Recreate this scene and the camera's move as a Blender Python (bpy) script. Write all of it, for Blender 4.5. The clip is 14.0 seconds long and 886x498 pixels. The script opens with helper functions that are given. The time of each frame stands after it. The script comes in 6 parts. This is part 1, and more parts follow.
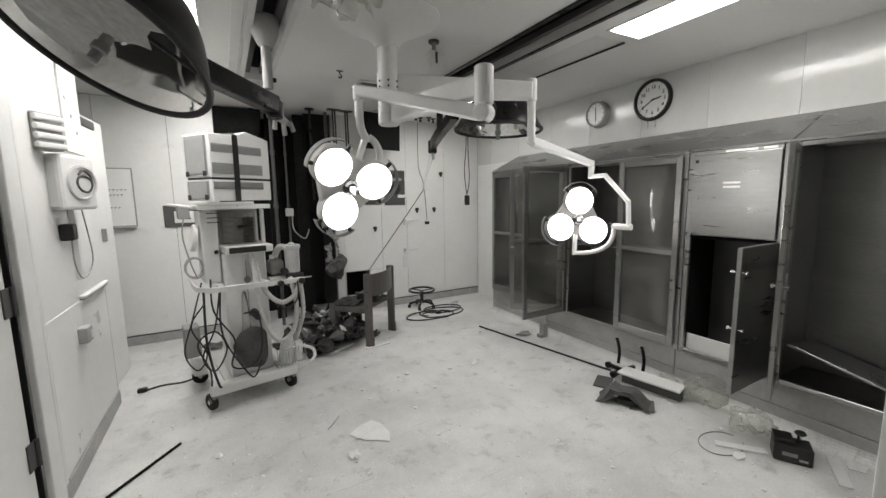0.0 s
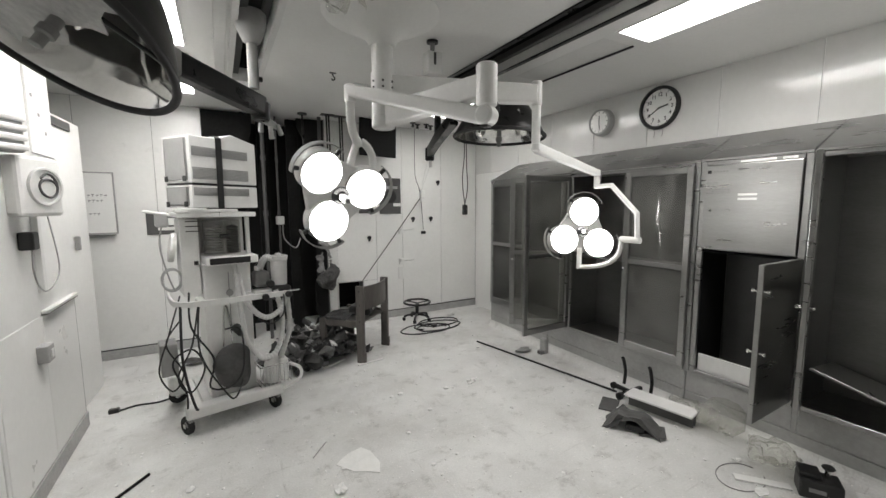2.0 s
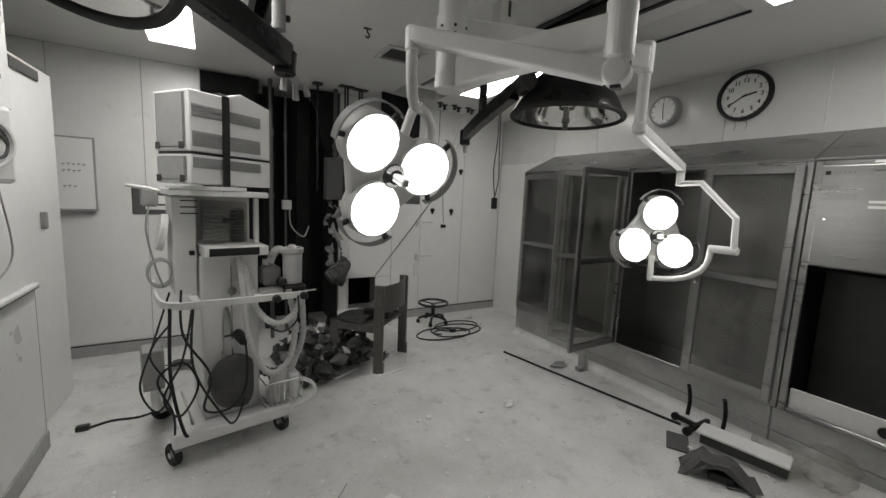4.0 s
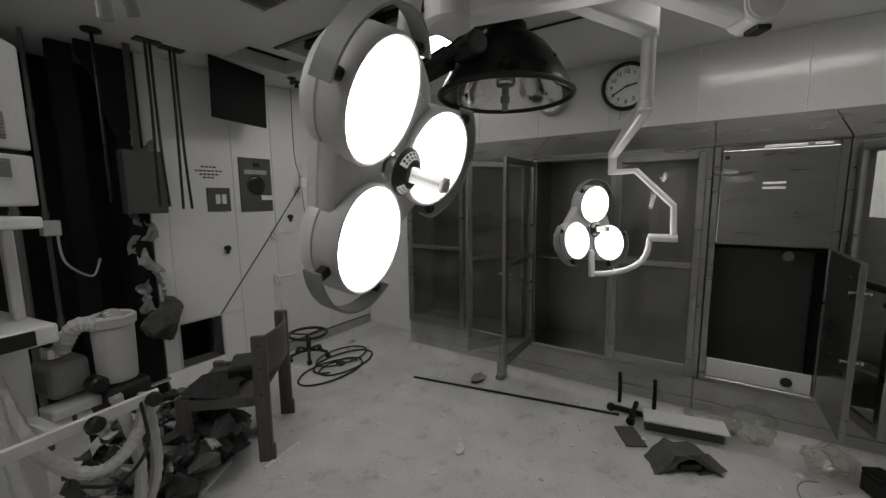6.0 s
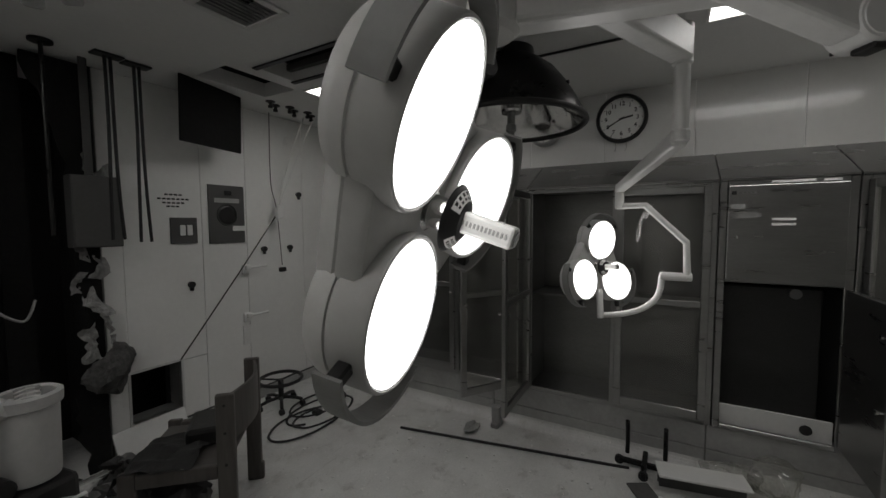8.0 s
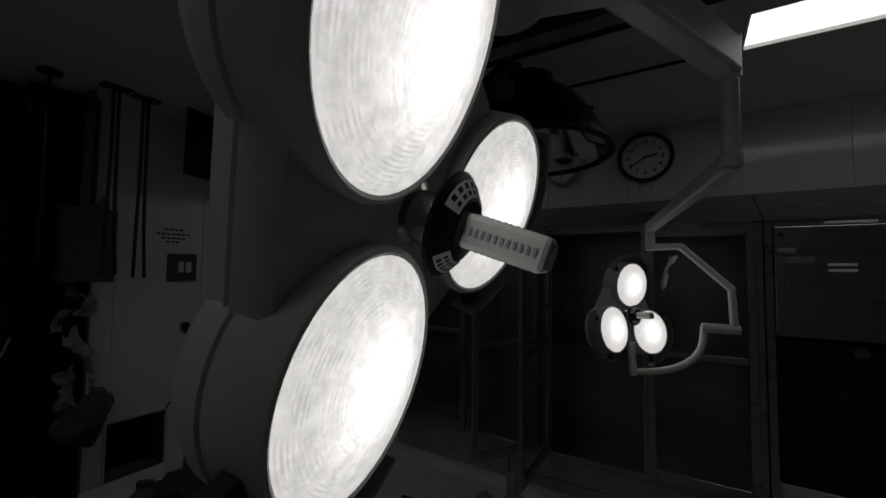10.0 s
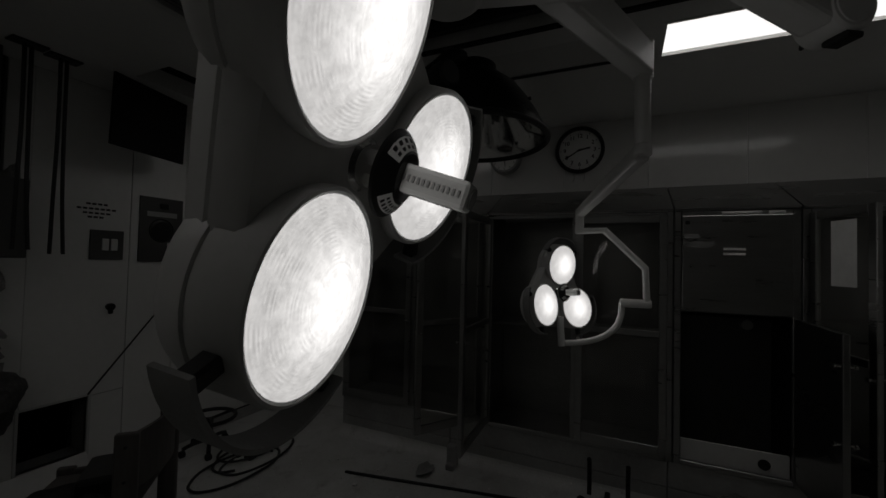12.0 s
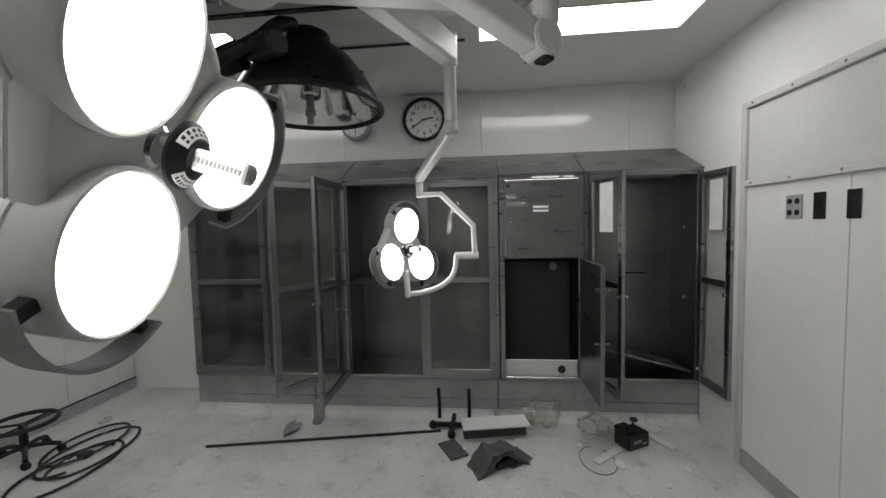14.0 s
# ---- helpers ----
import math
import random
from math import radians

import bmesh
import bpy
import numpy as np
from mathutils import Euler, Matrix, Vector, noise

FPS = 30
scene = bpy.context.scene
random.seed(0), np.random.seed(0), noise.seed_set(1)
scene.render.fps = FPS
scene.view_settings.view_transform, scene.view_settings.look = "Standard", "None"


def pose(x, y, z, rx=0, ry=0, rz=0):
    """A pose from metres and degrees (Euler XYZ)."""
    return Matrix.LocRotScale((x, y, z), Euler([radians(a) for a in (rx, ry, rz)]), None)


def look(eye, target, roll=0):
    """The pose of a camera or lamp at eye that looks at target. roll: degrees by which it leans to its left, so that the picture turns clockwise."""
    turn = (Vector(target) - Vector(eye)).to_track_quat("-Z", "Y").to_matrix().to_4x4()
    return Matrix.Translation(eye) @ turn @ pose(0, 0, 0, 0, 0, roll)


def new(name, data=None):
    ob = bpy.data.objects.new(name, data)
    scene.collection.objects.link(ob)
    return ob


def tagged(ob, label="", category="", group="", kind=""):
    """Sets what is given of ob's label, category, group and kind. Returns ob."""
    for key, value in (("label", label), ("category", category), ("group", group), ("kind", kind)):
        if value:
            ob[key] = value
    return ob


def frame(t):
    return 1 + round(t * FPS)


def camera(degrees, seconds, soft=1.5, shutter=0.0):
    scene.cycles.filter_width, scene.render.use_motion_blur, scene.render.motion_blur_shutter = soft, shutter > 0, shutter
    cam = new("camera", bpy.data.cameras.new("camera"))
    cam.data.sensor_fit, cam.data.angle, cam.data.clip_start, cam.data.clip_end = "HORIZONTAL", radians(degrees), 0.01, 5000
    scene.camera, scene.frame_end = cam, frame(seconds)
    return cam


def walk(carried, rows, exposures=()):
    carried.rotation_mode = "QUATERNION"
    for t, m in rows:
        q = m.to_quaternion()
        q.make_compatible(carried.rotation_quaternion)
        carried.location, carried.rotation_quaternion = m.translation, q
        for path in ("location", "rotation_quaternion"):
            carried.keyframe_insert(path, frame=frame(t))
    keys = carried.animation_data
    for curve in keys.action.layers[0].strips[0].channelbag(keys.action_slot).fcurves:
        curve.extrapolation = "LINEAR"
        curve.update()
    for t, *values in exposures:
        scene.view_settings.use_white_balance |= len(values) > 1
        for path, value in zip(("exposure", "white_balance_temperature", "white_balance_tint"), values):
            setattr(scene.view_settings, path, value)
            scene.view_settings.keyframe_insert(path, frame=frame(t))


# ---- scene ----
cam = camera(96.7, 14.0)
PATH = [
    (0, (0.318, 0.178, 1.452), (1.274, 1.915, 1.191), -0.9),
    (0.5, (0.32, 0.179, 1.452), (1.278, 1.915, 1.19), -1.1),
    (1, (0.33, 0.184, 1.453), (1.286, 1.92, 1.187), -1.0),
    (1.5, (0.357, 0.226, 1.444), (1.338, 1.949, 1.181), -0.5),
    (2, (0.399, 0.336, 1.457), (1.375, 2.068, 1.239), -0.3),
    (2.5, (0.414, 0.435, 1.448), (1.319, 2.196, 1.163), -0.2),
    (2.7, (0.421, 0.46, 1.449), (1.282, 2.243, 1.164), -0.1),
    (4.8, (0.3, 1.348, 1.429), (1.536, 2.901, 1.187), 4.2),
    (5, (0.318, 1.444, 1.434), (1.619, 2.942, 1.185), 4.1),
    (5.5, (0.353, 1.645, 1.461), (1.748, 3.062, 1.242), 3.1),
    (6, (0.329, 1.83, 1.462), (1.977, 2.931, 1.199), -0.7),
    (6.5, (0.301, 1.945, 1.469), (1.975, 2.962, 1.068), -1.4),
    (7, (0.307, 1.962, 1.5), (2.049, 2.915, 1.261), -2.0),
    (7.5, (0.355, 2.006, 1.508), (2.117, 2.933, 1.319), 0.3),
    (8, (0.45, 2.056, 1.502), (2.181, 3.051, 1.373), -0.3),
    (8.2, (0.48, 2.086, 1.512), (2.199, 3.104, 1.426), -0.2),
    (10.3, (0.638, 2.138, 1.46), (2.338, 3.185, 1.58), 0.8),
    (10.5, (0.634, 2.134, 1.454), (2.34, 3.169, 1.584), 0.8),
    (11, (0.624, 2.132, 1.449), (2.36, 3.114, 1.593), 1.6),
    (11.5, (0.601, 2.117, 1.441), (2.371, 3.038, 1.576), 2.0),
    (12, (0.573, 2.093, 1.42), (2.395, 2.916, 1.474), 1.4),
    (12.5, (0.53, 2.055, 1.414), (2.4, 2.763, 1.439), 0.2),
    (13, (0.475, 2.017, 1.42), (2.387, 2.602, 1.458), -0.6),
    (13.5, (0.443, 1.959, 1.42), (2.415, 2.297, 1.408), -1.4),
    (14, (0.428, 1.916, 1.409), (2.413, 2.124, 1.286), -1.3),
]
EXPOSURES = [(0.0, 0.77), (0.5, 0.78), (1.5, 0.86), (2.5, 0.78), (2.7, 0.75), (4.8, -0.25), (6.0, -0.45), (7.0, -0.85), (7.5, -1.02), (8.2, -1.15), (10.3, -3.7), (11.5, -3.65), (12.0, -3.75), (12.5, -3.0), (13.0, -1.48), (13.5, -0.4), (14.0, -0.05)]
walk(cam, [(t, look(eye, target, roll)) for t, eye, target, roll in PATH], EXPOSURES)

# ---- world and lights ----
TROFFER, SURGICAL = 14.0, 12.0
world = bpy.data.worlds.new("world")
scene.world = world
world.use_nodes = True
world.node_tree.nodes["Background"].inputs[0].default_value = (0.02, 0.02, 0.02, 1)
world.node_tree.nodes["Background"].inputs[1].default_value = 0.1


# ---- materials ----
def surf(name, base, rough=0.5, metal=0.0, vary=0.12, scale=6.0, fine=60.0, bump=0.02, dirt=0.0, dirt_tone=0.25, stretch=(1, 1, 1), rough_var=0.15, per_object=0.0):
    """A worn surface: tone at two scales, uneven gloss, fine relief, and dirt patches."""
    m = bpy.data.materials.new(name)
    m.use_nodes = True
    nt = m.node_tree
    n, l = nt.nodes, nt.links
    bsdf = n["Principled BSDF"]
    tc = n.new("ShaderNodeTexCoord")
    mp = n.new("ShaderNodeMapping")
    mp.inputs["Scale"].default_value = stretch
    l.new(tc.outputs["Object"], mp.inputs["Vector"])
    big, small = n.new("ShaderNodeTexNoise"), n.new("ShaderNodeTexNoise")
    for node, sc, det in ((big, scale, 5), (small, fine, 4)):
        node.inputs["Scale"].default_value = sc
        node.inputs["Detail"].default_value = det
        node.inputs["Roughness"].default_value = 0.6
        l.new(mp.outputs["Vector"], node.inputs["Vector"])
    r, g, b = base if isinstance(base, tuple) else (base, base, base * 0.975)
    ramp = n.new("ShaderNodeMapRange")
    ramp.inputs["From Min"].default_value, ramp.inputs["From Max"].default_value = 0.3, 0.7
    ramp.inputs["To Min"].default_value, ramp.inputs["To Max"].default_value = 1 - vary, 1 + vary * 0.5
    l.new(big.outputs["Fac"], ramp.inputs["Value"])
    ramp2 = n.new("ShaderNodeMapRange")
    ramp2.inputs["From Min"].default_value, ramp2.inputs["From Max"].default_value = 0.3, 0.7
    ramp2.inputs["To Min"].default_value, ramp2.inputs["To Max"].default_value = 1 - vary * 0.6, 1 + vary * 0.3
    l.new(small.outputs["Fac"], ramp2.inputs["Value"])
    mul = n.new("ShaderNodeMath")
    mul.operation = "MULTIPLY"
    l.new(ramp.outputs[0], mul.inputs[0])
    l.new(ramp2.outputs[0], mul.inputs[1])
    last = mul.outputs[0]
    if per_object:
        info = n.new("ShaderNodeObjectInfo")
        mr = n.new("ShaderNodeMapRange")
        mr.inputs["To Min"].default_value, mr.inputs["To Max"].default_value = 1 - per_object, 1 + per_object
        l.new(info.outputs["Random"], mr.inputs["Value"])
        mo = n.new("ShaderNodeMath")
        mo.operation = "MULTIPLY"
        l.new(last, mo.inputs[0])
        l.new(mr.outputs[0], mo.inputs[1])
        last = mo.outputs[0]
    col = n.new("ShaderNodeVectorMath")
    col.operation = "SCALE"
    col.inputs[0].default_value = (r, g, b)
    l.new(last, col.inputs["Scale"])
    out = col.outputs[0]
    if dirt:
        dn = n.new("ShaderNodeTexNoise")
        dn.inputs["Scale"].default_value, dn.inputs["Detail"].default_value, dn.inputs["Roughness"].default_value = scale * 0.45, 8, 0.7
        l.new(mp.outputs["Vector"], dn.inputs["Vector"])
        dr = n.new("ShaderNodeMapRange")
        dr.inputs["From Min"].default_value, dr.inputs["From Max"].default_value = 0.5, 0.72
        dr.inputs["To Max"].default_value = dirt
        l.new(dn.outputs["Fac"], dr.inputs["Value"])
        mix = n.new("ShaderNodeMix")
        mix.data_type = "RGBA"
        l.new(dr.outputs[0], mix.inputs["Factor"])
        l.new(out, mix.inputs["A"])
        mix.inputs["B"].default_value = (r * dirt_tone, g * dirt_tone * 0.97, b * dirt_tone * 0.92, 1)
        out = mix.outputs["Result"]
    l.new(out, bsdf.inputs["Base Color"])
    rr = n.new("ShaderNodeMapRange")
    rr.inputs["To Min"].default_value, rr.inputs["To Max"].default_value = max(0.02, rough - rough_var), min(1, rough + rough_var)
    l.new(big.outputs["Fac"], rr.inputs["Value"])
    l.new(rr.outputs[0], bsdf.inputs["Roughness"])
    bsdf.inputs["Metallic"].default_value = metal
    if bump:
        bp = n.new("ShaderNodeBump")
        bp.inputs["Strength"].default_value, bp.inputs["Distance"].default_value = 0.5, bump
        l.new(small.outputs["Fac"], bp.inputs["Height"])
        l.new(bp.outputs[0], bsdf.inputs["Normal"])
    return m


def floor_material():
    """Dusty sheet floor: pale, with grey traffic stains, drag marks, dried splashes and specks of plaster."""
    m = surf("floor_sheet", 0.62, 0.5, vary=0.16, scale=2.6, fine=90, bump=0.003, dirt=0.5, dirt_tone=0.55, rough_var=0.25)
    nt = m.node_tree
    n, l = nt.nodes, nt.links
    bsdf = n["Principled BSDF"]
    tc = n.new("ShaderNodeTexCoord")

    def layer(old, tone, scale, lo, hi, most, stretch=(1, 1, 1), turn=0.0, detail=7, rough=0.75):
        mp, nz, lim, mix = n.new("ShaderNodeMapping"), n.new("ShaderNodeTexNoise"), n.new("ShaderNodeMapRange"), n.new("ShaderNodeMix")
        mp.inputs["Scale"].default_value, mp.inputs["Rotation"].default_value = stretch, (0, 0, turn)
        l.new(tc.outputs["Object"], mp.inputs["Vector"])
        nz.inputs["Scale"].default_value, nz.inputs["Detail"].default_value, nz.inputs["Roughness"].default_value = scale, detail, rough
        l.new(mp.outputs["Vector"], nz.inputs["Vector"])
        lim.inputs["From Min"].default_value, lim.inputs["From Max"].default_value, lim.inputs["To Max"].default_value = lo, hi, most
        l.new(nz.outputs["Fac"], lim.inputs["Value"])
        mix.data_type = "RGBA"
        l.new(lim.outputs[0], mix.inputs["Factor"])
        l.new(old, mix.inputs["A"])
        mix.inputs["B"].default_value = (tone, tone * 0.97, tone * 0.92, 1)
        return mix.outputs["Result"]

    out = bsdf.inputs["Base Color"].links[0].from_socket
    out = layer(out, 0.24, 6.0, 0.55, 0.72, 0.7)
    out = layer(out, 0.3, 3.0, 0.6, 0.68, 0.5, (0.5, 9, 1), 0.6)
    out = layer(out, 0.3, 3.0, 0.62, 0.7, 0.5, (7, 0.45, 1), 0.25)
    out = layer(out, 0.16, 34.0, 0.66, 0.7, 0.75, detail=3)
    out = layer(out, 0.8, 48.0, 0.64, 0.68, 0.85, detail=3)
    out = layer(out, 0.76, 17.0, 0.66, 0.71, 0.7)
    l.new(out, bsdf.inputs["Base Color"])
    return m


def glow(name, strength, tone=(1.0, 0.975, 0.955)):
    m = bpy.data.materials.new(name)
    m.use_nodes = True
    bsdf = m.node_tree.nodes["Principled BSDF"]
    bsdf.inputs["Base Color"].default_value = (0.8, 0.8, 0.78, 1)
    bsdf.inputs["Emission Color"].default_value = (*tone, 1)
    bsdf.inputs["Emission Strength"].default_value = strength
    return m


def lens_material():
    """Lit surgical lens: bright core, ribbed rings, cut facets round the rim."""
    m = glow("lit_lens", SURGICAL)
    n, l = m.node_tree.nodes, m.node_tree.links
    bsdf = n["Principled BSDF"]
    bsdf.inputs["Roughness"].default_value = 0.15
    tc = n.new("ShaderNodeTexCoord")
    length = n.new("ShaderNodeVectorMath")
    length.operation = "LENGTH"
    l.new(tc.outputs["Object"], length.inputs[0])
    core = n.new("ShaderNodeMapRange")
    core.interpolation_type = "SMOOTHSTEP"
    core.inputs["From Min"].default_value, core.inputs["From Max"].default_value = 0.025, 0.085
    core.inputs["To Min"].default_value, core.inputs["To Max"].default_value = 1.25, 0.64
    l.new(length.outputs["Value"], core.inputs["Value"])
    ring = n.new("ShaderNodeMath")
    ring.operation = "SINE"
    sc = n.new("ShaderNodeMath")
    sc.operation = "MULTIPLY"
    sc.inputs[1].default_value = 1700
    l.new(length.outputs["Value"], sc.inputs[0])
    l.new(sc.outputs[0], ring.inputs[0])
    vor = n.new("ShaderNodeTexNoise")
    vor.inputs["Scale"].default_value, vor.inputs["Detail"].default_value = 45, 4
    l.new(tc.outputs["Object"], vor.inputs["Vector"])
    wob = n.new("ShaderNodeMapRange")
    wob.inputs["From Min"].default_value, wob.inputs["From Max"].default_value = 0.35, 0.65
    wob.inputs["To Min"].default_value, wob.inputs["To Max"].default_value = -0.05, 0.09
    l.new(vor.outputs["Fac"], wob.inputs["Value"])
    mul = n.new("ShaderNodeMath")
    mul.operation = "MULTIPLY"
    l.new(ring.outputs[0], mul.inputs[0])
    l.new(wob.outputs[0], mul.inputs[1])
    add = n.new("ShaderNodeMath")
    add.operation = "ADD"
    l.new(core.outputs[0], add.inputs[0])
    l.new(mul.outputs[0], add.inputs[1])
    cut = n.new("ShaderNodeTexNoise")
    cut.inputs["Scale"].default_value, cut.inputs["Detail"].default_value, cut.inputs["Roughness"].default_value = 75, 3, 0.7
    l.new(tc.outputs["Object"], cut.inputs["Vector"])
    amp = n.new("ShaderNodeMapRange")
    amp.inputs["From Min"].default_value, amp.inputs["From Max"].default_value = 0.35, 0.65
    amp.inputs["To Min"].default_value, amp.inputs["To Max"].default_value = 0.86, 1.12
    l.new(cut.outputs["Fac"], amp.inputs["Value"])
    both = n.new("ShaderNodeMath")
    both.operation = "MULTIPLY"
    l.new(add.outputs[0], both.inputs[0])
    l.new(amp.outputs[0], both.inputs[1])
    fin = n.new("ShaderNodeMath")
    fin.operation = "MULTIPLY"
    fin.inputs[1].default_value = SURGICAL
    l.new(both.outputs[0], fin.inputs[0])
    l.new(fin.outputs[0], bsdf.inputs["Emission Strength"])
    return m


def glass_material(name, tint=0.9, rough=0.02, alpha=0.25):
    m = bpy.data.materials.new(name)
    m.use_nodes = True
    n, l = m.node_tree.nodes, m.node_tree.links
    out = n["Material Output"]
    clear, gloss, mix = n.new("ShaderNodeBsdfTransparent"), n.new("ShaderNodeBsdfGlossy"), n.new("ShaderNodeMixShader")
    clear.inputs["Color"].default_value = (tint, tint, tint * 0.98, 1)
    gloss.inputs["Roughness"].default_value = rough
    edge = n.new("ShaderNodeLayerWeight")
    edge.inputs["Blend"].default_value = 0.5
    sharp, fres = n.new("ShaderNodeMath"), n.new("ShaderNodeMath")
    sharp.operation, sharp.inputs[1].default_value = "POWER", 4.5
    l.new(edge.outputs["Facing"], sharp.inputs[0])
    fres.operation, fres.inputs[1].default_value, fres.inputs[2].default_value = "MULTIPLY_ADD", 0.6, 0.035
    l.new(sharp.outputs[0], fres.inputs[0])
    dust = n.new("ShaderNodeBsdfDiffuse")
    dust.inputs["Color"].default_value = (0.5, 0.5, 0.48, 1)
    tc, nz = n.new("ShaderNodeTexCoord"), n.new("ShaderNodeTexNoise")
    nz.inputs["Scale"].default_value, nz.inputs["Detail"].default_value = 5, 8
    l.new(tc.outputs["Object"], nz.inputs["Vector"])
    mr = n.new("ShaderNodeMapRange")
    mr.inputs["From Min"].default_value, mr.inputs["From Max"].default_value = 0.4, 0.8
    mr.inputs["To Min"].default_value, mr.inputs["To Max"].default_value = 0.01, alpha
    l.new(nz.outputs["Fac"], mr.inputs["Value"])
    body = n.new("ShaderNodeMixShader")
    l.new(mr.outputs[0], body.inputs[0])
    l.new(clear.outputs[0], body.inputs[1])
    l.new(dust.outputs[0], body.inputs[2])
    l.new(fres.outputs[0], mix.inputs[0])
    l.new(body.outputs[0], mix.inputs[1])
    l.new(gloss.outputs[0], mix.inputs[2])
    l.new(mix.outputs[0], out.inputs["Surface"])
    return m


FLOOR = floor_material()
WALL = surf("wall_panel_paint", 0.74, 0.3, vary=0.05, scale=1.6, fine=30, bump=0.0006, dirt=0.12, dirt_tone=0.7, rough_var=0.08)
UPPER = surf("glossy_wall_panel", 0.63, 0.15, vary=0.04, scale=1.2, fine=24, bump=0.0004, dirt=0.08, dirt_tone=0.7, rough_var=0.06)
CEIL = surf("ceiling_paint", 0.66, 0.5, vary=0.06, scale=1.4, fine=40, bump=0.001, dirt=0.15, dirt_tone=0.7)
JOINT = surf("joint_shadow", 0.2, 0.7, vary=0.2)
BASE = surf("cove_base", 0.42, 0.6, vary=0.2, scale=5, dirt=0.4, dirt_tone=0.5)
BLOCKBASE = surf("painted_kerb", 0.34, 0.6, vary=0.15, scale=4, fine=40, bump=0.003, dirt=0.4, dirt_tone=0.5)
STEEL = surf("brushed_steel", 0.33, 0.3, 1.0, vary=0.1, scale=2.2, fine=34, bump=0.0004, dirt=0.2, dirt_tone=0.6, stretch=(1, 1, 7), rough_var=0.12)
STEEL_IN = surf("dull_steel_lining", 0.25, 0.34, 1.0, vary=0.14, scale=1.6, fine=30, bump=0.0006, dirt=0.35, dirt_tone=0.5, stretch=(1, 1, 4), rough_var=0.12)
CHROME = surf("worn_chrome", 0.7, 0.15, 1.0, vary=0.1, bump=0.0)
MIRROR = surf("polished_reflector", 0.75, 0.1, 1.0, vary=0.08, scale=8, bump=0.0, rough_var=0.06)
# DARK: shade inside openings, put into a near-black colour
DARK = surf("void_shade", 0.006, 0.9, vary=0.4, scale=5, fine=30, bump=0.01)
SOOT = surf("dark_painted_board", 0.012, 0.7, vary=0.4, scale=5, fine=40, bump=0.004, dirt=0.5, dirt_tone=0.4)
BLACK = surf("black_plastic", 0.009, 0.4, vary=0.2, bump=0.001)
RUBBER = surf("black_rubber", 0.01, 0.65, vary=0.2, bump=0.001)
BLACKPAINT = surf("black_enamel", 0.012, 0.3, vary=0.3, scale=10, bump=0.0005, dirt=0.4, dirt_tone=0.6)
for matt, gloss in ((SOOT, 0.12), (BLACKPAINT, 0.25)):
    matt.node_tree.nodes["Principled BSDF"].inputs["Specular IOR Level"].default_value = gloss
ENAMEL = surf("cream_enamel", 0.7, 0.35, vary=0.06, scale=5, fine=50, bump=0.0006, dirt=0.2, dirt_tone=0.6)
ENAMEL2 = surf("off_white_casting", 0.58, 0.38, vary=0.06, scale=6, fine=50, bump=0.0006, dirt=0.2, dirt_tone=0.55)
WHITE = surf("white_plastic", 0.7, 0.4, vary=0.06, scale=8, bump=0.0006, dirt=0.2, dirt_tone=0.65)
GREY = surf("grey_plastic", 0.25, 0.5, vary=0.12, scale=8, bump=0.001, dirt=0.2)
MIDGREY = surf("grey_louvre", 0.33, 0.55, vary=0.08, scale=8, bump=0.001)
WOOD = surf("brown_stained_wood", (0.1, 0.092, 0.085), 0.45, vary=0.3, scale=5, fine=40, bump=0.001, stretch=(1, 1, 0.15))
PAPER = surf("paper", 0.75, 0.8, vary=0.08, scale=12, bump=0.001, dirt=0.2, dirt_tone=0.75)
PLASTER = surf("broken_plaster", 0.55, 0.9, vary=0.25, scale=14, fine=60, bump=0.01, dirt=0.4, dirt_tone=0.5)
TILE = surf("ceiling_tile_debris", 0.4, 0.9, vary=0.5, scale=9, fine=60, bump=0.012, dirt=0.8, dirt_tone=0.15, per_object=0.5)
CLOTH = surf("dark_cloth", 0.025, 0.9, vary=0.4, scale=15, fine=90, bump=0.006)
CARD = surf("grey_card", 0.09, 0.8, vary=0.2, scale=7, bump=0.002, dirt=0.3)
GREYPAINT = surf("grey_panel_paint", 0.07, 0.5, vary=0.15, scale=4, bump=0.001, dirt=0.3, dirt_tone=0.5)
TUBING = surf("pale_corrugated_tube", 0.48, 0.45, vary=0.1, bump=0.001)
CLOCKFACE = surf("clock_face", 0.8, 0.4, vary=0.03, bump=0.0)
INK = surf("printed_ink", 0.015, 0.6, vary=0.1, bump=0.0)
PRINT = surf("faded_print", 0.25, 0.7, vary=0.2, bump=0.0)
LIT = glow("lit_diffuser", TROFFER)
LENS = lens_material()
GLASS = glass_material("cabinet_glass", 0.88, 0.03, 0.12)
CLEAR = glass_material("clear_plastic", 0.85, 0.08, 0.3)
FILM = glass_material("crumpled_film", 0.93, 0.12, 0.5)


# ---- building helpers ----
def part(name, bm, material, parent=None, label="", at=None, smooth=False, kind=""):
    """Link a bmesh as one mesh object, under a thing or a part."""
    me = bpy.data.meshes.new(name)
    bmesh.ops.recalc_face_normals(bm, faces=bm.faces)
    if smooth:
        for e in bm.edges:
            e.smooth = len(e.link_faces) < 2 or e.calc_face_angle(0) < 0.7
    bm.to_mesh(me)
    bm.free()
    me.materials.append(material)
    if smooth:
        for p in me.polygons:
            p.use_smooth = True
    ob = new(name, me)
    if parent is not None:
        ob.parent = parent
    if at is not None:
        ob.matrix_basis = at if isinstance(at, Matrix) else Matrix.Translation(at)
    return tagged(ob, label, kind=kind)


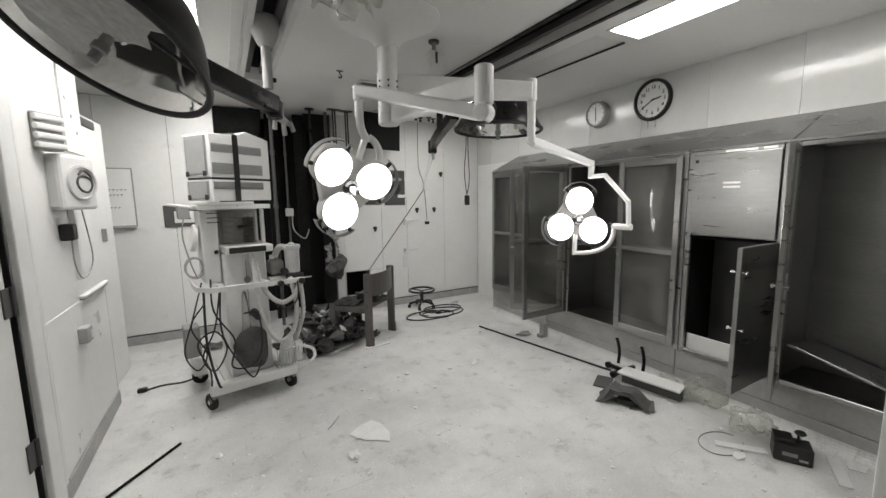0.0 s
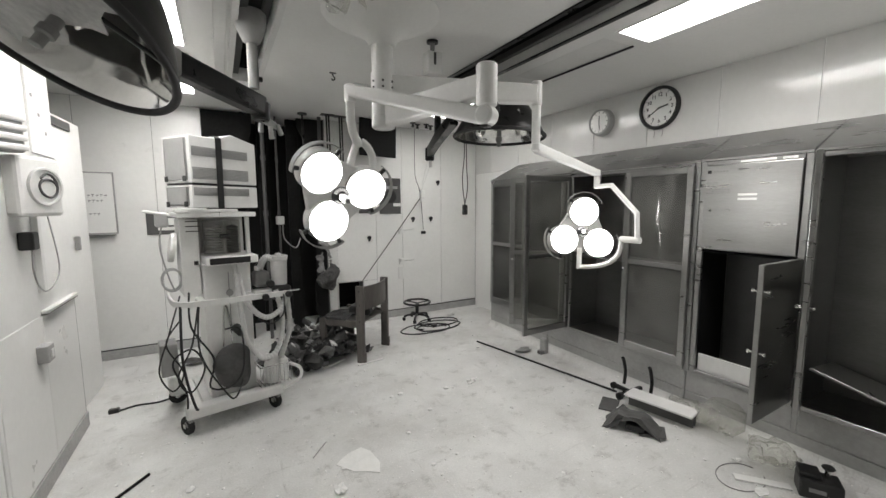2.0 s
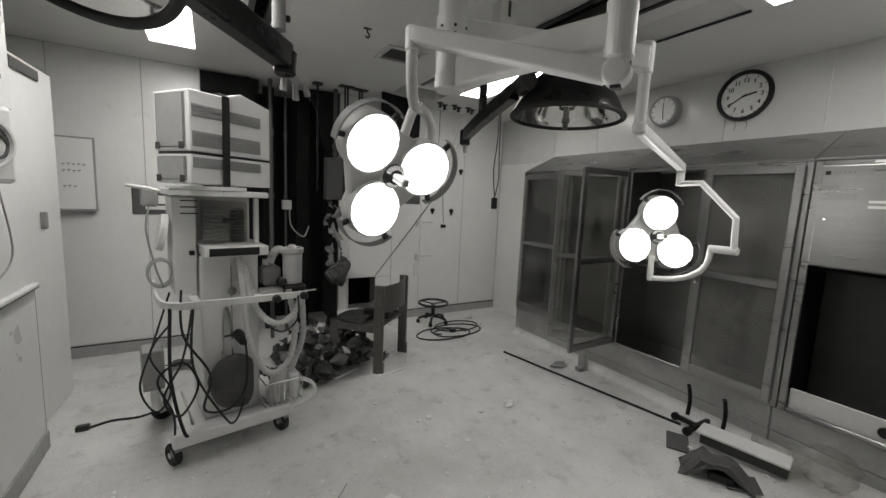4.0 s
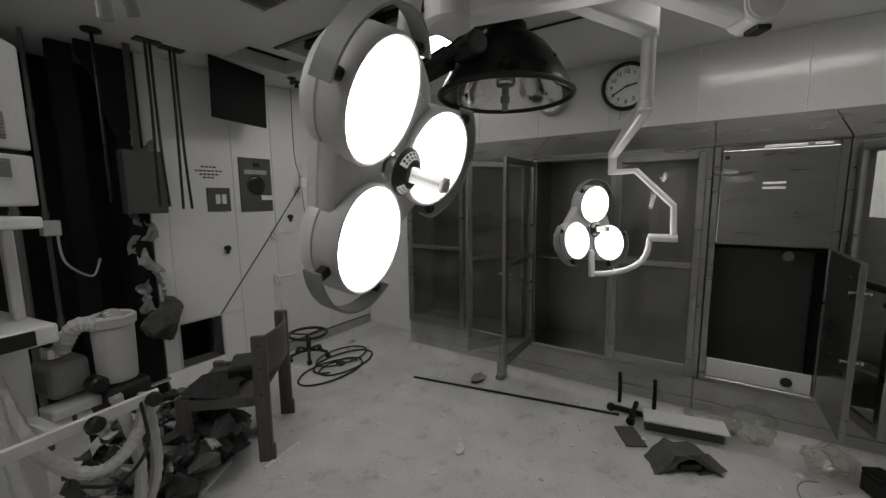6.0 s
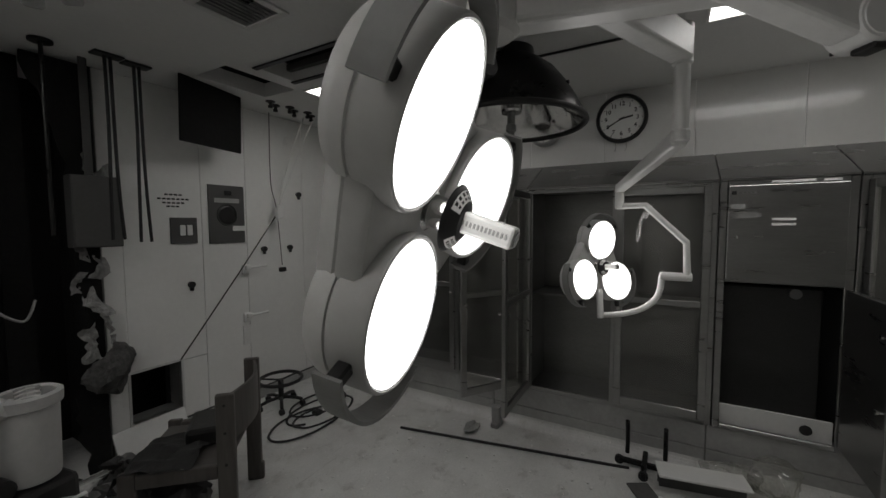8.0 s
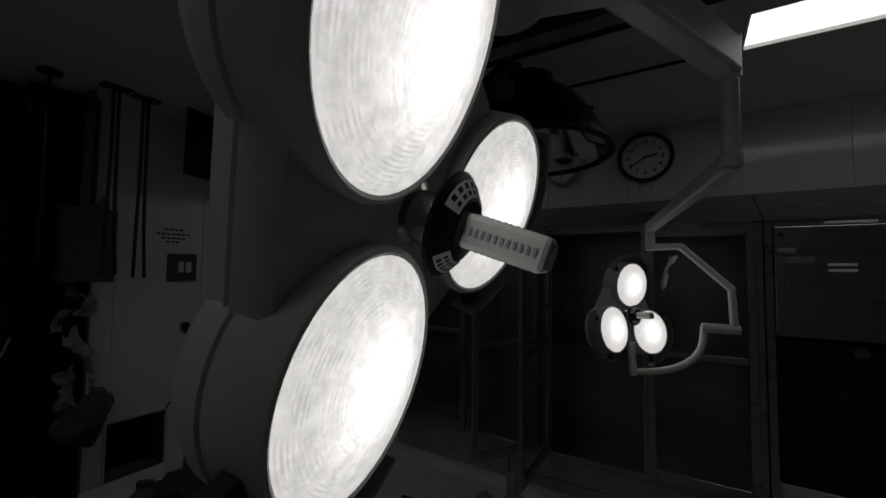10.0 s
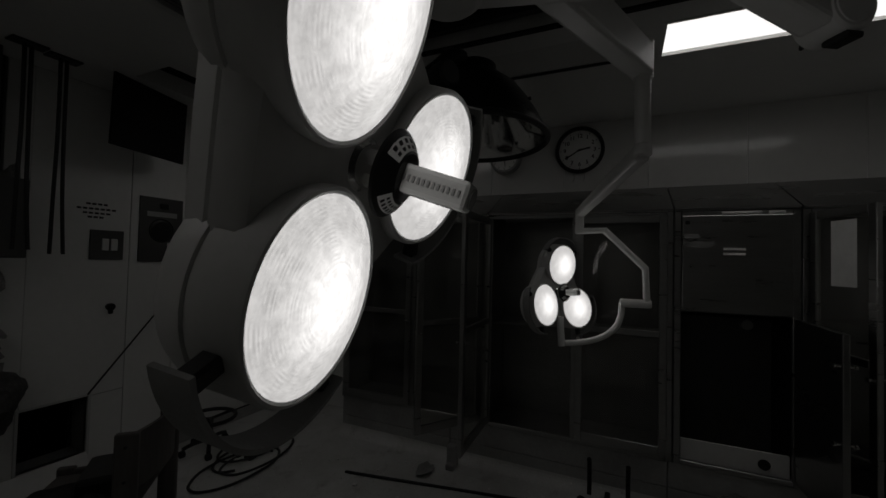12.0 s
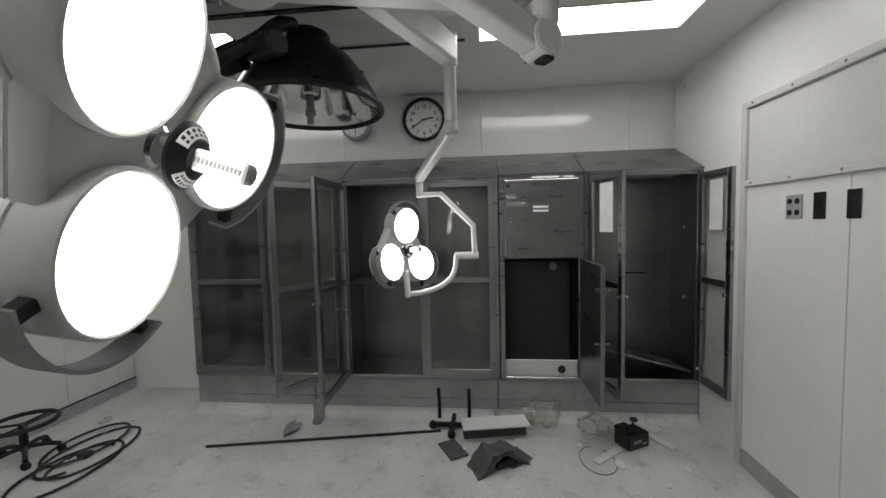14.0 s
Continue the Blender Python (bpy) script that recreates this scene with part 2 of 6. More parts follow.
def thing(name, label, category, m=None, group="", kind=""):
    ob = new(name)
    ob.empty_display_size = 0.05
    if m is not None:
        ob.matrix_basis = m if isinstance(m, Matrix) else Matrix.Translation(m)
    return tagged(ob, label, category, group, kind)


def bm_box(lo, hi, bevel=0.0, bm=None, m=None, seg=2):
    own = bmesh.new()
    size = [hi[i] - lo[i] for i in range(3)]
    mid = [(hi[i] + lo[i]) / 2 for i in range(3)]
    bmesh.ops.create_cube(own, size=1, matrix=Matrix.Translation(mid) @ Matrix.Diagonal((*size, 1)))
    if bevel:
        bmesh.ops.bevel(own, geom=own.edges[:], offset=min(bevel, min(size) * 0.45), segments=seg, affect="EDGES", profile=0.5)
    if m is not None:
        bmesh.ops.transform(own, matrix=m, verts=own.verts)
    return join(own, bm)


def join(own, bm):
    if bm is None:
        return own
    me = bpy.data.meshes.new("tmp")
    own.to_mesh(me)
    own.free()
    bm.from_mesh(me)
    bpy.data.meshes.remove(me)
    return bm


def bm_lathe(profile, n=32, bm=None, m=None, turn=360.0):
    """Revolve (radius, height) pairs about z."""
    own = bmesh.new()
    rings = []
    full = turn >= 359.9
    count = n if full else n + 1
    for r, z in profile:
        if r < 1e-5 and full:
            v = own.verts.new((0, 0, z))
            rings.append([v] * count)
        else:
            rings.append([own.verts.new((r * math.cos(radians(turn) * i / n), r * math.sin(radians(turn) * i / n), z)) for i in range(count)])
    for a, b in zip(rings, rings[1:]):
        for i in range(n):
            j = (i + 1) % count
            vs = []
            for v in (a[i], a[j], b[j], b[i]):
                if v not in vs:
                    vs.append(v)
            if len(vs) > 2:
                own.faces.new(vs)
    if m is not None:
        bmesh.ops.transform(own, matrix=m, verts=own.verts)
    return join(own, bm)


def bm_cyl(p, q, r, r2=None, n=16, bm=None, bevel=0.0):
    """A capped rod from p to q."""
    p, q = Vector(p), Vector(q)
    h = (q - p).length
    r2 = r if r2 is None else r2
    b = min(bevel, h * 0.3, r * 0.5)
    prof = [(0, 0), (r - b, 0), (r, b), (r2, h - b), (r2 - b, h), (0, h)] if b else [(0, 0), (r, 0), (r2, h), (0, h)]
    m = Matrix.Translation(p) @ (q - p).to_track_quat("Z", "Y").to_matrix().to_4x4()
    return bm_lathe(prof, n, bm, m)


def smooth_path(pts, steps=6):
    pts = [Vector(p) for p in pts]
    out = []
    for i in range(len(pts) - 1):
        p0, p1, p2, p3 = pts[max(i - 1, 0)], pts[i], pts[i + 1], pts[min(i + 2, len(pts) - 1)]
        for k in range(steps):
            t = k / steps
            out.append(0.5 * ((2 * p1) + (p2 - p0) * t + (2 * p0 - 5 * p1 + 4 * p2 - p3) * t * t + (3 * p1 - p0 - 3 * p2 + p3) * t ** 3))
    out.append(pts[-1])
    return out


def bm_tube(pts, r, n=8, bm=None, steps=6, ribs=0.0, flat=None):
    """A tube along a path, smoothed if steps > 1. flat: (width, height) of a rectangular section."""
    pts = smooth_path(pts, steps) if steps > 1 else [Vector(p) for p in pts]
    own = bmesh.new()
    rings = []
    side = None
    for i, p in enumerate(pts):
        d = (pts[min(i + 1, len(pts) - 1)] - pts[max(i - 1, 0)]).normalized()
        if side is None:
            side = d.cross(Vector((0, 0, 1)))
            if side.length < 0.05:
                side = d.cross(Vector((0, 1, 0)))
        side = (side - d * side.dot(d)).normalized()
        up = d.cross(side)
        rr = r * (1 + (ribs if i % 2 else -ribs))
        if flat:
            w, h = flat[0] / 2, flat[1] / 2
            rings.append([own.verts.new(p + side * a * w + up * b * h) for a, b in ((1, 1), (-1, 1), (-1, -1), (1, -1))])
        else:
            rings.append([own.verts.new(p + side * rr * math.cos(2 * math.pi * k / n) + up * rr * math.sin(2 * math.pi * k / n)) for k in range(n)])
    for a, b in zip(rings, rings[1:]):
        for k in range(len(a)):
            own.faces.new((a[k], a[(k + 1) % len(a)], b[(k + 1) % len(a)], b[k]))
    own.faces.new(rings[0])
    own.faces.new(rings[-1])
    return join(own, bm)


def bm_prism(outline, z0, z1, bm=None, m=None, bevel=0.0):
    """A flat outline (x, y) raised from z0 to z1."""
    own = bmesh.new()
    f = own.faces.new([own.verts.new((x, y, z0)) for x, y in outline])
    up = bmesh.ops.extrude_face_region(own, geom=[f])
    bmesh.ops.translate(own, verts=[v for v in up["geom"] if isinstance(v, bmesh.types.BMVert)], vec=(0, 0, z1 - z0))
    if bevel:
        bmesh.ops.bevel(own, geom=own.edges[:], offset=bevel, segments=2, affect="EDGES", profile=0.5)
    if m is not None:
        bmesh.ops.transform(own, matrix=m, verts=own.verts)
    return join(own, bm)


def crumple(bm, amount, scale, seed=0):
    for v in bm.verts:
        v.co += noise.noise_vector(v.co * scale + Vector((seed, seed * 2.3, 0))) * amount
    return bm


def axes(origin, z, y_hint=(0, 0, 1)):
    """A frame with its z along z and its y as near as can be to y_hint."""
    z = Vector(z).normalized()
    x = Vector(y_hint).cross(z).normalized()
    y = z.cross(x)
    m = Matrix((x, y, z)).transposed().to_4x4()
    return Matrix.Translation(origin) @ m

# ---- the room ----
CEILING, EAST, NORTH, SOUTH, WEST = 2.45, 3.625, 5.095, 0.467, -0.46
FRONT = 3.21  # cabinet fronts


def setting(name, bm, material, label, category):
    return tagged(part(name, bm, material), label, category, kind="structure")


floor = setting("floor", bm_box((-2.6, -1.6, -0.12), (3.95, 5.9, 0.0)), FLOOR, "dusty pale sheet floor, stained and scattered with plaster specks", "floor")

# ceiling with slots for the two lamp tracks, the troffers, the grilles and the open hatch
CUTS = {"slot_east": (2.03, 2.28, 0.3, 4.25), "slot_west": (0.54, 0.71, 1.0, 3.95), "troffer_se": (2.45, 2.76, 0.84, 1.935), "troffer_ne": (2.44, 2.74, 3.25, 4.345),
        "troffer_nw": (-0.02, 0.28, 3.48, 4.55), "troffer_w": (-0.02, 0.28, 2.28, 3.36), "grille_e": (2.46, 2.72, 2.02, 2.83), "hatch": (1.9, 2.4, 4.38, 4.7), "vent_n": (1.42, 1.68, 3.58, 3.84)}


def bm_sheet_with_holes(x0, x1, y0, y1, z0, z1, holes):
    xs = sorted({x0, x1, *[v for h in holes for v in h[:2]]})
    ys = sorted({y0, y1, *[v for h in holes for v in h[2:]]})
    bm = bmesh.new()
    grid = {}

    def v(x, y, z):
        if (x, y, z) not in grid:
            grid[(x, y, z)] = bm.verts.new((x, y, z))
        return grid[(x, y, z)]
    for i in range(len(xs) - 1):
        for j in range(len(ys) - 1):
            a, b, c, d = xs[i], xs[i + 1], ys[j], ys[j + 1]
            if any(a >= h[0] - 1e-6 and b <= h[1] + 1e-6 and c >= h[2] - 1e-6 and d <= h[3] + 1e-6 for h in holes):
                for p, q in (((a, c), (b, c)), ((b, c), (b, d)), ((b, d), (a, d)), ((a, d), (a, c))):
                    mid = ((p[0] + q[0]) / 2, (p[1] + q[1]) / 2)
                    if any(h[0] + 1e-6 < mid[0] < h[1] - 1e-6 and h[2] + 1e-6 < mid[1] < h[3] - 1e-6 for h in holes):
                        continue
                    bm.faces.new((v(*p, z0), v(*q, z0), v(*q, z1), v(*p, z1)))
                continue
            for z in (z0, z1):
                bm.faces.new((v(a, c, z), v(b, c, z), v(b, d, z), v(a, d, z)))
    return bm


ceiling = setting("ceiling", bm_sheet_with_holes(-2.6, 3.95, -1.6, 5.9, CEILING, CEILING + 0.1, list(CUTS.values())), CEIL, "off-white painted ceiling with dark track slots and light troffers", "ceiling")
# boxes above the openings, lined near black (grey at grille_e) to paint their shade
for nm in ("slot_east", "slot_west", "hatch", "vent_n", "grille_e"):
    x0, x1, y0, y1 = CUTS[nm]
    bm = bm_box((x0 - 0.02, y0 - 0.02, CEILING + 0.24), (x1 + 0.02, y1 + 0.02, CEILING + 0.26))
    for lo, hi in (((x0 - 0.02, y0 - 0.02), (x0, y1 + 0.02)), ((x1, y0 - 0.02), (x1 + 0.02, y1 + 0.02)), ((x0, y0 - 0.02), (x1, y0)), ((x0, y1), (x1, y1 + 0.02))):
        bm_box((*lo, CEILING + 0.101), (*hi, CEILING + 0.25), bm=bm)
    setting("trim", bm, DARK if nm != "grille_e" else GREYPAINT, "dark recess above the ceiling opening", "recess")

# walls
T = 0.16
wall_east = setting("wall_east", bm_box((EAST, -1.6, 0), (EAST + T, 5.9, CEILING)), WALL, "white wall behind the steel cabinets", "wall")
y = 0.248
while y < 5.0:
    a, b = max(y, SOUTH + 0.003), min(y + 0.558, NORTH - 0.003)
    if b > a:
        part("panel", bm_box((EAST - 0.006, a + 0.002, 1.9), (EAST + 0.002, b - 0.002, CEILING - 0.003), 0.0015, seg=1), UPPER, wall_east)
    y += 0.56

# north wall with a torn-out bay and a low hatch
BAY0, BAY1 = 0.283, 1.483
HOLE = (1.612, 1.921, 0.183, 0.524)
bm = bm_box((-2.6, NORTH, 0), (BAY0, NORTH + T, CEILING))
bm_box((BAY1, NORTH, 0), (HOLE[0], NORTH + T, CEILING), bm=bm)
bm_box((HOLE[0], NORTH, 0), (HOLE[1], NORTH + T, HOLE[2]), bm=bm)
bm_box((HOLE[0], NORTH, HOLE[3]), (HOLE[1], NORTH + T, CEILING), bm=bm)
bm_box((HOLE[1], NORTH, 0), (EAST, NORTH + T, CEILING), bm=bm)
wall_north = setting("wall_north", bm, JOINT, "white panelled wall with a torn-out black bay", "wall")
for a, b in ((-1.75, -1.27), (-1.266, -0.70), (-0.696, -0.13), (-0.126, BAY0 - 0.002), (2.112, 2.467), (2.471, 3.044), (3.048, EAST - 0.008)):
    part("panel", bm_box((a, NORTH - 0.008, 0.1), (b, NORTH + 0.001, CEILING - 0.003), 0.002, seg=1), WALL, wall_north)
for lo, hi in (((BAY1 + 0.02, 0.1), (HOLE[0] - 0.002, CEILING - 0.003)), ((HOLE[0], HOLE[3]), (2.108, CEILING - 0.003)), ((HOLE[0], 0.1), (HOLE[1], HOLE[2])), ((HOLE[1] + 0.002, 0.1), (2.108, HOLE[3] - 0.004))):
    part("panel", bm_box((lo[0], NORTH - 0.008, lo[1]), (hi[0], NORTH + 0.001, hi[1]), 0.002, seg=1), WALL, wall_north)
for a, b in ((-2.6, BAY0), (BAY1 + 0.02, EAST - 0.008)):
    setting("baseboard", bm_box((a, NORTH - 0.02, 0), (b, NORTH - 0.0085, 0.092), 0.006), BASE, "scuffed grey cove base along the wall", "baseboard")
    setting("trim", bm_box((a, NORTH - 0.0215, 0.0925), (b, NORTH - 0.0085, 0.1), 0.002, seg=1), BLACK, "black strip on top of the cove base", "trim")
# dark bay behind the torn wall; its near-black lining paints the shade inside
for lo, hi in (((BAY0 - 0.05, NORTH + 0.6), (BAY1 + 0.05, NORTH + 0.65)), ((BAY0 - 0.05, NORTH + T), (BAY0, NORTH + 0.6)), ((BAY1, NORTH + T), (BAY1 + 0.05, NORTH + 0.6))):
    setting("wall_bay", bm_box((*lo, 0), (*hi, CEILING)), DARK, "near-black lining painting the shade of the torn-out bay", "wall")
# near-black sheet colours in the shade of the hatch cavity
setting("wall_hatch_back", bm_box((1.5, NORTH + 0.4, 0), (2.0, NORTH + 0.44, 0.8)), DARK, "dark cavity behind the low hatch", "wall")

# west wall, with a doorway near and the recess beyond
DOOR = (1.42, 2.4)
bm = bm_box((WEST - T, -1.6, 0), (WEST, DOOR[0], CEILING))
bm_box((WEST - T, DOOR[0], 2.08), (WEST, DOOR[1], CEILING), bm=bm)
bm_box((WEST - T, DOOR[1], 0), (WEST, 3.6, CEILING), bm=bm)
bm_box((WEST - T, 3.6, 0), (WEST, 3.7, 0.9), bm=bm)
bm_box((WEST - T, 3.6, 0.9), (-0.575, 3.7, CEILING), bm=bm)
wall_west = setting("wall_west", bm, WALL, "white painted wall with a doorway and equipment", "wall")
setting("wall_recess_west", bm_box((-1.9, 3.74 - T, 0), (-1.75, NORTH, CEILING)), WALL, "white wall closing the recess", "wall")
setting("wall_recess_south", bm_box((-1.75, 3.74 - T, 0), (WEST - T, 3.74, CEILING)), WALL, "white return wall of the recess", "wall")
setting("baseboard", bm_box((WEST + 0.002, 2.54, 0), (WEST + 0.014, 3.7, 0.1), 0.004), BASE, "grey cove base along the white wall", "baseboard")

# south wall with the entrance and the panelled bay
bm = bm_box((1.8, SOUTH - T, 0), (EAST, SOUTH, CEILING))
bm_box((WEST, SOUTH - T, 2.2), (1.8, SOUTH, CEILING), bm=bm)
wall_south = setting("wall_south", bm, WALL, "white wall with the entrance and a panelled bay", "wall")
setting("wall_lobby", bm_box((-0.6, -1.55, 0), (2.05, -1.45, CEILING)), WALL, "white wall of the passage behind the entrance", "wall")
setting("wall_lobby_side", bm_box((1.95, -1.45, 0), (2.05, SOUTH - T, CEILING)), WALL, "white side wall of the passage", "wall")

# ---- light fittings in the ceiling ----
def troffer(x0, x1, y0, y1):
    t = thing("ceiling_light", "lit fluorescent troffer with a plain white diffuser in the ceiling", "ceiling light", ((x0 + x1) / 2, (y0 + y1) / 2, CEILING), "ceiling troffers")
    w, d = (x1 - x0) / 2, (y1 - y0) / 2
    part("diffuser", bm_box((-w + 0.012, -d + 0.012, 0.012), (w - 0.012, d - 0.012, 0.02)), LIT, t, "glowing white diffuser")
    bm = bm_box((-w, -d, -0.006), (-w + 0.014, d, 0.03), 0.002, seg=1)
    bm_box((w - 0.014, -d, -0.006), (w, d, 0.03), 0.002, bm, seg=1)
    bm_box((-w + 0.014, -d, -0.006), (w - 0.014, -d + 0.014, 0.03), 0.002, bm, seg=1)
    bm_box((-w + 0.014, d - 0.014, -0.006), (w - 0.014, d, 0.03), 0.002, bm, seg=1)
    part("frame", bm, ENAMEL, t)
    part("housing", bm_box((-w + 0.002, -d + 0.002, 0.03), (w - 0.002, d - 0.002, 0.09)), ENAMEL, t)


for nm in ("troffer_se", "troffer_ne", "troffer_nw", "troffer_w"):
    troffer(*CUTS[nm])


def grille(name, cut, label, lift=0.0):
    x0, x1, y0, y1 = cut
    t = thing(name, label, "air grille", ((x0 + x1) / 2, (y0 + y1) / 2, CEILING))
    w, d = (x1 - x0) / 2, (y1 - y0) / 2
    bm = bm_box((-w - 0.02, -d - 0.02, -0.012), (-w + 0.015, d + 0.02, -0.001), 0.003, seg=1)
    bm_box((w - 0.015, -d - 0.02, -0.012), (w + 0.02, d + 0.02, -0.001), 0.003, bm, seg=1)
    bm_box((-w + 0.015, -d - 0.02, -0.012), (w - 0.015, -d + 0.015, -0.001), 0.003, bm, seg=1)
    bm_box((-w + 0.015, d - 0.015, -0.012), (w - 0.015, d + 0.02, -0.001), 0.003, bm, seg=1)
    part("frame", bm, ENAMEL2 if name == "ceiling_vent" else GREY, t)
    n = max(4, int(2 * d / 0.03))
    for i in range(n):
        yy = -d + 0.02 + (2 * d - 0.04) * (i + 0.5) / n
        part("slat", bm_box((-w + 0.015, -0.011, -0.001), (w - 0.015, 0.011, 0.001)), GREY if name == "ceiling_vent" else GREYPAINT, t, at=Matrix.Translation((0, yy, 0.004)) @ pose(0, 0, 0, 40, 0, 0))
    return t


grille("ceiling_vent", CUTS["vent_n"], "square ceiling air vent with dark slats, hanging loose")
x0, x1, y0, y1 = CUTS["grille_e"]
t = thing("ceiling_panel", "flat grey access panel set in the ceiling beside the troffer", "ceiling panel", ((x0 + x1) / 2, (y0 + y1) / 2, CEILING))
part("plate", bm_box((-0.13, -0.405, 0.0), (0.13, 0.405, 0.012), 0.002, seg=1), ENAMEL2, t)
part("edge_strip", bm_box((0.118, -0.42, -0.012), (0.135, 0.42, -0.001), 0.003, seg=1), BLACK, t, "dark edge strip")

# rails in the lamp slots
for nm, offs in (("slot_east", (0.05, 0.2)), ("slot_west", (0.03, 0.15))):
    x0, x1, y0, y1 = CUTS[nm]
    t = thing("ceiling_track", "dark recessed ceiling track with steel rails for a travelling lamp", "ceiling track", ((x0 + x1) / 2, (y0 + y1) / 2, CEILING))
    w, d = (x1 - x0) / 2, (y1 - y0) / 2
    for sx in (-1, 1):
        part("rail", bm_box((sx * (w - 0.03) - 0.02, -d, 0.05), (sx * (w - 0.03) + 0.02, d, 0.09), 0.003, seg=1), GREYPAINT, t)
        part("lip", bm_box((sx * (w + 0.016) - 0.018, -d - 0.02, -0.01), (sx * (w + 0.016) + 0.018, d + 0.02, -0.001), 0.002, seg=1), BLACKPAINT if nm == "slot_east" else ENAMEL2, t)
    if nm == "slot_west":
        part("cover_strip", bm_box((-w - 0.115, -d, -0.012), (-w - 0.05, d, -0.001), 0.003, seg=1), ENAMEL2, t, "pale cover strip beside the slot")


# ---- surgical lamps ----
def surgical_head(name, m, angles, label, tie):
    """Three lit cups round a hub. In its frame z points out of the face. angles: where the cups stand, degrees."""
    t = thing(name, label, "surgical lamp", m, "surgical lamps on the centre column")
    R, cup = 0.146, 0.109
    strips = {133: (112, 68), 13: (-8, 66), 253: (253, 56)}
    hull = []
    n = 60
    for i in range(n):
        a = 2 * math.pi * i / n
        d = Vector((math.cos(a), math.sin(a)))
        hull.append(max((Vector((R * math.cos(radians(g)), R * math.sin(radians(g)))).dot(d) + 0.082, g) for g in angles)[0])
    bm = bmesh.new()
    loops = []
    for z, shrink, flat in ((-0.018, 0.97, 0.0), (-0.024, 1.0, 0.0), (-0.05, 1.01, 0.0), (-0.052, 0.995, 0.0), (-0.055, 1.01, 0.0), (-0.08, 0.98, 0.0), (-0.094, 0.88, 0.0), (-0.099, 0.5, 0.0)):
        ring = []
        for i in range(n):
            a = 2 * math.pi * i / n
            # the support function gives a rounded triangle
            h, hp = hull[i], (hull[(i + 1) % n] - hull[i - 1]) / (4 * math.pi / n)
            x = h * math.cos(a) - hp * math.sin(a)
            yv = h * math.sin(a) + hp * math.cos(a)
            ring.append(bm.verts.new((x * shrink, yv * shrink, z)))
        loops.append(ring)
    for a, b in zip(loops, loops[1:]):
        for i in range(n):
            bm.faces.new((a[i], a[(i + 1) % n], b[(i + 1) % n], b[i]))
    bm.faces.new(loops[0])
    bm.faces.new(loops[-1])
    part("housing", bm, ENAMEL2, t, smooth=True)
    for g in angles:
        c = Vector((R * math.cos(radians(g)), R * math.sin(radians(g)), 0))
        prof = [(0.0, -0.1), (0.05, -0.098), (0.086, -0.09), (0.103, -0.078), (0.11, -0.06), (0.1105, -0.045), (0.1075, -0.044), (0.1075, -0.041), (cup + 0.001, -0.04), (cup + 0.001, 0.005), (cup - 0.001, 0.009), (cup - 0.004, 0.01), (cup - 0.007, 0.008), (cup - 0.009, -0.004)]
        # each cup leans inward, so that the three beams meet
        lean = Matrix.Translation(c) @ Matrix.Rotation(radians(7.9), 4, Vector((0, 0, 1)).cross(-c))
        shell = part("lamp_cup", bm_lathe(prof, 48), ENAMEL2, t, at=lean, smooth=True)
        lens = [(0.0, 0.024)]
        for i in range(1, 22):
            rr = 0.103 * i / 21
            lens.append((rr, 0.024 - 0.017 * (i / 21) ** 2 + (0.0009 if i % 2 else 0)))
        part("lens", bm_lathe(lens, 48), LENS, shell, "glowing ribbed glass lens", smooth=True)
        # guard strip round the outer side of the cup
        mid, half = strips.get(g, (g, 62))
        bm = bmesh.new()
        for k in range(29):
            a = radians(mid - half + 2 * half * k / 28)
            for rr, z in ((0.142, -0.022), (0.142, 0.014), (0.147, 0.014), (0.147, -0.022)):
                bm.verts.new((rr * math.cos(a), rr * math.sin(a), z - 0.008))
        bm.verts.ensure_lookup_table()
        for k in range(28):
            for i in range(4):
                j = (i + 1) % 4
                bm.faces.new((bm.verts[4 * k + i], bm.verts[4 * k + j], bm.verts[4 * k + 4 + j], bm.verts[4 * k + 4 + i]))
        bm.faces.new(bm.verts[0:4])
        bm.faces.new(bm.verts[-4:])
        part("guard_strip", bm, GREY, shell, "curved grey guard strip")
        for s in (8 - half, half - 8):
            mm = pose(0, 0, 0, 0, 0, mid + s)
            part("clip", bm_box((0.108, -0.009, -0.024), (0.143, 0.009, -0.004), 0.003, m=mm, seg=1), BLACK, shell, "black clip")
    # hub with label disc and sterile handle
    hub = part("hub_boss", bm_lathe([(0.0, 0.042), (0.022, 0.042), (0.024, 0.042), (0.024, 0.006), (0.03, 0.002), (0.03, -0.002)], 32), CHROME, t, "bright metal hub", at=(0, 0, -0.02))
    part("label_disc", bm_lathe([(0.014, 0.057), (0.026, 0.055), (0.046, 0.0407), (0.048, 0.038), (0.044, 0.037), (0.016, 0.046)], 40), BLACK, hub, "black dished label ring")
    for a0, a1 in ((35, 160), (222, 300)):
        bm = bmesh.new()
        vs = []
        for k in range(9):
            a = radians(a0 + (a1 - a0) * k / 8)
            for rr, z in ((0.029, 0.0539), (0.042, 0.0446)):
                vs.append(bm.verts.new((rr * math.cos(a), rr * math.sin(a), z)))
        for k in range(8):
            bm.faces.new((vs[2 * k], vs[2 * k + 1], vs[2 * k + 3], vs[2 * k + 2]))
        part("sticker", bm, PAPER, hub, "pale printed sticker")
        bm = bmesh.new()
        for k in range(7):
            a = radians(a0 + 6 + (a1 - a0 - 12) * (k + 0.2) / 7)
            b = radians(a0 + 6 + (a1 - a0 - 12) * (k + 0.75) / 7)
            for r0, r1 in ((0.0315, 0.0345), (0.0365, 0.0405)):
                q = [(r0, a), (r1, a), (r1, b), (r0, b)]
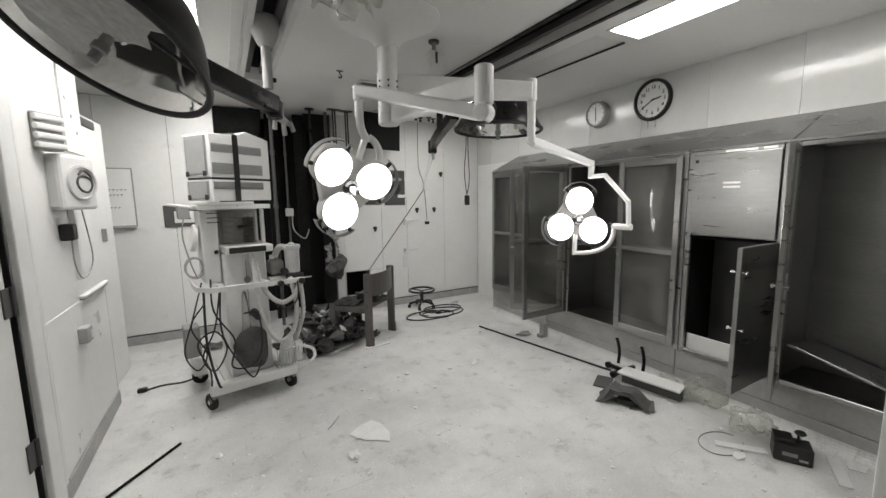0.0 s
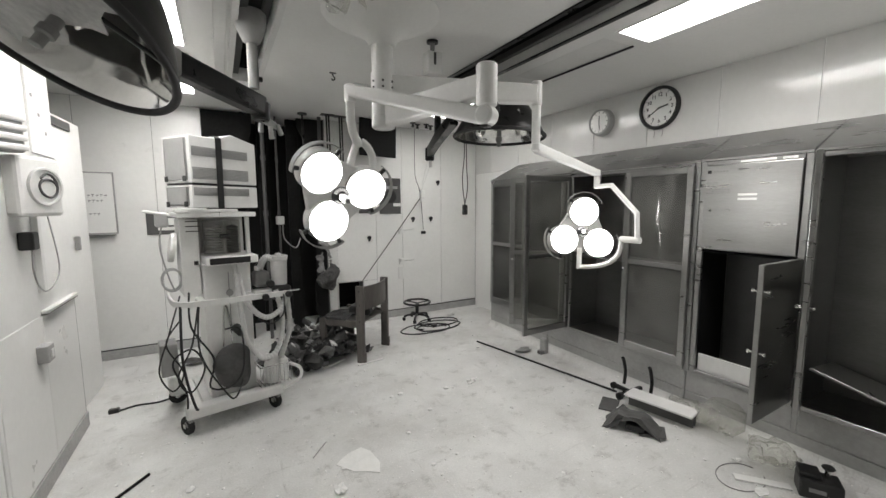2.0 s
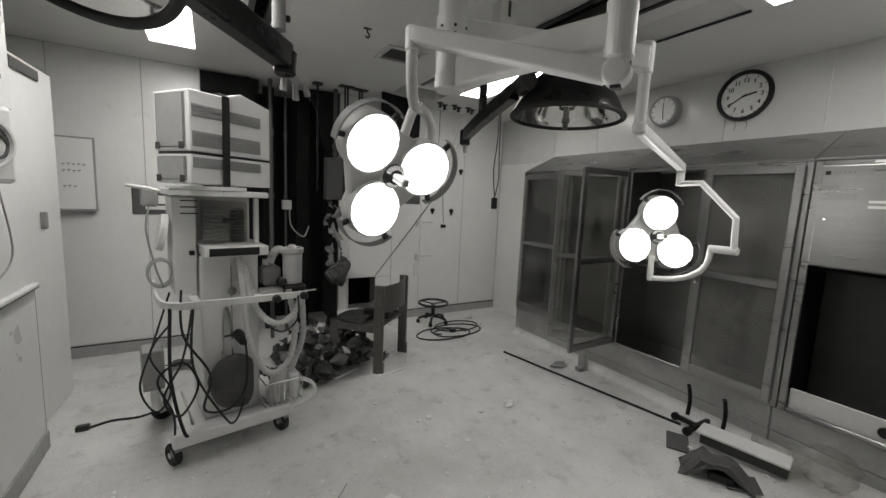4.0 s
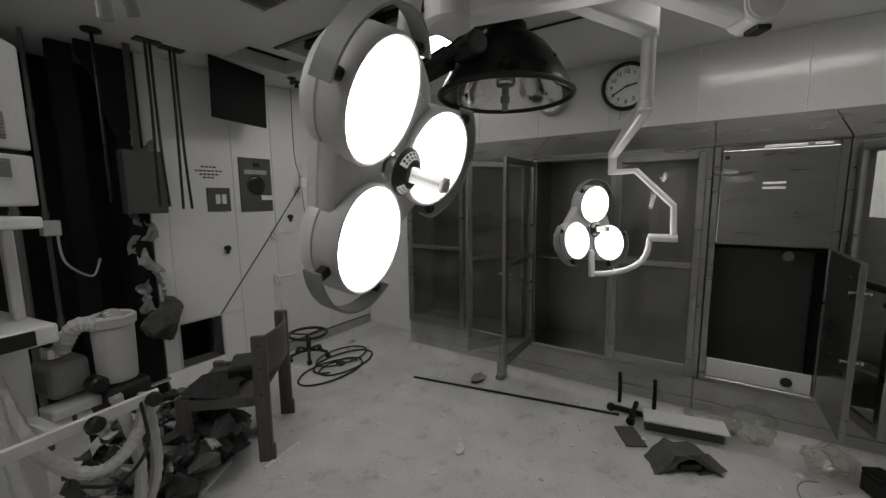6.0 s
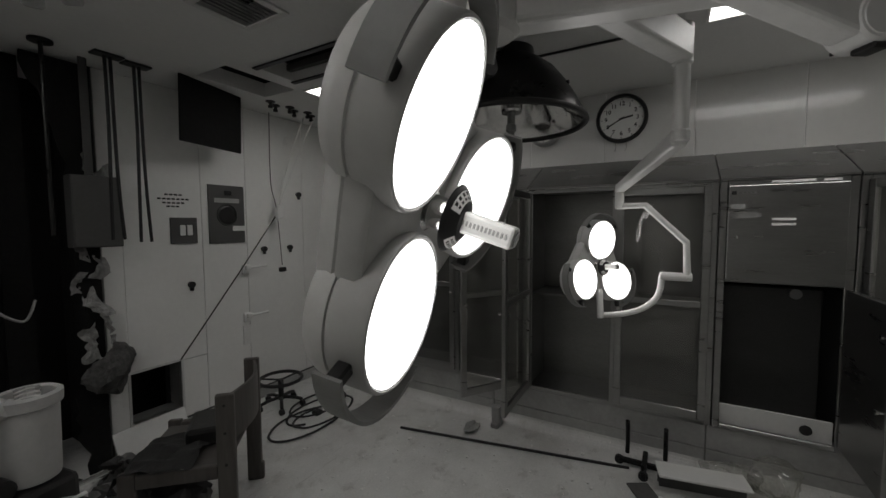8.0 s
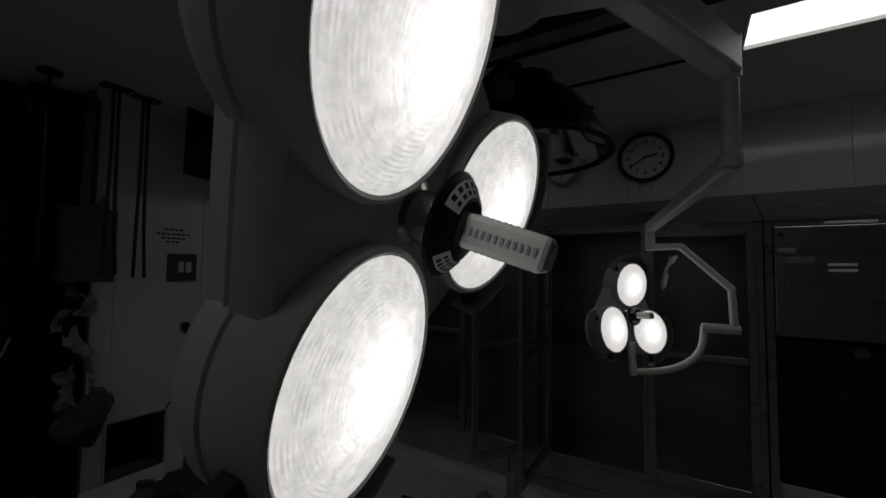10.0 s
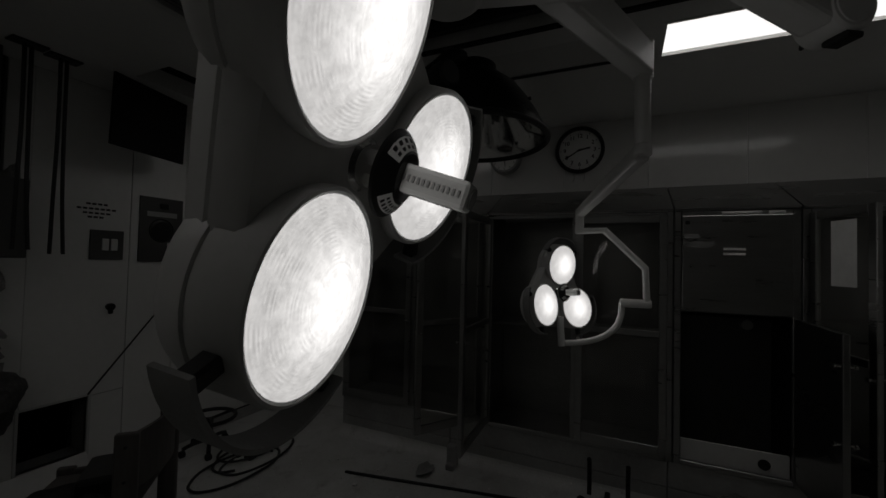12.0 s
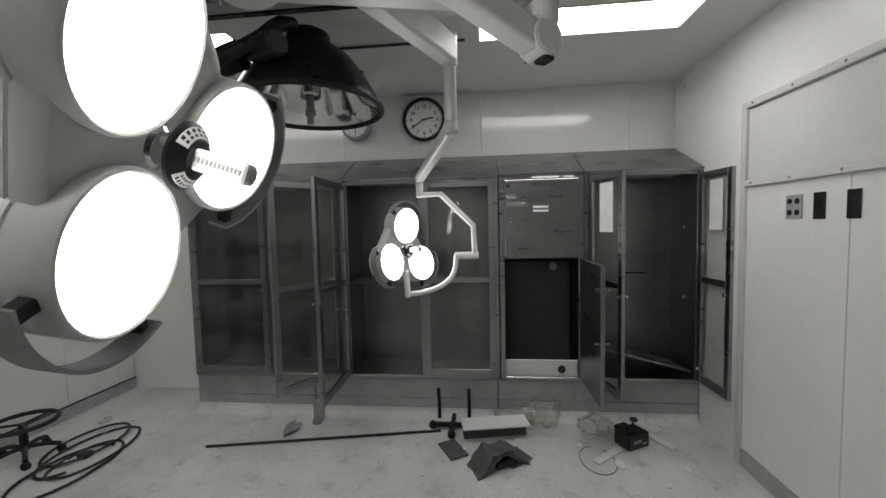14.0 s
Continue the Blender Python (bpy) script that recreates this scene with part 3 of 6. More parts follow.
                bm.faces.new([bm.verts.new((r * math.cos(u), r * math.sin(u), 0.0746 - 0.714 * r + 0.0004)) for r, u in q])
        part("print", bm, INK, hub)
    bm = bm_box((-0.015, -0.015, 0.024), (0.015, 0.015, 0.108), 0.005)
    handle = part("handle", bm, WHITE, t, "white ribbed plastic handle")
    bm = bmesh.new()
    for sx, sy in ((1, 0), (-1, 0), (0, 1), (0, -1)):
        for k in range(12):
            z = 0.036 + 0.0055 * k
            cx, cy = sx * 0.015, sy * 0.015
            ex, ey = (0.0009, 0.0035) if sx else (0.0035, 0.0009)
            bm_box((cx - ex, cy - ey, z), (cx + ex, cy + ey, z + 0.0026), bm=bm)
    part("ribs", bm, MIDGREY, handle)
    part("cap", bm_cyl((0, 0, 0.108), (0, 0, 0.11), 0.011, n=16), GREY, handle)
    return t


A_HUB, B_HUB = (0.927, 2.331, 1.515), (2.737, 2.376, 1.262)
A_M = axes(A_HUB, (0.132, -0.939, -0.318))
B_M = axes(B_HUB, (-0.517, -0.851, 0.085))
surgical_head("surgical_lamp", A_M, (133, 13, 253), "cream three-cup surgical lamp, lit, on an overhead arm", 0)
surgical_head("surgical_lamp", B_M, (85, 204, 324), "cream three-cup surgical lamp, lit, hanging before the steel cabinets", 0)

# centre column with its two arms
POLE = (1.188, 2.375)
t = thing("lamp_column", "cream ceiling column carrying two jointed surgical lamp arms", "lamp arm", (*POLE, CEILING))


def rel(*p):
    return Vector(p) - Vector((*POLE, CEILING))


part("canopy", bm_lathe([(0.0, -0.001), (0.3, -0.001), (0.302, -0.012), (0.24, -0.045), (0.15, -0.085), (0.085, -0.13), (0.066, -0.165), (0.0, -0.165)], 40), CEIL, t, "shallow off-white ceiling canopy", smooth=True)
part("column", bm_lathe([(0.0, -0.16), (0.056, -0.16), (0.056, -0.3), (0.062, -0.302), (0.062, -0.44), (0.06, -0.444), (0.06, -0.52), (0.062, -0.524), (0.062, -0.575), (0.05, -0.585), (0.0, -0.585)], 32), ENAMEL, t)
for z in (-0.35, -0.38):
    for a in (200, 250, 300):
        part("screw", bm_cyl((0.061 * math.cos(radians(a)), 0.061 * math.sin(radians(a)), z), (0.065 * math.cos(radians(a)), 0.065 * math.sin(radians(a)), z), 0.006, n=8), BLACK, t)
B_END = Vector((1.952, 2.035, 2.06))
A_END = Vector((1.43, 1.775, 1.93))
A_EL = Vector((0.999, 2.34, 2.03))


def beam(p, q, w, h0, h1, parent, name):
    """A tapered box beam from p to q."""
    p, q = Vector(p), Vector(q)
    d = (q - p).normalized()
    side = d.cross(Vector((0, 0, 1))).normalized()
    up = side.cross(d)
    bm = bmesh.new()
    rings = []
    for pt, h in ((p, h0), (q, h1)):
        rings.append([bm.verts.new(pt + side * a * w / 2 + up * b * h / 2) for a, b in ((1, 1), (-1, 1), (-1, -1), (1, -1))])
    for i in range(4):
        bm.faces.new((rings[0][i], rings[0][(i + 1) % 4], rings[1][(i + 1) % 4], rings[1][i]))
    bm.faces.new(rings[0])
    bm.faces.new(rings[1])
    bmesh.ops.bevel(bm, geom=bm.edges[:], offset=0.012, segments=3, affect="EDGES", profile=0.5)
    return part(name, bm, ENAMEL, parent)


beam(rel(*POLE, 2.08), rel(*B_END), 0.07, 0.13, 0.1, t, "upper_beam")
beam(rel(*POLE, 1.93), rel(A_END.x, A_END.y, 1.97), 0.07, 0.12, 0.1, t, "lower_beam")
part("joint", bm_cyl(rel(A_END.x, A_END.y, 1.88), rel(A_END.x, A_END.y, 2.06), 0.046, n=24, bevel=0.008), ENAMEL, t, "cream swivel joint")
part("elbow", bm_cyl(rel(A_END.x, A_END.y, 1.845), rel(A_END.x, A_END.y, 1.9), 0.034, n=20, bevel=0.006), ENAMEL, t, smooth=True)
kx = Vector((0.88, 0.48, 0)) * 0.036
knuckle = part("knuckle", bm_cyl(rel(A_END.x, A_END.y, 1.845) - kx, rel(A_END.x, A_END.y, 1.845) + kx, 0.043, n=28, bevel=0.005), ENAMEL, t, "cream pivot drum", smooth=True)
part("pivot_cap", bm_cyl(rel(A_END.x, A_END.y, 1.845) - kx * 1.06, rel(A_END.x, A_END.y, 1.845) + kx * 1.06, 0.033, n=24, bevel=0.001), ENAMEL2, knuckle)
part("pivot_gasket", bm_box((-0.02, -0.016, -0.008), (0.022, 0.016, 0.003), 0.003, m=Matrix.Translation(rel(A_END.x - 0.01, A_END.y - 0.01, 1.8)) @ pose(0, 0, 0, 0, 0, 30), seg=1), BLACK, knuckle, "torn black gasket")
beam(rel(A_END.x - 0.012, A_END.y + 0.018, 1.846), rel(*A_EL), 0.058, 0.072, 0.058, t, "spring_arm")
part("elbow", bm_cyl(rel(A_EL.x, A_EL.y, 1.97), rel(A_EL.x, A_EL.y, 2.06), 0.028, n=20, bevel=0.008), ENAMEL, t)
part("drop_tube", bm_tube([rel(A_EL.x, A_EL.y, 2.0), rel(A_EL.x, A_EL.y, 1.9), rel(1.02, 2.37, 1.83), rel(1.065, 2.43, 1.785)], 0.022, 14, steps=4), ENAMEL, t, smooth=True)
part("yoke", bm_tube([rel(1.078, 2.430, 1.802), rel(1.054, 2.430, 1.785), rel(1.002, 2.410, 1.656)], 0.02, 12), ENAMEL, t, smooth=True)
part("yoke", bm_tube([rel(1.078, 2.430, 1.802), rel(1.118, 2.430, 1.769), rel(1.143, 2.430, 1.702), rel(1.128, 2.440, 1.594)], 0.021, 12), ENAMEL, t, smooth=True)
part("cable", bm_tube([rel(A_END.x + 0.04, A_END.y + 0.0, 1.93), rel(A_END.x + 0.075, A_END.y + 0.01, 1.87), rel(A_END.x + 0.03, A_END.y + 0.03, 1.81)], 0.004, 6), BLACK, t, "thin black cable")
# second arm
part("joint", bm_cyl(rel(B_END.x, B_END.y, 2.0), rel(B_END.x, B_END.y, 2.13), 0.03, n=20, bevel=0.006), ENAMEL, t)
part("drop_tube", bm_cyl(rel(B_END.x, B_END.y, 1.79), rel(B_END.x, B_END.y, 2.01), 0.024, n=20), ENAMEL, t, smooth=True)
part("drop_collar", bm_cyl(rel(B_END.x, B_END.y, 1.76), rel(B_END.x, B_END.y, 1.8), 0.028, n=20, bevel=0.005), ENAMEL, t)
C = Vector((2.78, 2.295, 1.685))
beam(rel(B_END.x, B_END.y, 1.775), rel(*C), 0.05, 0.055, 0.045, t, "spring_arm")
part("elbow", bm_cyl(rel(C.x, C.y, 1.575), rel(C.x, C.y, 1.71), 0.022, n=18, bevel=0.005), ENAMEL, t)
part("yoke", bm_tube([rel(C.x, C.y, 1.59), rel(2.78, 2.17, 1.592), rel(2.797, 1.98, 1.4), rel(2.8, 1.972, 1.225)], 0.017, 12, steps=1), ENAMEL, t)
part("joint", bm_cyl(rel(2.803, 1.95, 1.222), rel(2.795, 2.095, 1.222), 0.022, n=16, bevel=0.004), ENAMEL, t)
arc = []
for k in range(9):
    a = radians(90 * k / 8)
    out = (1 - math.cos(a)) ** 1.15
    arc.append(rel(2.795 - 0.085 * out, 2.085 + 0.285 * out, 1.222 - 0.22 * math.sin(a) ** 0.8))
part("yoke", bm_tube(arc, 0.016, 12, steps=1), ENAMEL, t)
part("stub", bm_cyl(rel(2.705, 2.368, 0.985), rel(2.718, 2.38, 1.14), 0.018, n=16, bevel=0.004), ENAMEL, t)


def dome_lamp(name, m, label):
    """An old black dome lamp. In its frame z points out of the back of the dome."""
    t = thing(name, label, "dome lamp", m)
    R = 0.325
    prof = [(R, 0.0), (0.322, 0.02), (0.285, 0.09), (0.245, 0.155), (0.195, 0.22), (0.14, 0.265), (0.1, 0.29), (0.095, 0.33), (0.07, 0.345), (0.0, 0.35)]
    part("shade", bm_lathe(prof, 56), BLACKPAINT, t, "black enamelled dome shade", smooth=True)
    part("reflector", bm_lathe([(r * 0.965, max(0.006, z - 0.012)) for r, z in prof[:7]] + [(0.0, 0.276)], 56), MIRROR, t, "mirrored inner reflector", smooth=True)
    ring = [(R * math.cos(2 * math.pi * k / 56), R * math.sin(2 * math.pi * k / 56), 0.0) for k in range(57)]
    part("rim", bm_tube(ring, 0.013, 10, steps=1), RUBBER, t, "thick black rim", smooth=True)
    part("bulb_housing", bm_lathe([(0.0, 0.27), (0.07, 0.26), (0.075, 0.17), (0.05, 0.15), (0.05, 0.06), (0.045, 0.05), (0.0, 0.05)], 24), CHROME, t, "bright metal bulb housing")
    for k in range(3):
        a = radians(120 * k + 20)
        part("strut", bm_cyl((0.045 * math.cos(a), 0.045 * math.sin(a), 0.12), (0.27 * math.cos(a), 0.27 * math.sin(a), 0.13), 0.008, n=8), BLACK, t)
    part("handle", bm_lathe([(0.0, 0.06), (0.018, 0.06), (0.018, 0.0), (0.024, -0.005), (0.024, -0.03), (0.016, -0.035), (0.016, -0.07), (0.0, -0.075)], 20), GREY, t, "grey grip under the bulb")
    return t


D1 = axes((0.014, 1.9, 1.963), (0.528, 0.353, 1.0), (0, 1, 0))
t = dome_lamp("dome_lamp", D1, "old black dome surgical lamp with a mirrored inside, tilted")
inv = D1.inverted()
d = inv.to_3x3() @ Vector((-0.75, -0.65, 0.625))
turn = math.atan2(d.y, d.x)
rnd = random.Random(17)
edge = [(0.285 * math.cos(turn + radians(a)), 0.285 * math.sin(turn + radians(a))) for a in range(-98, 99, 14)]
p, q = Vector(edge[-1]), Vector(edge[0])
edge += [tuple(p.lerp(q, k / 14) + Vector((math.cos(turn), math.sin(turn))) * (0.02 * math.sin(k * 1.1) + rnd.uniform(-0.025, 0.02))) for k in range(1, 14)]
bm = bm_prism(edge, 0.033, 0.037)
bmesh.ops.triangulate(bm, faces=bm.faces[:])
crumple(bm, 0.012, 9, 5)
part("torn_liner", bm, surf("grey_torn_liner", 0.42, 0.6, vary=0.3, scale=7, fine=40, bump=0.002, dirt=0.4), t, "torn grey liner sheet inside the shade")
part("arm", bm_tube([inv @ Vector(p) for p in ((0.16, 2.03, 2.215), (0.18, 2.14, 2.17), (0.2, 2.28, 2.12), (0.24, 2.46, 2.085))], 0.03, 12), BLACKPAINT, t, smooth=True)
D2 = axes((2.205, 2.7, 1.955), (0.03, 0.0, 1.0), (0, 1, 0))
t = dome_lamp("dome_lamp", D2, "old black dome surgical lamp hanging level before the clocks")
inv = D2.inverted()
part("arm", bm_tube([inv @ Vector(p) for p in ((2.1, 2.72, 2.28), (1.98, 2.72, 2.22), (1.88, 2.75, 2.12), (1.9, 2.95, 2.05))], 0.03, 12), BLACKPAINT, t, smooth=True)
part("knuckle", bm_cyl(inv @ Vector((1.86, 2.66, 2.1)), inv @ Vector((1.93, 2.8, 2.1)), 0.05, n=16, bevel=0.01), BLACK, t, "black knuckle joint")

# arm and trolley of the tilted dome lamp
BOOM = Vector((0.605, 2.83, CEILING + 0.06))
t = thing("lamp_boom", "black jointed boom hanging from a grey post in the ceiling slot", "lamp boom", tuple(BOOM))


def rb(*p):
    return Vector(p) - BOOM


part("bell", bm_lathe([(0.0, 0.0), (0.076, 0.0), (0.082, -0.01), (0.078, -0.085), (0.07, -0.1), (0.045, -0.155), (0.032, -0.165), (0.0, -0.165)], 32), MIDGREY, t, "grey bell-shaped cover", smooth=True)
part("post", bm_cyl((0, 0, -0.4), (0, 0, -0.15), 0.028, n=20), GREY, t, "bare grey post", smooth=True)
part("clip", bm_box((0.024, -0.012, -0.36), (0.046, 0.012, -0.335), 0.004, seg=1), BLACK, t)
boom_m = Matrix.Translation(rb(0.63, 2.9, 2.035)) @ pose(0, 0, 0, -5, 0, -42)
bm = bm_box((-0.045, -0.64, -0.055), (0.045, 0.02, 0.055), 0.014)
bmesh.ops.transform(bm, matrix=boom_m, verts=bm.verts)
boom = part("boom", bm, BLACKPAINT, t, "black enamelled boom")
part("boom_collar", bm_box((-0.048, -0.62, -0.058), (0.048, -0.55, 0.058), 0.014, m=boom_m), GREY, boom, "grey collar on the boom")
part("knuckle", bm_cyl(boom_m @ Vector((0, 0.02, 0.03)), boom_m @ Vector((0, 0.02, -0.08)), 0.05, n=18, bevel=0.01), BLACKPAINT, t)
part("nozzle", bm_cyl(boom_m @ Vector((0, 0.05, -0.06)), boom_m @ Vector((0, 0.17, -0.075)), 0.026, 0.018, n=16, bevel=0.004), MIDGREY, t, "grey nozzle")
for dx, dy, dz in ((0.0, 0.1, -0.13), (0.03, 0.13, -0.1), (-0.03, 0.06, -0.1)):
    p = boom_m @ Vector((dx, dy, -0.07))
    part("hose_stub", bm_cyl(p, p + Vector((dx * 0.4 + 0.01, 0.02, dz + 0.04)), 0.013, 0.016, n=14, bevel=0.004), MIDGREY, t, "grey hose stub")

# boom of the level dome lamp
t = thing("lamp_boom", "black drooping boom with a dark hanger in the ceiling slot", "lamp boom", (1.93, 3.3, CEILING + 0.09))


def rc(*p):
    return Vector(p) - Vector((1.93, 3.3, CEILING + 0.09))


part("post", bm_cyl((0.15, 0.1, -0.5), (0.15, 0.1, 0.0), 0.03, n=16), BLACKPAINT, t, smooth=True)
bm = bmesh.new()
bm_tube([rc(1.9, 2.83, 2.08), rc(2.08, 3.4, 2.03), rc(2.24, 3.86, 1.98)], 0.05, flat=(0.06, 0.09), bm=bm, steps=3)
part("boom", bm, BLACKPAINT, t)
part("knuckle", bm_cyl(rc(2.24, 3.86, 1.9), rc(2.24, 3.86, 2.03), 0.045, n=16, bevel=0.01), BLACKPAINT, t)
part("hose_stub", bm_cyl(rc(2.26, 3.88, 1.84), rc(2.25, 3.87, 1.92), 0.018, n=12), TUBING, t)

# ---- steel cabinets along the east wall ----
BOT, TOP = 0.29, 1.735


def glazed_door(name, hinge, tip, label, note=False, knob=True, parent=None):
    """A steel-framed leaf with two panes, from its hinge to its free edge."""
    h, q = Vector((*hinge, BOT + 0.03)), Vector((*tip, BOT + 0.03))
    w, hh = (q - h).length, TOP - BOT - 0.055
    d = (q - h).normalized()
    m = Matrix(((d.x, -d.y, 0, h.x), (d.y, d.x, 0, h.y), (0, 0, 1, h.z), (0, 0, 0, 1)))
    if parent is None:
        t = thing(name, label, "cabinet door", m, "glazed doors of the steel cabinets")
    else:
        t = new(name)
        t.parent = parent
        t.matrix_basis = parent.matrix_basis.inverted() @ m
    s, th = 0.042, 0.012
    for x0, x1 in ((0, s), (w - s, w)):
        part("stile", bm_box((x0, -th, 0), (x1, th, hh), 0.003, seg=1), STEEL, t)
    mid = hh * 0.5
    for z0, z1 in ((0, s * 1.3), (mid - 0.018, mid + 0.018), (hh - s, hh)):
        part("cross_rail", bm_box((s, -th + 0.001, z0), (w - s, th - 0.001, z1), 0.003, seg=1), STEEL, t)
    for z0, z1 in ((s * 1.3, mid - 0.018), (mid + 0.018, hh - s)):
        ob = part("pane", bm_box((s - 0.004, -0.002, z0 - 0.004), (w - s + 0.004, 0.002, z1 + 0.004)), GLASS, t)
        ob.visible_shadow = False
    if knob:
        for sy in (-1, 1):
            part("knob", bm_lathe([(0.0, 0.0), (0.006, 0.0), (0.006, 0.012), (0.011, 0.016), (0.011, 0.024), (0.0, 0.026)], 14, m=Matrix.Translation((w - s / 2, sy * th, mid - 0.06)) @ pose(0, 0, 0, -90 * sy, 0, 0)), CHROME, t, "bright knob")
    if note:
        part("paper_note", bm_box((w * 0.34, -0.006, hh - 0.37), (w * 0.72, -0.0045, hh - 0.06)), PAPER, t, "white sheet taped to the glass")
    return t


def cabinet(name, y0, y1, label, shelves=(), posts=()):
    t = thing(name, label, "steel cabinet", (FRONT, (y0 + y1) / 2, 0), "steel cabinets along the wall")
    a, b = y0 - (y0 + y1) / 2, y1 - (y0 + y1) / 2
    D = EAST - FRONT - 0.008
    part("back", bm_box((D - 0.012, a + 0.014, BOT + 0.014), (D, b - 0.014, TOP - 0.01)), STEEL_IN, t, "dull steel back panel")
    part("side_panel", bm_box((0.022, a + 0.001, BOT), (D, a + 0.013, TOP), 0.002, seg=1), STEEL_IN, t)
    part("side_panel", bm_box((0.022, b - 0.013, BOT), (D, b - 0.001, TOP), 0.002, seg=1), STEEL_IN, t)
    part("bottom_panel", bm_box((0.022, a + 0.014, BOT), (D, b - 0.014, BOT + 0.013)), STEEL_IN, t)
    for z in shelves:
        part("shelf", bm_box((0.06, a + 0.016, z), (D - 0.015, b - 0.016, z + 0.014), 0.003, seg=1), STEEL_IN, t)
    for p in (y0 + 0.018, y1 - 0.018, *posts):
        c = p - (y0 + y1) / 2
        part("post", bm_box((-0.002, c - 0.018, BOT), (0.02, c + 0.018, TOP), 0.003, seg=1), STEEL, t)
    part("sill", bm_box((-0.004, a + 0.037, BOT), (0.02, b - 0.037, BOT + 0.028), 0.003, seg=1), STEEL, t)
    part("head_rail", bm_box((-0.004, a + 0.037, TOP - 0.028), (0.02, b - 0.037, TOP), 0.003, seg=1), STEEL, t)
    # sloping top
    bm = bm_prism([(-0.01, TOP + 0.002), (-0.01, TOP + 0.014), (D, 1.948), (D, 1.93)], a + 0.001, b - 0.001, m=Matrix(((1, 0, 0, 0), (0, 0, 1, 0), (0, 1, 0, 0), (0, 0, 0, 1))))
    part("sloping_top", bm, STEEL, t)
    part("end_cheek", bm_prism([(0.0, TOP + 0.001), (D - 0.002, TOP + 0.001), (D - 0.002, 1.928)], b - 0.012, b - 0.004, m=Matrix(((1, 0, 0, 0), (0, 0, 1, 0), (0, 1, 0, 0), (0, 0, 0, 1)))), STEEL_IN, t)
    return t


c1 = cabinet("glass_cabinet", 2.945, 4.155, "stainless glass-fronted cabinet, one door shut and one open", posts=(3.52,))
glazed_door("door", (FRONT - 0.016, 4.12), (FRONT - 0.016, 3.53), "", parent=c1)
glazed_door("door", (FRONT - 0.02, 2.972), (2.77, 3.255), "", parent=c1)
c2 = cabinet("glass_cabinet", 1.815, 2.94, "stainless glass-fronted cabinet, the first door swung wide open", posts=(2.36,), shelves=(0.98,))
glazed_door("door", (FRONT - 0.02, 2.915), (2.638, 2.9), "", parent=c2)
glazed_door("door", (FRONT - 0.016, 1.845), (FRONT - 0.016, 2.35), "", parent=c2)
c3 = cabinet("steel_cabinet", 1.235, 1.81, "stainless warming cabinet, plain upper door, lower door open", shelves=(1.15,))
inv = c3.matrix_basis.inverted()
part("upper_door", bm_box((-0.02, -0.25, 1.165), (-0.004, 0.25, 1.705), 0.004), STEEL, c3, "plain brushed steel upper door")
for k, z in enumerate((1.51, 1.483)):
    part("label_strip", bm_box((-0.0225, -0.045, z), (-0.0205, 0.055, z + 0.013)), PAPER, c3, "white label strip")
part("label_plate", bm_box((-0.0225, 0.17, 1.575), (-0.0205, 0.24, 1.6)), PRINT, c3)
for k in range(3):
    part("faded_lettering", bm_box((-0.0222, 0.1, 1.548 - 0.011 * k), (-0.0205, 0.24 - 0.03 * (k == 1), 1.554 - 0.011 * k)), PRINT, c3)
part("maker_plate", bm_box((-0.0225, 0.214, 1.655), (-0.0205, 0.236, 1.675)), BLACK, c3)
for k in range(5):
    part("faded_lettering", bm_box((-0.0222, 0.19 - 0.018 * k, 1.66), (-0.0205, 0.2 - 0.018 * k, 1.669)), PRINT, c3)
part("hook", bm_box((-0.035, 0.2, 1.41), (-0.02, 0.215, 1.425), 0.003, seg=1), CHROME, c3)
part("strip_label", bm_box((-0.0085, -0.12, 1.712), (-0.0045, 0.06, 1.726)), PAPER, c3, "white strip label")
part("strip_label", bm_box((-0.0085, -0.22, 1.712), (-0.0045, -0.15, 1.726)), PAPER, c3, "white strip label")
part("kick_plate", bm_box((0.03, -0.25, 0.303), (0.045, 0.25, 0.43), 0.003, seg=1), ENAMEL2, c3, "pale kick plate inside the opening")
part("pipe_hole", bm_cyl((0.024, -0.14, 0.365), (0.029, -0.14, 0.365), 0.028, n=18), BLACK, c3)
part("gauge", bm_cyl((0.3, -0.13, 1.07), (0.375, -0.13, 1.07), 0.03, n=18), MIDGREY, c3)
# added dark sheets paint the shade inside the open lower cavity
shade_back = part("cavity_shade_back", bm_box((0.362, -0.262, 0.31), (0.366, 0.262, 1.14)), GREYPAINT, c3, "dark sheet painting the shade of the lower cavity")
part("cavity_shade_side", bm_box((0.03, -0.27, 0.31), (0.36, -0.266, 1.14)), SOOT, shade_back)
part("cavity_shade_side", bm_box((0.03, 0.266, 0.31), (0.36, 0.27, 1.14)), SOOT, shade_back)
part("cavity_shade_top", bm_box((0.03, -0.262, 1.136), (0.36, 0.262, 1.14)), SOOT, shade_back)
leaf = inv @ Vector((FRONT - 0.012, 1.252, 0.32))
tip = inv @ Vector((2.747, 1.247, 0.32))
d = (tip - leaf).normalized()
lm = Matrix(((d.x, -d.y, 0, leaf.x), (d.y, d.x, 0, leaf.y), (0, 0, 1, leaf.z), (0, 0, 0, 1)))
ld = part("lower_door", bm_box((0, -0.013, 0), (0.465, 0.013, 0.835), 0.004), STEEL, c3, "open lower steel door", at=lm)
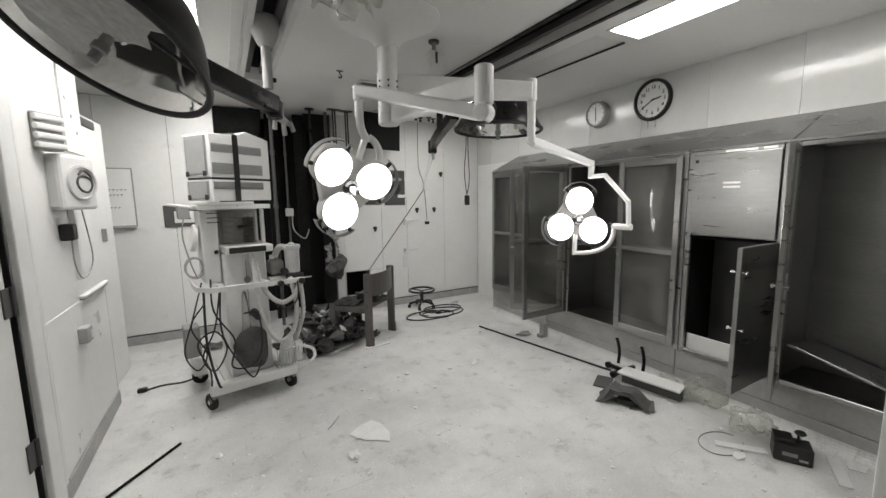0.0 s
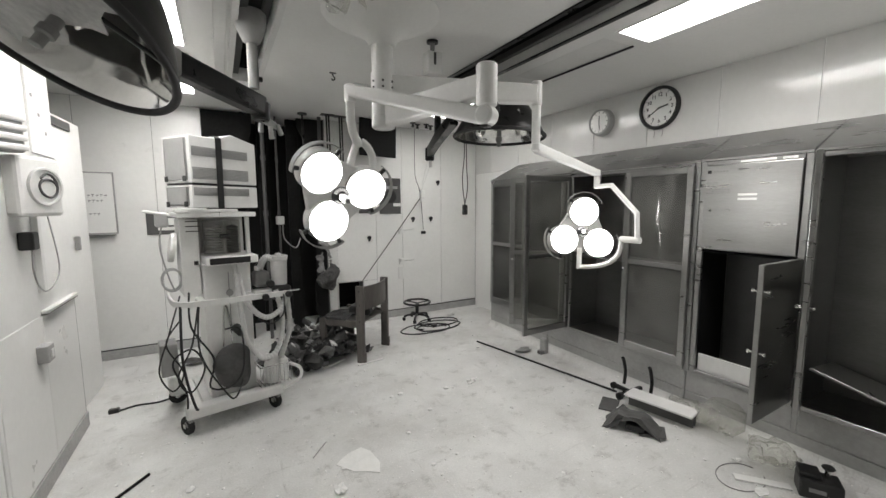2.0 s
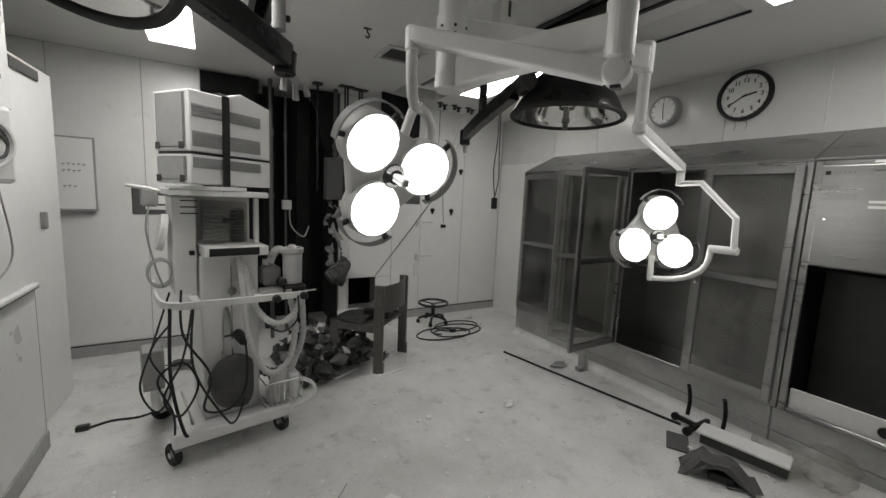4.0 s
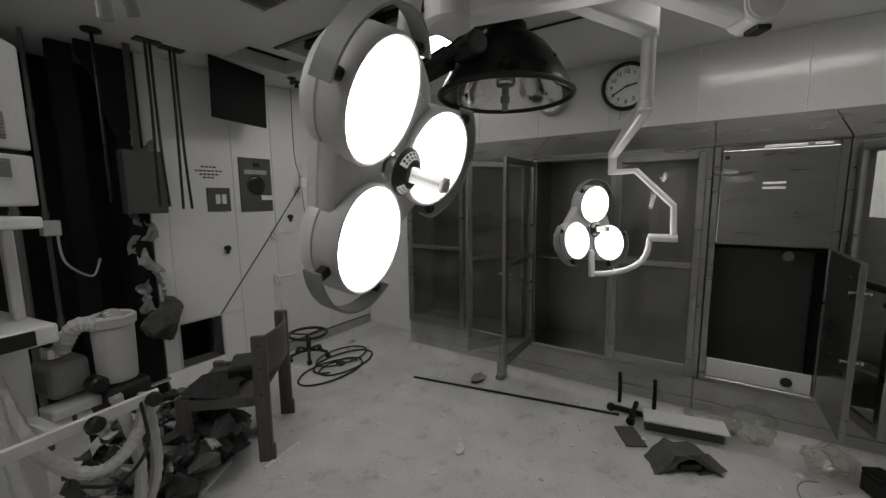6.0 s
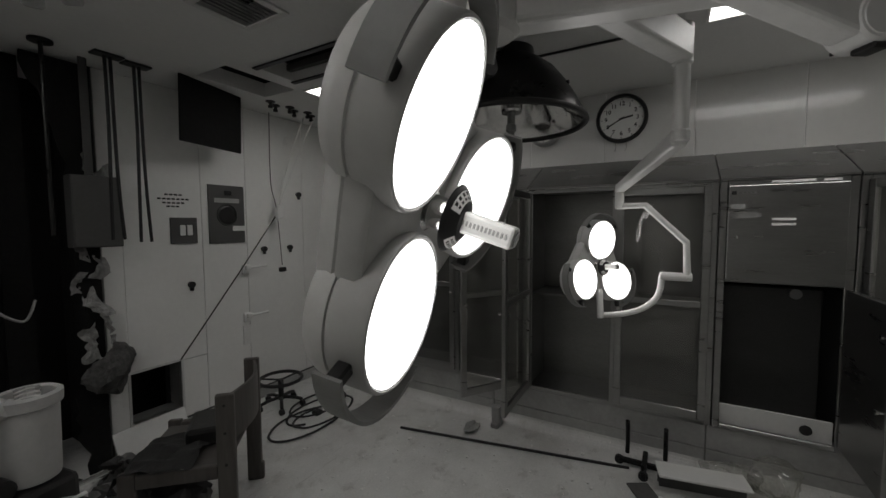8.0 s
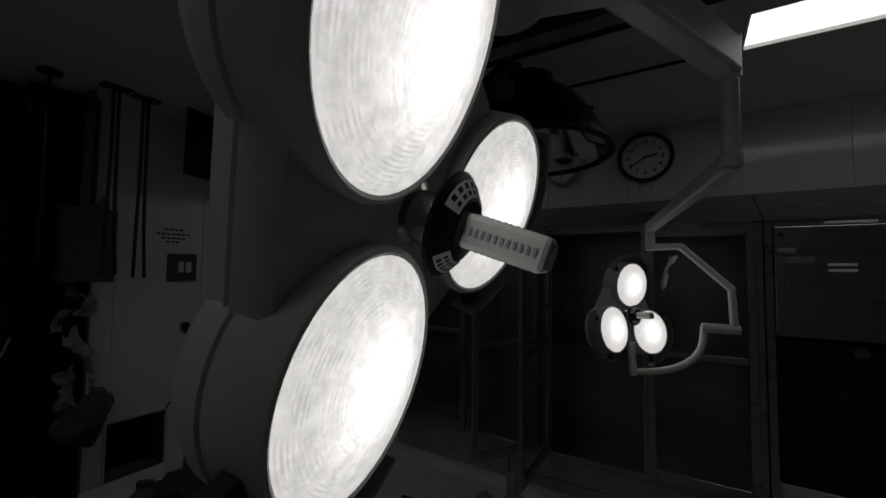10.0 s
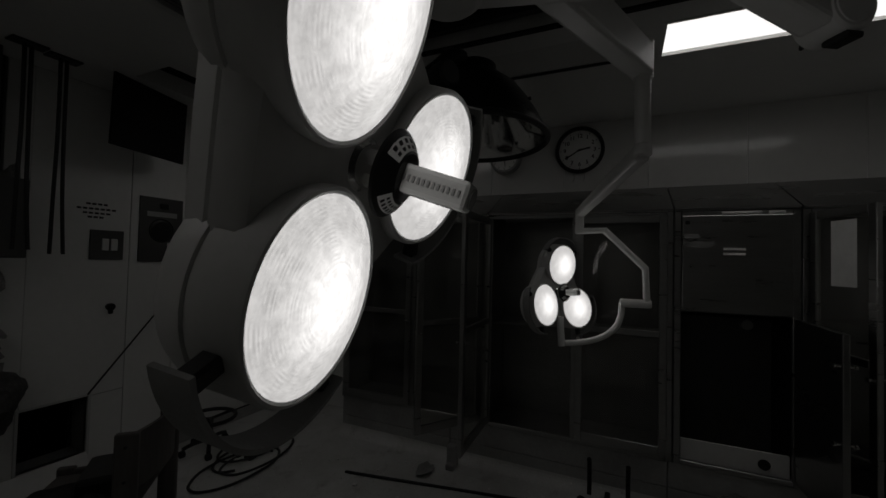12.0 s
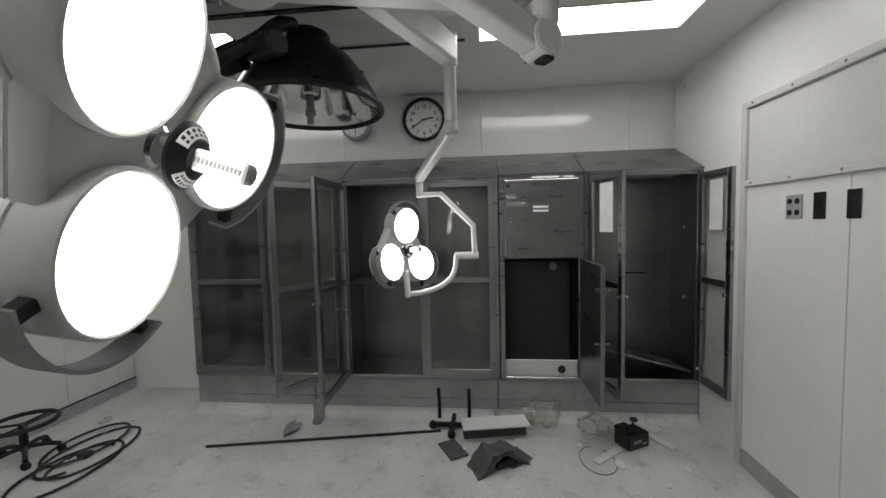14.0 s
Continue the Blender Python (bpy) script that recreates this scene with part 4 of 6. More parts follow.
for z in (0.38, 0.7):
    part("knob", bm_lathe([(0.0, 0.0), (0.006, 0.0), (0.006, 0.014), (0.011, 0.018), (0.011, 0.026), (0.0, 0.028)], 14, m=Matrix.Translation((0.45, 0.013, z)) @ pose(0, 0, 0, -90, 0, 0)), CHROME, ld, "bright knob")
    part("knob", bm_lathe([(0.0, 0.0), (0.006, 0.0), (0.006, 0.014), (0.011, 0.018), (0.011, 0.026), (0.0, 0.028)], 14, m=Matrix.Translation((0.45, -0.013, z)) @ pose(0, 0, 0, 90, 0, 0)), CHROME, ld, "bright knob")
c4 = cabinet("glass_cabinet", 0.47, 1.23, "empty stainless cabinet with both doors open and a fallen shelf")
glazed_door("door", (FRONT - 0.02, 1.2), (2.835, 1.1), "", note=True, parent=c4)
glazed_door("door", (FRONT - 0.02, 0.5), (2.88, 0.475), "", note=True, parent=c4)
bm = bm_box((-0.17, -0.345, -0.008), (0.17, 0.345, 0.008), 0.003, seg=1)
bmesh.ops.transform(bm, matrix=Matrix.Translation((0.2, 0.0, 0.43)) @ pose(0, 0, 0, 14, 6, 0), verts=bm.verts)
part("fallen_shelf", bm, STEEL, c4, "loose steel shelf lying aslant")
part("slot", bm_box((0.3795, -0.16, 1.0), (0.3805, 0.02, 1.012)), BLACK, c4)
part("lock_stud", bm_cyl((0.2, -0.366, 1.35), (0.2, -0.357, 1.35), 0.012, n=12), CHROME, c4)
part("lock_stud", bm_cyl((0.2, -0.366, 0.85), (0.2, -0.357, 0.85), 0.012, n=12), CHROME, c4)

# tiled kerb under the cabinets
kerb = setting("kerb", bm_box((FRONT + 0.018, SOUTH + 0.003, 0.0), (EAST - 0.002, 4.155, BOT - 0.002)), JOINT, "grey painted block kerb under the cabinets", "kerb")
yy = SOUTH + 0.005
while yy < 4.15:
    w = min(1.36, 4.152 - yy)
    for z0, z1 in ((0.0, 0.14), (0.144, BOT - 0.003)):
        part("block", bm_box((FRONT + 0.008, yy + 0.002, z0), (FRONT + 0.03, yy + w - 0.002, z1), 0.004, seg=1), BLOCKBASE, kerb)
    yy += 1.364

bm = bm_prism([(0.0, 0.0)] + [(0.07 - 0.07 * math.sin(radians(a)), 0.07 - 0.07 * math.cos(radians(a))) for a in range(0, 91, 15)], SOUTH + 0.01, 4.15,
               m=Matrix(((-1, 0, 0, FRONT + 0.007), (0, 0, 1, 0), (0, 1, 0, 0.0015), (0, 0, 0, 1))))
setting("floor_cove", bm, FLOOR, "pale floor sheet curving up against the kerb", "cove")

# clocks on the east wall
def wall_clock():
    t = thing("wall_clock", "round black-rimmed wall clock with black numerals, stopped at twenty to three", "clock", Matrix.Translation((EAST - 0.007, 2.378, 2.25)) @ Matrix(((0, 0, -1, 0), (-1, 0, 0, 0), (0, 1, 0, 0), (0, 0, 0, 1))))
    R = 0.172
    part("rim", bm_lathe([(R - 0.006, 0.0), (R, 0.006), (R, 0.03), (R - 0.008, 0.04), (R - 0.022, 0.04), (R - 0.026, 0.03), (R - 0.026, 0.014)], 56), BLACK, t, "black plastic rim", smooth=True)
    face = part("face", bm_lathe([(0.0, 0.012), (R - 0.024, 0.012)], 48), CLOCKFACE, t, "white dial")
    for k in range(12):
        a = radians(60 - 30 * k)
        cu = bpy.data.curves.new("numeral", "FONT")
        cu.body, cu.size, cu.align_x, cu.align_y, cu.extrude = str(k + 1), 0.04, "CENTER", "CENTER", 0.0006
        cu.offset = 0.0008
        ob = new("numeral", cu)
        cu.materials.append(INK)
        ob.parent = face
        ob.location = (0.105 * math.cos(a), 0.105 * math.sin(a), 0.0135)
    for k in range(60):
        a = 2 * math.pi * k / 60
        if k % 5 == 0:
            part("hour_mark", bm_box((0.129, -0.002, 0.0128), (0.14, 0.002, 0.0135), m=pose(0, 0, 0, 0, 0, math.degrees(a))), INK, face)
    for nm, ln, w, ang in (("hour_hand", 0.075, 0.006, 90 - 80), ("minute_hand", 0.115, 0.0045, 90 - 240)):
        part(nm, bm_box((-0.018, -w, 0.016), (ln, w, 0.018), m=pose(0, 0, 0, 0, 0, ang)), INK, t)
    part("pin", bm_cyl((0, 0, 0.012), (0, 0, 0.021), 0.008, n=14), INK, t)
    for x in (-0.04, 0.03):
        part("hanging_wire", bm_tube([(x, -R + 0.01, 0.02), (x + 0.006, -R - 0.03, 0.012), (x - 0.004, -R - 0.06, 0.008)], 0.002, 5), GREY, t)
    return t


wall_clock()
t = thing("wall_timer", "small round grey metal timer clock on the wall", "clock", Matrix.Translation((EAST - 0.007, 2.93, 2.228)) @ Matrix(((0, 0, -1, 0), (-1, 0, 0, 0), (0, 1, 0, 0), (0, 0, 0, 1))))
part("drum", bm_lathe([(0.12, 0.0), (0.125, 0.01), (0.118, 0.07), (0.11, 0.076), (0.1, 0.074), (0.1, 0.066)], 44), MIDGREY, t, "grey metal drum", smooth=True)
face = part("face", bm_lathe([(0.0, 0.066), (0.101, 0.066)], 40), CLOCKFACE, t, "pale dial")
for k in range(12):
    part("hour_mark", bm_box((0.08, -0.0025, 0.0665), (0.094, 0.0025, 0.0672), m=pose(0, 0, 0, 0, 0, 30 * k)), INK, face)
for ln, ang in ((0.06, 90), (0.07, -90 + 6)):
    part("hand", bm_box((-0.01, -0.003, 0.069), (ln, 0.003, 0.071), m=pose(0, 0, 0, 0, 0, ang)), INK, t)

# bay of panels on the south wall
part("panel", bm_box((2.15, SOUTH, 0.1), (2.765, SOUTH + 0.008, 1.575), 0.002, seg=1), WALL, wall_south)
part("panel", bm_box((1.81, SOUTH, 0.1), (2.146, SOUTH + 0.008, 1.575), 0.002, seg=1), WALL, wall_south)
part("panel", bm_box((1.81, SOUTH, 1.615), (2.765, SOUTH + 0.008, 1.995), 0.002, seg=1), UPPER, wall_south)
for lo, hi in (((2.766, 0.0), (2.81, 2.035)), ):
    setting("trim", bm_box((lo[0], SOUTH + 0.001, lo[1]), (hi[0], SOUTH + 0.022, hi[1]), 0.004, seg=1), ENAMEL2, "pale metal corner trim", "trim")
for z0, z1 in ((1.577, 1.613), (1.997, 2.035)):
    tr = setting("trim", bm_box((1.81, SOUTH + 0.001, z0), (2.765, SOUTH + 0.026, z1), 0.004, seg=1), ENAMEL2, "pale metal rail across the panels", "trim")
    for k in range(4):
        part("rivet", bm_cyl((1.9 + 0.27 * k, SOUTH + 0.026, (z0 + z1) / 2), (1.9 + 0.27 * k, SOUTH + 0.03, (z0 + z1) / 2), 0.006, n=8), GREY, tr)
setting("baseboard", bm_box((1.81, SOUTH + 0.001, 0), (2.765, SOUTH + 0.016, 0.098), 0.004), BASE, "grey cove base under the panels", "baseboard")
t = thing("socket_plate", "grey four-gang socket plate on the white panel", "socket", (2.43, SOUTH + 0.008, 1.455))
part("plate", bm_box((-0.048, 0, -0.055), (0.048, 0.006, 0.055), 0.002, seg=1), MIDGREY, t)
for x in (-0.022, 0.022):
    for z in (-0.026, 0.026):
        part("socket", bm_cyl((x, 0.006, z), (x, 0.009, z), 0.013, n=14), BLACK, t)
for x in (2.29, 2.13):
    t = thing("switch_plate", "black switch plate on the white panel", "switch", (x, SOUTH + 0.008, 1.455), "black switch plates")
    part("plate", bm_box((-0.03, 0, -0.058), (0.03, 0.006, 0.058), 0.002, seg=1), BLACK, t)
    part("rocker", bm_box((-0.01, 0.006, -0.022), (0.01, 0.009, 0.022), 0.002, seg=1), BLACK, t)
# ---- north wall fittings ----
def plate(name, x0, x1, z0, z1, mat_, label, cat, depth=0.012):
    t = thing(name, label, cat, ((x0 + x1) / 2, NORTH - 0.008, (z0 + z1) / 2))
    w, h = (x1 - x0) / 2, (z1 - z0) / 2
    part("plate", bm_box((-w, -depth, -h), (w, -0.0005, h), 0.002, seg=1), mat_, t)
    return t, w, h


t, w, h = plate("switch_plate", 1.89, 2.07, 1.368, 1.554, GREYPAINT, "grey steel plate with two white rocker switches", "switch")
for x in (-0.012, 0.036):
    part("rocker", bm_box((x - 0.018, -0.02, -0.035), (x + 0.018, -0.012, 0.04), 0.003, seg=1), WHITE, t, "white rocker")
t, w, h = plate("gauge_panel", 2.158, 2.446, 1.357, 1.808, GREYPAINT, "grey gas control panel with a round black opening", "control panel")
part("dial", bm_lathe([(0.0, 0.006), (0.06, 0.006), (0.075, 0.0), (0.08, 0.004), (0.085, 0.0)], 30, m=Matrix.Translation((-0.0, -0.012, -0.005)) @ pose(0, 0, 0, 90, 0, 0)), BLACK, t, "round black dial")
part("name_strip", bm_box((-0.1, -0.015, 0.09), (0.1, -0.012, 0.125)), MIDGREY, t)
part("dymo_label", bm_box((0.04, -0.015, -0.13), (0.14, -0.012, -0.09)), PAPER, t, "white label")
part("knob", bm_box((-0.02, -0.03, 0.15), (0.035, -0.012, 0.185), 0.004, seg=1), BLACK, t)
# notice lettered straight on the wall: unreadable lines
t = thing("wall_notice", "four short lines of dark lettering on the white wall", "notice", (1.926, NORTH - 0.0085, 1.663))
for k, (w, dz) in enumerate(((0.06, 0.045), (0.105, 0.015), (0.075, -0.012), (0.05, -0.037))):
    for i in range(int(w * 2 / 0.03)):
        x = -w + 0.03 * i
        part("text_bar", bm_box((x, -0.0012, dz), (x + 0.022, -0.0002, dz + 0.012)), INK, t)
# wall knobs and hooks
for x, z in ((2.011, 1.066), (2.615, 1.292), (2.88, 1.292), (2.991, 1.777)):
    t = thing("gas_outlet", "small black gas outlet knob on the wall", "outlet", (x, NORTH - 0.008, z), "black wall outlets")
    part("body", bm_lathe([(0.0, 0.035), (0.02, 0.035), (0.024, 0.028), (0.022, 0.0)], 16, m=pose(0, 0, 0, 90, 0, 0)), BLACK, t)
    part("spout", bm_box((-0.012, -0.03, -0.045), (0.012, -0.006, -0.01), 0.005, seg=1), BLACK, t)
for x, z in ((2.436, 1.145), (2.436, 0.747)):
    t = thing("wall_bracket", "white plastic bracket with a thin arm on the wall", "bracket", (x, NORTH - 0.008, z), "white wall brackets")
    part("base", bm_box((-0.03, -0.03, -0.05), (0.03, -0.0005, 0.03), 0.008), WHITE, t)
    part("arm", bm_cyl((0.0, -0.035, 0.0), (0.16, -0.07, 0.012), 0.01, n=10), WHITE, t)
    part("cup", bm_box((-0.02, -0.06, -0.012), (0.025, -0.03, 0.025), 0.006), WHITE, t)
t = thing("wall_bracket", "white plastic mounting plate on the wall", "bracket", (2.436, NORTH - 0.008, 0.607))
part("base", bm_box((-0.035, -0.012, -0.1), (0.035, -0.0005, 0.06), 0.004), WHITE, t)

# low hatch frame and its fallen cover
fr = setting("trim", bm_box((HOLE[0] - 0.015, NORTH - 0.016, HOLE[2] - 0.015), (HOLE[0], NORTH + 0.03, HOLE[3] + 0.015), 0.002, seg=1), ENAMEL2, "pale metal frame of the low wall hatch", "trim")
for lo, hi in (((HOLE[1], HOLE[2] - 0.015), (HOLE[1] + 0.015, HOLE[3] + 0.015)), ((HOLE[0], HOLE[2] - 0.015), (HOLE[1], HOLE[2])), ((HOLE[0], HOLE[3]), (HOLE[1], HOLE[3] + 0.015))):
    part("frame_side", bm_box((lo[0], NORTH - 0.016, lo[1]), (hi[0], NORTH + 0.03, hi[1]), 0.002, seg=1), ENAMEL2, fr)
t = thing("leaning_panel", "white wall panel offcut leaning below the hatch", "panel", (1.69, 4.98, 0.0))
part("sheet", bm_box((-0.2, -0.006, 0.0), (0.24, 0.006, 0.2), 0.002, m=pose(0, 0, 0.006, -26, 0, 4), seg=1), WHITE, t)

# slanting cord down to the hatch, pull cords and gas hoses from the ceiling rail
t = thing("slanting_rope", "black rope stretched aslant across the wall to the hatch", "cord", (2.786, NORTH - 0.03, 1.642))
part("cord", bm_tube([(0, 0, 0), (-0.435, -0.005, -0.554), (-0.87, 0.012, -1.107)], 0.005, 6, steps=2), BLACK, t)
t = thing("hose_rack", "row of dark gas hose nipples on the ceiling with hanging cords", "hose rack", (2.7, 4.78, CEILING))
for k in range(6):
    part("nipple", bm_lathe([(0.0, 0.0), (0.035, 0.0), (0.035, -0.008), (0.014, -0.012), (0.012, -0.03), (0.018, -0.034), (0.018, -0.05), (0.0, -0.052)], 14, m=Matrix.Translation((-0.22 + 0.09 * k, -0.03 + 0.06 * (k % 2), 0))), BLACK, t)
part("pull_cord", bm_tube([(-0.14, 0.1, -0.05), (-0.13, 0.12, -0.6), (-0.02, 0.2, -0.82), (0.02, 0.2, -1.3)], 0.004, 6, steps=3), GREYPAINT, t)
part("pull_cord", bm_tube([(0.12, 0.0, -0.05), (0.06, 0.12, -0.4), (-0.0, 0.19, -0.74)], 0.005, 6, steps=3), WHITE, t, "white cord")
part("pull_cord", bm_tube([(0.22, 0.0, -0.05), (0.1, 0.12, -0.45), (0.0, 0.19, -0.78)], 0.005, 6, steps=3), WHITE, t, "white cord")
part("cord_weight", bm_box((-0.01, 0.18, -1.36), (0.05, 0.215, -1.32), 0.008), BLACK, t, "black weight on the cord end")
part("cord_knot", bm_box((-0.03, 0.17, -0.9), (0.04, 0.22, -0.78), 0.02), WHITE, t, "knotted white cord end")
for k in range(5):
    a = radians(72 * k + 20)
    part("frayed_end", bm_cyl((0.01, 0.19, -0.84), (0.01 + 0.07 * math.cos(a), 0.18, -0.86 + 0.07 * math.sin(a)), 0.003, n=5), WHITE, t)

# hanging hatch lid
t = thing("ceiling_sheet", "dark grey ceiling panel hanging down before the wall", "ceiling panel", Matrix.Translation((2.056, 4.79, CEILING - 0.002)) @ pose(0, 0, 0, 0, 0, 15))
part("lid", bm_box((-0.255, -0.008, -0.415), (0.255, 0.008, -0.002), 0.003, m=pose(0, 0, 0, 2, 0, 0), seg=1), SOOT, t)
part("hinge", bm_cyl((-0.2, 0.0, -0.006), (0.2, 0.0, -0.006), 0.006, n=8), GREY, t)

# twin cables with a switch box on the end, and a single rod
for nm, x0, y0, zl in (("cable_drop", 1.475, 4.79, 1.03), ("cable_drop", 1.625, 4.82, 1.05)):
    t = thing(nm, "pair of thick black cables hanging from a ceiling plate", "cable", (x0, y0, CEILING), "hanging black cables")
    part("ceiling_plate", bm_box((-0.07, -0.04, -0.012), (0.07, 0.04, -0.001), 0.003, seg=1), BLACK, t)
    for k, dx in enumerate((-0.012, 0.014)):
        part("cable", bm_tube([(dx, 0, -0.01), (dx + 0.006, 0.01, -0.4), (dx - 0.004 + 0.012 * k, 0.0, -0.75), (dx + 0.03 * k, 0.02, -zl)], 0.009, 7, steps=4), RUBBER, t)
t = thing("rod_drop", "thin dark rod hanging from a round ceiling plate", "rod", (1.225, 4.86, CEILING))
part("ceiling_plate", bm_cyl((0, 0, -0.015), (0, 0, -0.001), 0.05, n=18), BLACK, t)
part("rod", bm_cyl((0, 0, -1.0), (0, 0, -0.014), 0.01, n=10), BLACKPAINT, t)
t = thing("junction_box", "grey metal box hanging at the end of the torn bay", "junction box", (1.42, 4.955, 1.575))
part("body", bm_box((-0.1, -0.05, -0.2), (0.13, 0.05, 0.21), 0.006), GREYPAINT, t)
part("lid", bm_box((-0.095, -0.056, -0.195), (0.125, -0.051, 0.205), 0.002, seg=1), GREYPAINT, t)
part("hanger", bm_box((-0.02, 0.0, 0.21), (0.02, 0.006, 0.896), 0.001, seg=1), GREYPAINT, t)

# inside the torn bay: studs, pipes, broken board and shreds
for x, y, w in ((0.5, 5.38, 0.04), (0.85, 5.3, 0.05), (1.16, 5.23, 0.06)):
    t = thing("stud", "dark metal stud standing in the torn bay", "stud", (x, y, 0), "studs in the torn bay")
    part("channel", bm_box((-w, -0.02, 0), (w, -0.016, CEILING - 0.01)), SOOT, t)
    part("flange", bm_box((-w, -0.016, 0), (-w + 0.004, 0.03, CEILING - 0.01)), SOOT, t)
    part("flange", bm_box((w - 0.004, -0.016, 0), (w, 0.03, CEILING - 0.01)), SOOT, t)
for x, y, r, mt in ((0.83, 4.98, 0.018, GREYPAINT), (0.98, 5.13, 0.012, GREYPAINT), (0.65, 5.08, 0.022, SOOT)):
    t = thing("riser_pipe", "grey riser pipe in the torn bay", "pipe", (x, y, 0), "riser pipes")
    part("pipe", bm_cyl((0, 0, 0), (0, 0, CEILING - 0.01), r, n=12), mt, t, smooth=False)
    for z in (0.7, 1.36, 1.95):
        part("coupling", bm_cyl((0, 0, z), (0, 0, z + 0.05), r * 1.45, n=12), mt, t)
t = thing("valve_box", "small grey valve box on the riser", "valve box", (0.98, 5.08, 1.3))
part("body", bm_box((-0.04, -0.06, -0.04), (0.04, 0.038, 0.05), 0.006), MIDGREY, t)
part("tube", bm_tube([(0.02, -0.05, -0.04), (0.03, -0.09, -0.2), (0.14, -0.1, -0.3), (0.2, -0.06, -0.2)], 0.007, 7), GREY, t)


def torn_sheet(name, origin, outline, thick, seed, mat_, label):
    """An upright broken board with a ragged outline, in the plane x, z."""
    t = thing(name, label, "broken board", origin)
    rnd = random.Random(seed)
    pts = []
    for (x0, z0, rag), (x1, z1, _) in zip(outline, outline[1:] + outline[:1]):
        n = 8 if rag else 1
        for k in range(n):
            f = k / n
            j = rag if k else rag * 0.3
            pts.append((x0 + (x1 - x0) * f + rnd.uniform(-j, j), z0 + (z1 - z0) * f + rnd.uniform(-j, j) * 0.5))
    bm = bm_prism(pts, -thick, 0, m=Matrix(((1, 0, 0, 0), (0, 0, 1, 0), (0, 1, 0, 0), (0, 0, 0, 1))))
    part("board", bm, mat_, t)
    return t


torn_sheet("torn_board", (1.305, 5.05, 0.0), [(0.17, 0.0, 0), (0.172, 2.43, 0), (-0.12, 2.43, 0.02), (0.02, 1.9, 0.03), (0.1, 1.5, 0.03), (0.03, 1.2, 0.03), (0.12, 0.8, 0.04), (0.02, 0.5, 0.03), (0.06, 0.0, 0)], 0.015, 3, SOOT, "dark torn wall board edging the bay")
torn_sheet("torn_board", (0.395, 5.065, 1.35), [(-0.1, -0.3, 0.01), (-0.11, 1.08, 0), (0.35, 1.08, 0.01), (0.3, 0.6, 0.03), (0.1, 0.3, 0.03), (0.04, -0.2, 0.03)], 0.015, 5, SOOT, "dark board hanging in the bay")
t = thing("plaster_shreds", "pale torn plaster and paper shreds hanging from the board edge", "plaster", (1.385, 5.01, 0.0), kind="stuff")
rnd = random.Random(8)
bm = bmesh.new()
for k in range(16):
    z = 0.6 + 1.4 * (k / 16) + rnd.uniform(-0.05, 0.05)
    x = 0.05 + 0.07 * math.sin(k * 1.9)
    own = bmesh.new()
    bmesh.ops.create_grid(own, x_segments=7, y_segments=9, size=0.5)
    a, b = rnd.uniform(0.04, 0.1), rnd.uniform(0.08, 0.2)
    for v in own.verts:
        v.co = Vector((v.co.x * a * (1 - 0.6 * abs(v.co.y)), 0.0, v.co.y * b))
    crumple(crumple(own, 0.05, 9, k), 0.02, 30, k)
    bmesh.ops.transform(own, matrix=Matrix.Translation((x, rnd.uniform(-0.03, 0.02), z)) @ pose(0, 0, 0, 0, rnd.uniform(-30, 30), rnd.uniform(-40, 40)), verts=own.verts)
    join(own, bm)
part("shreds", bm, surf("sooty_plaster", 0.3, 0.9, vary=0.4, scale=16, bump=0.01, dirt=0.8, dirt_tone=0.3), t)
t = thing("plaster_lump", "lump of broken plaster caught on the torn board", "plaster", (1.48, 4.96, 0.62))
bm = bmesh.new()
bmesh.ops.create_icosphere(bm, subdivisions=4, radius=0.12)
for v in bm.verts:
    v.co = Vector((v.co.x * 0.9, v.co.y * 0.5, v.co.z * 1.25))
crumple(crumple(bm, 0.07, 7, 2), 0.02, 24, 4)
part("lump", bm, surf("sooty_lump", 0.1, 0.9, vary=0.5, scale=10, bump=0.01, dirt=0.8, dirt_tone=0.3), t)

# whiteboard, lone door and box on the far white wall
t = thing("whiteboard", "small framed whiteboard with faint marker writing", "whiteboard", (-0.553, NORTH - 0.008, 1.497))
part("board", bm_box((-0.16, -0.012, -0.275), (0.1, -0.004, 0.275)), CLOCKFACE, t)
for lo, hi in (((-0.17, -0.285), (-0.158, 0.285)), ((0.098, -0.285), (0.11, 0.285)), ((-0.158, -0.285), (0.098, -0.273)), ((-0.158, 0.273), (0.098, 0.285))):
    part("frame", bm_box((lo[0], -0.018, lo[1]), (hi[0], -0.001, hi[1]), 0.002, seg=1), MIDGREY, t)
for dz, n in ((0.07, 5), (0.02, 4), (-0.1, 3)):
    bm = bmesh.new()
    for i in range(n):
        x = -0.09 + 0.03 * i
        bm_box((x, -0.0128, dz + 0.004 * (i % 2)), (x + 0.02, -0.0122, dz + 0.007 + 0.004 * (i % 2)), bm=bm)
        bm_box((x + 0.006, -0.0128, dz - 0.012), (x + 0.009, -0.0122, dz + 0.003), bm=bm)
    part("marker_line", bm, PRINT, t)
part("tray", bm_box((-0.15, -0.05, -0.3), (0.09, -0.001, -0.287), 0.003, seg=1), GREY, t)
t = thing("outlet_frame", "grey framed service outlet with a white cover on the wall", "outlet", (-0.057, NORTH - 0.008, 1.3))
part("plate", bm_box((-0.17, -0.014, -0.11), (0.17, -0.0005, 0.11), 0.003, seg=1), GREYPAINT, t)
part("cover", bm_box((-0.08, -0.02, -0.07), (0.12, -0.0142, 0.05), 0.003, seg=1), WHITE, t)
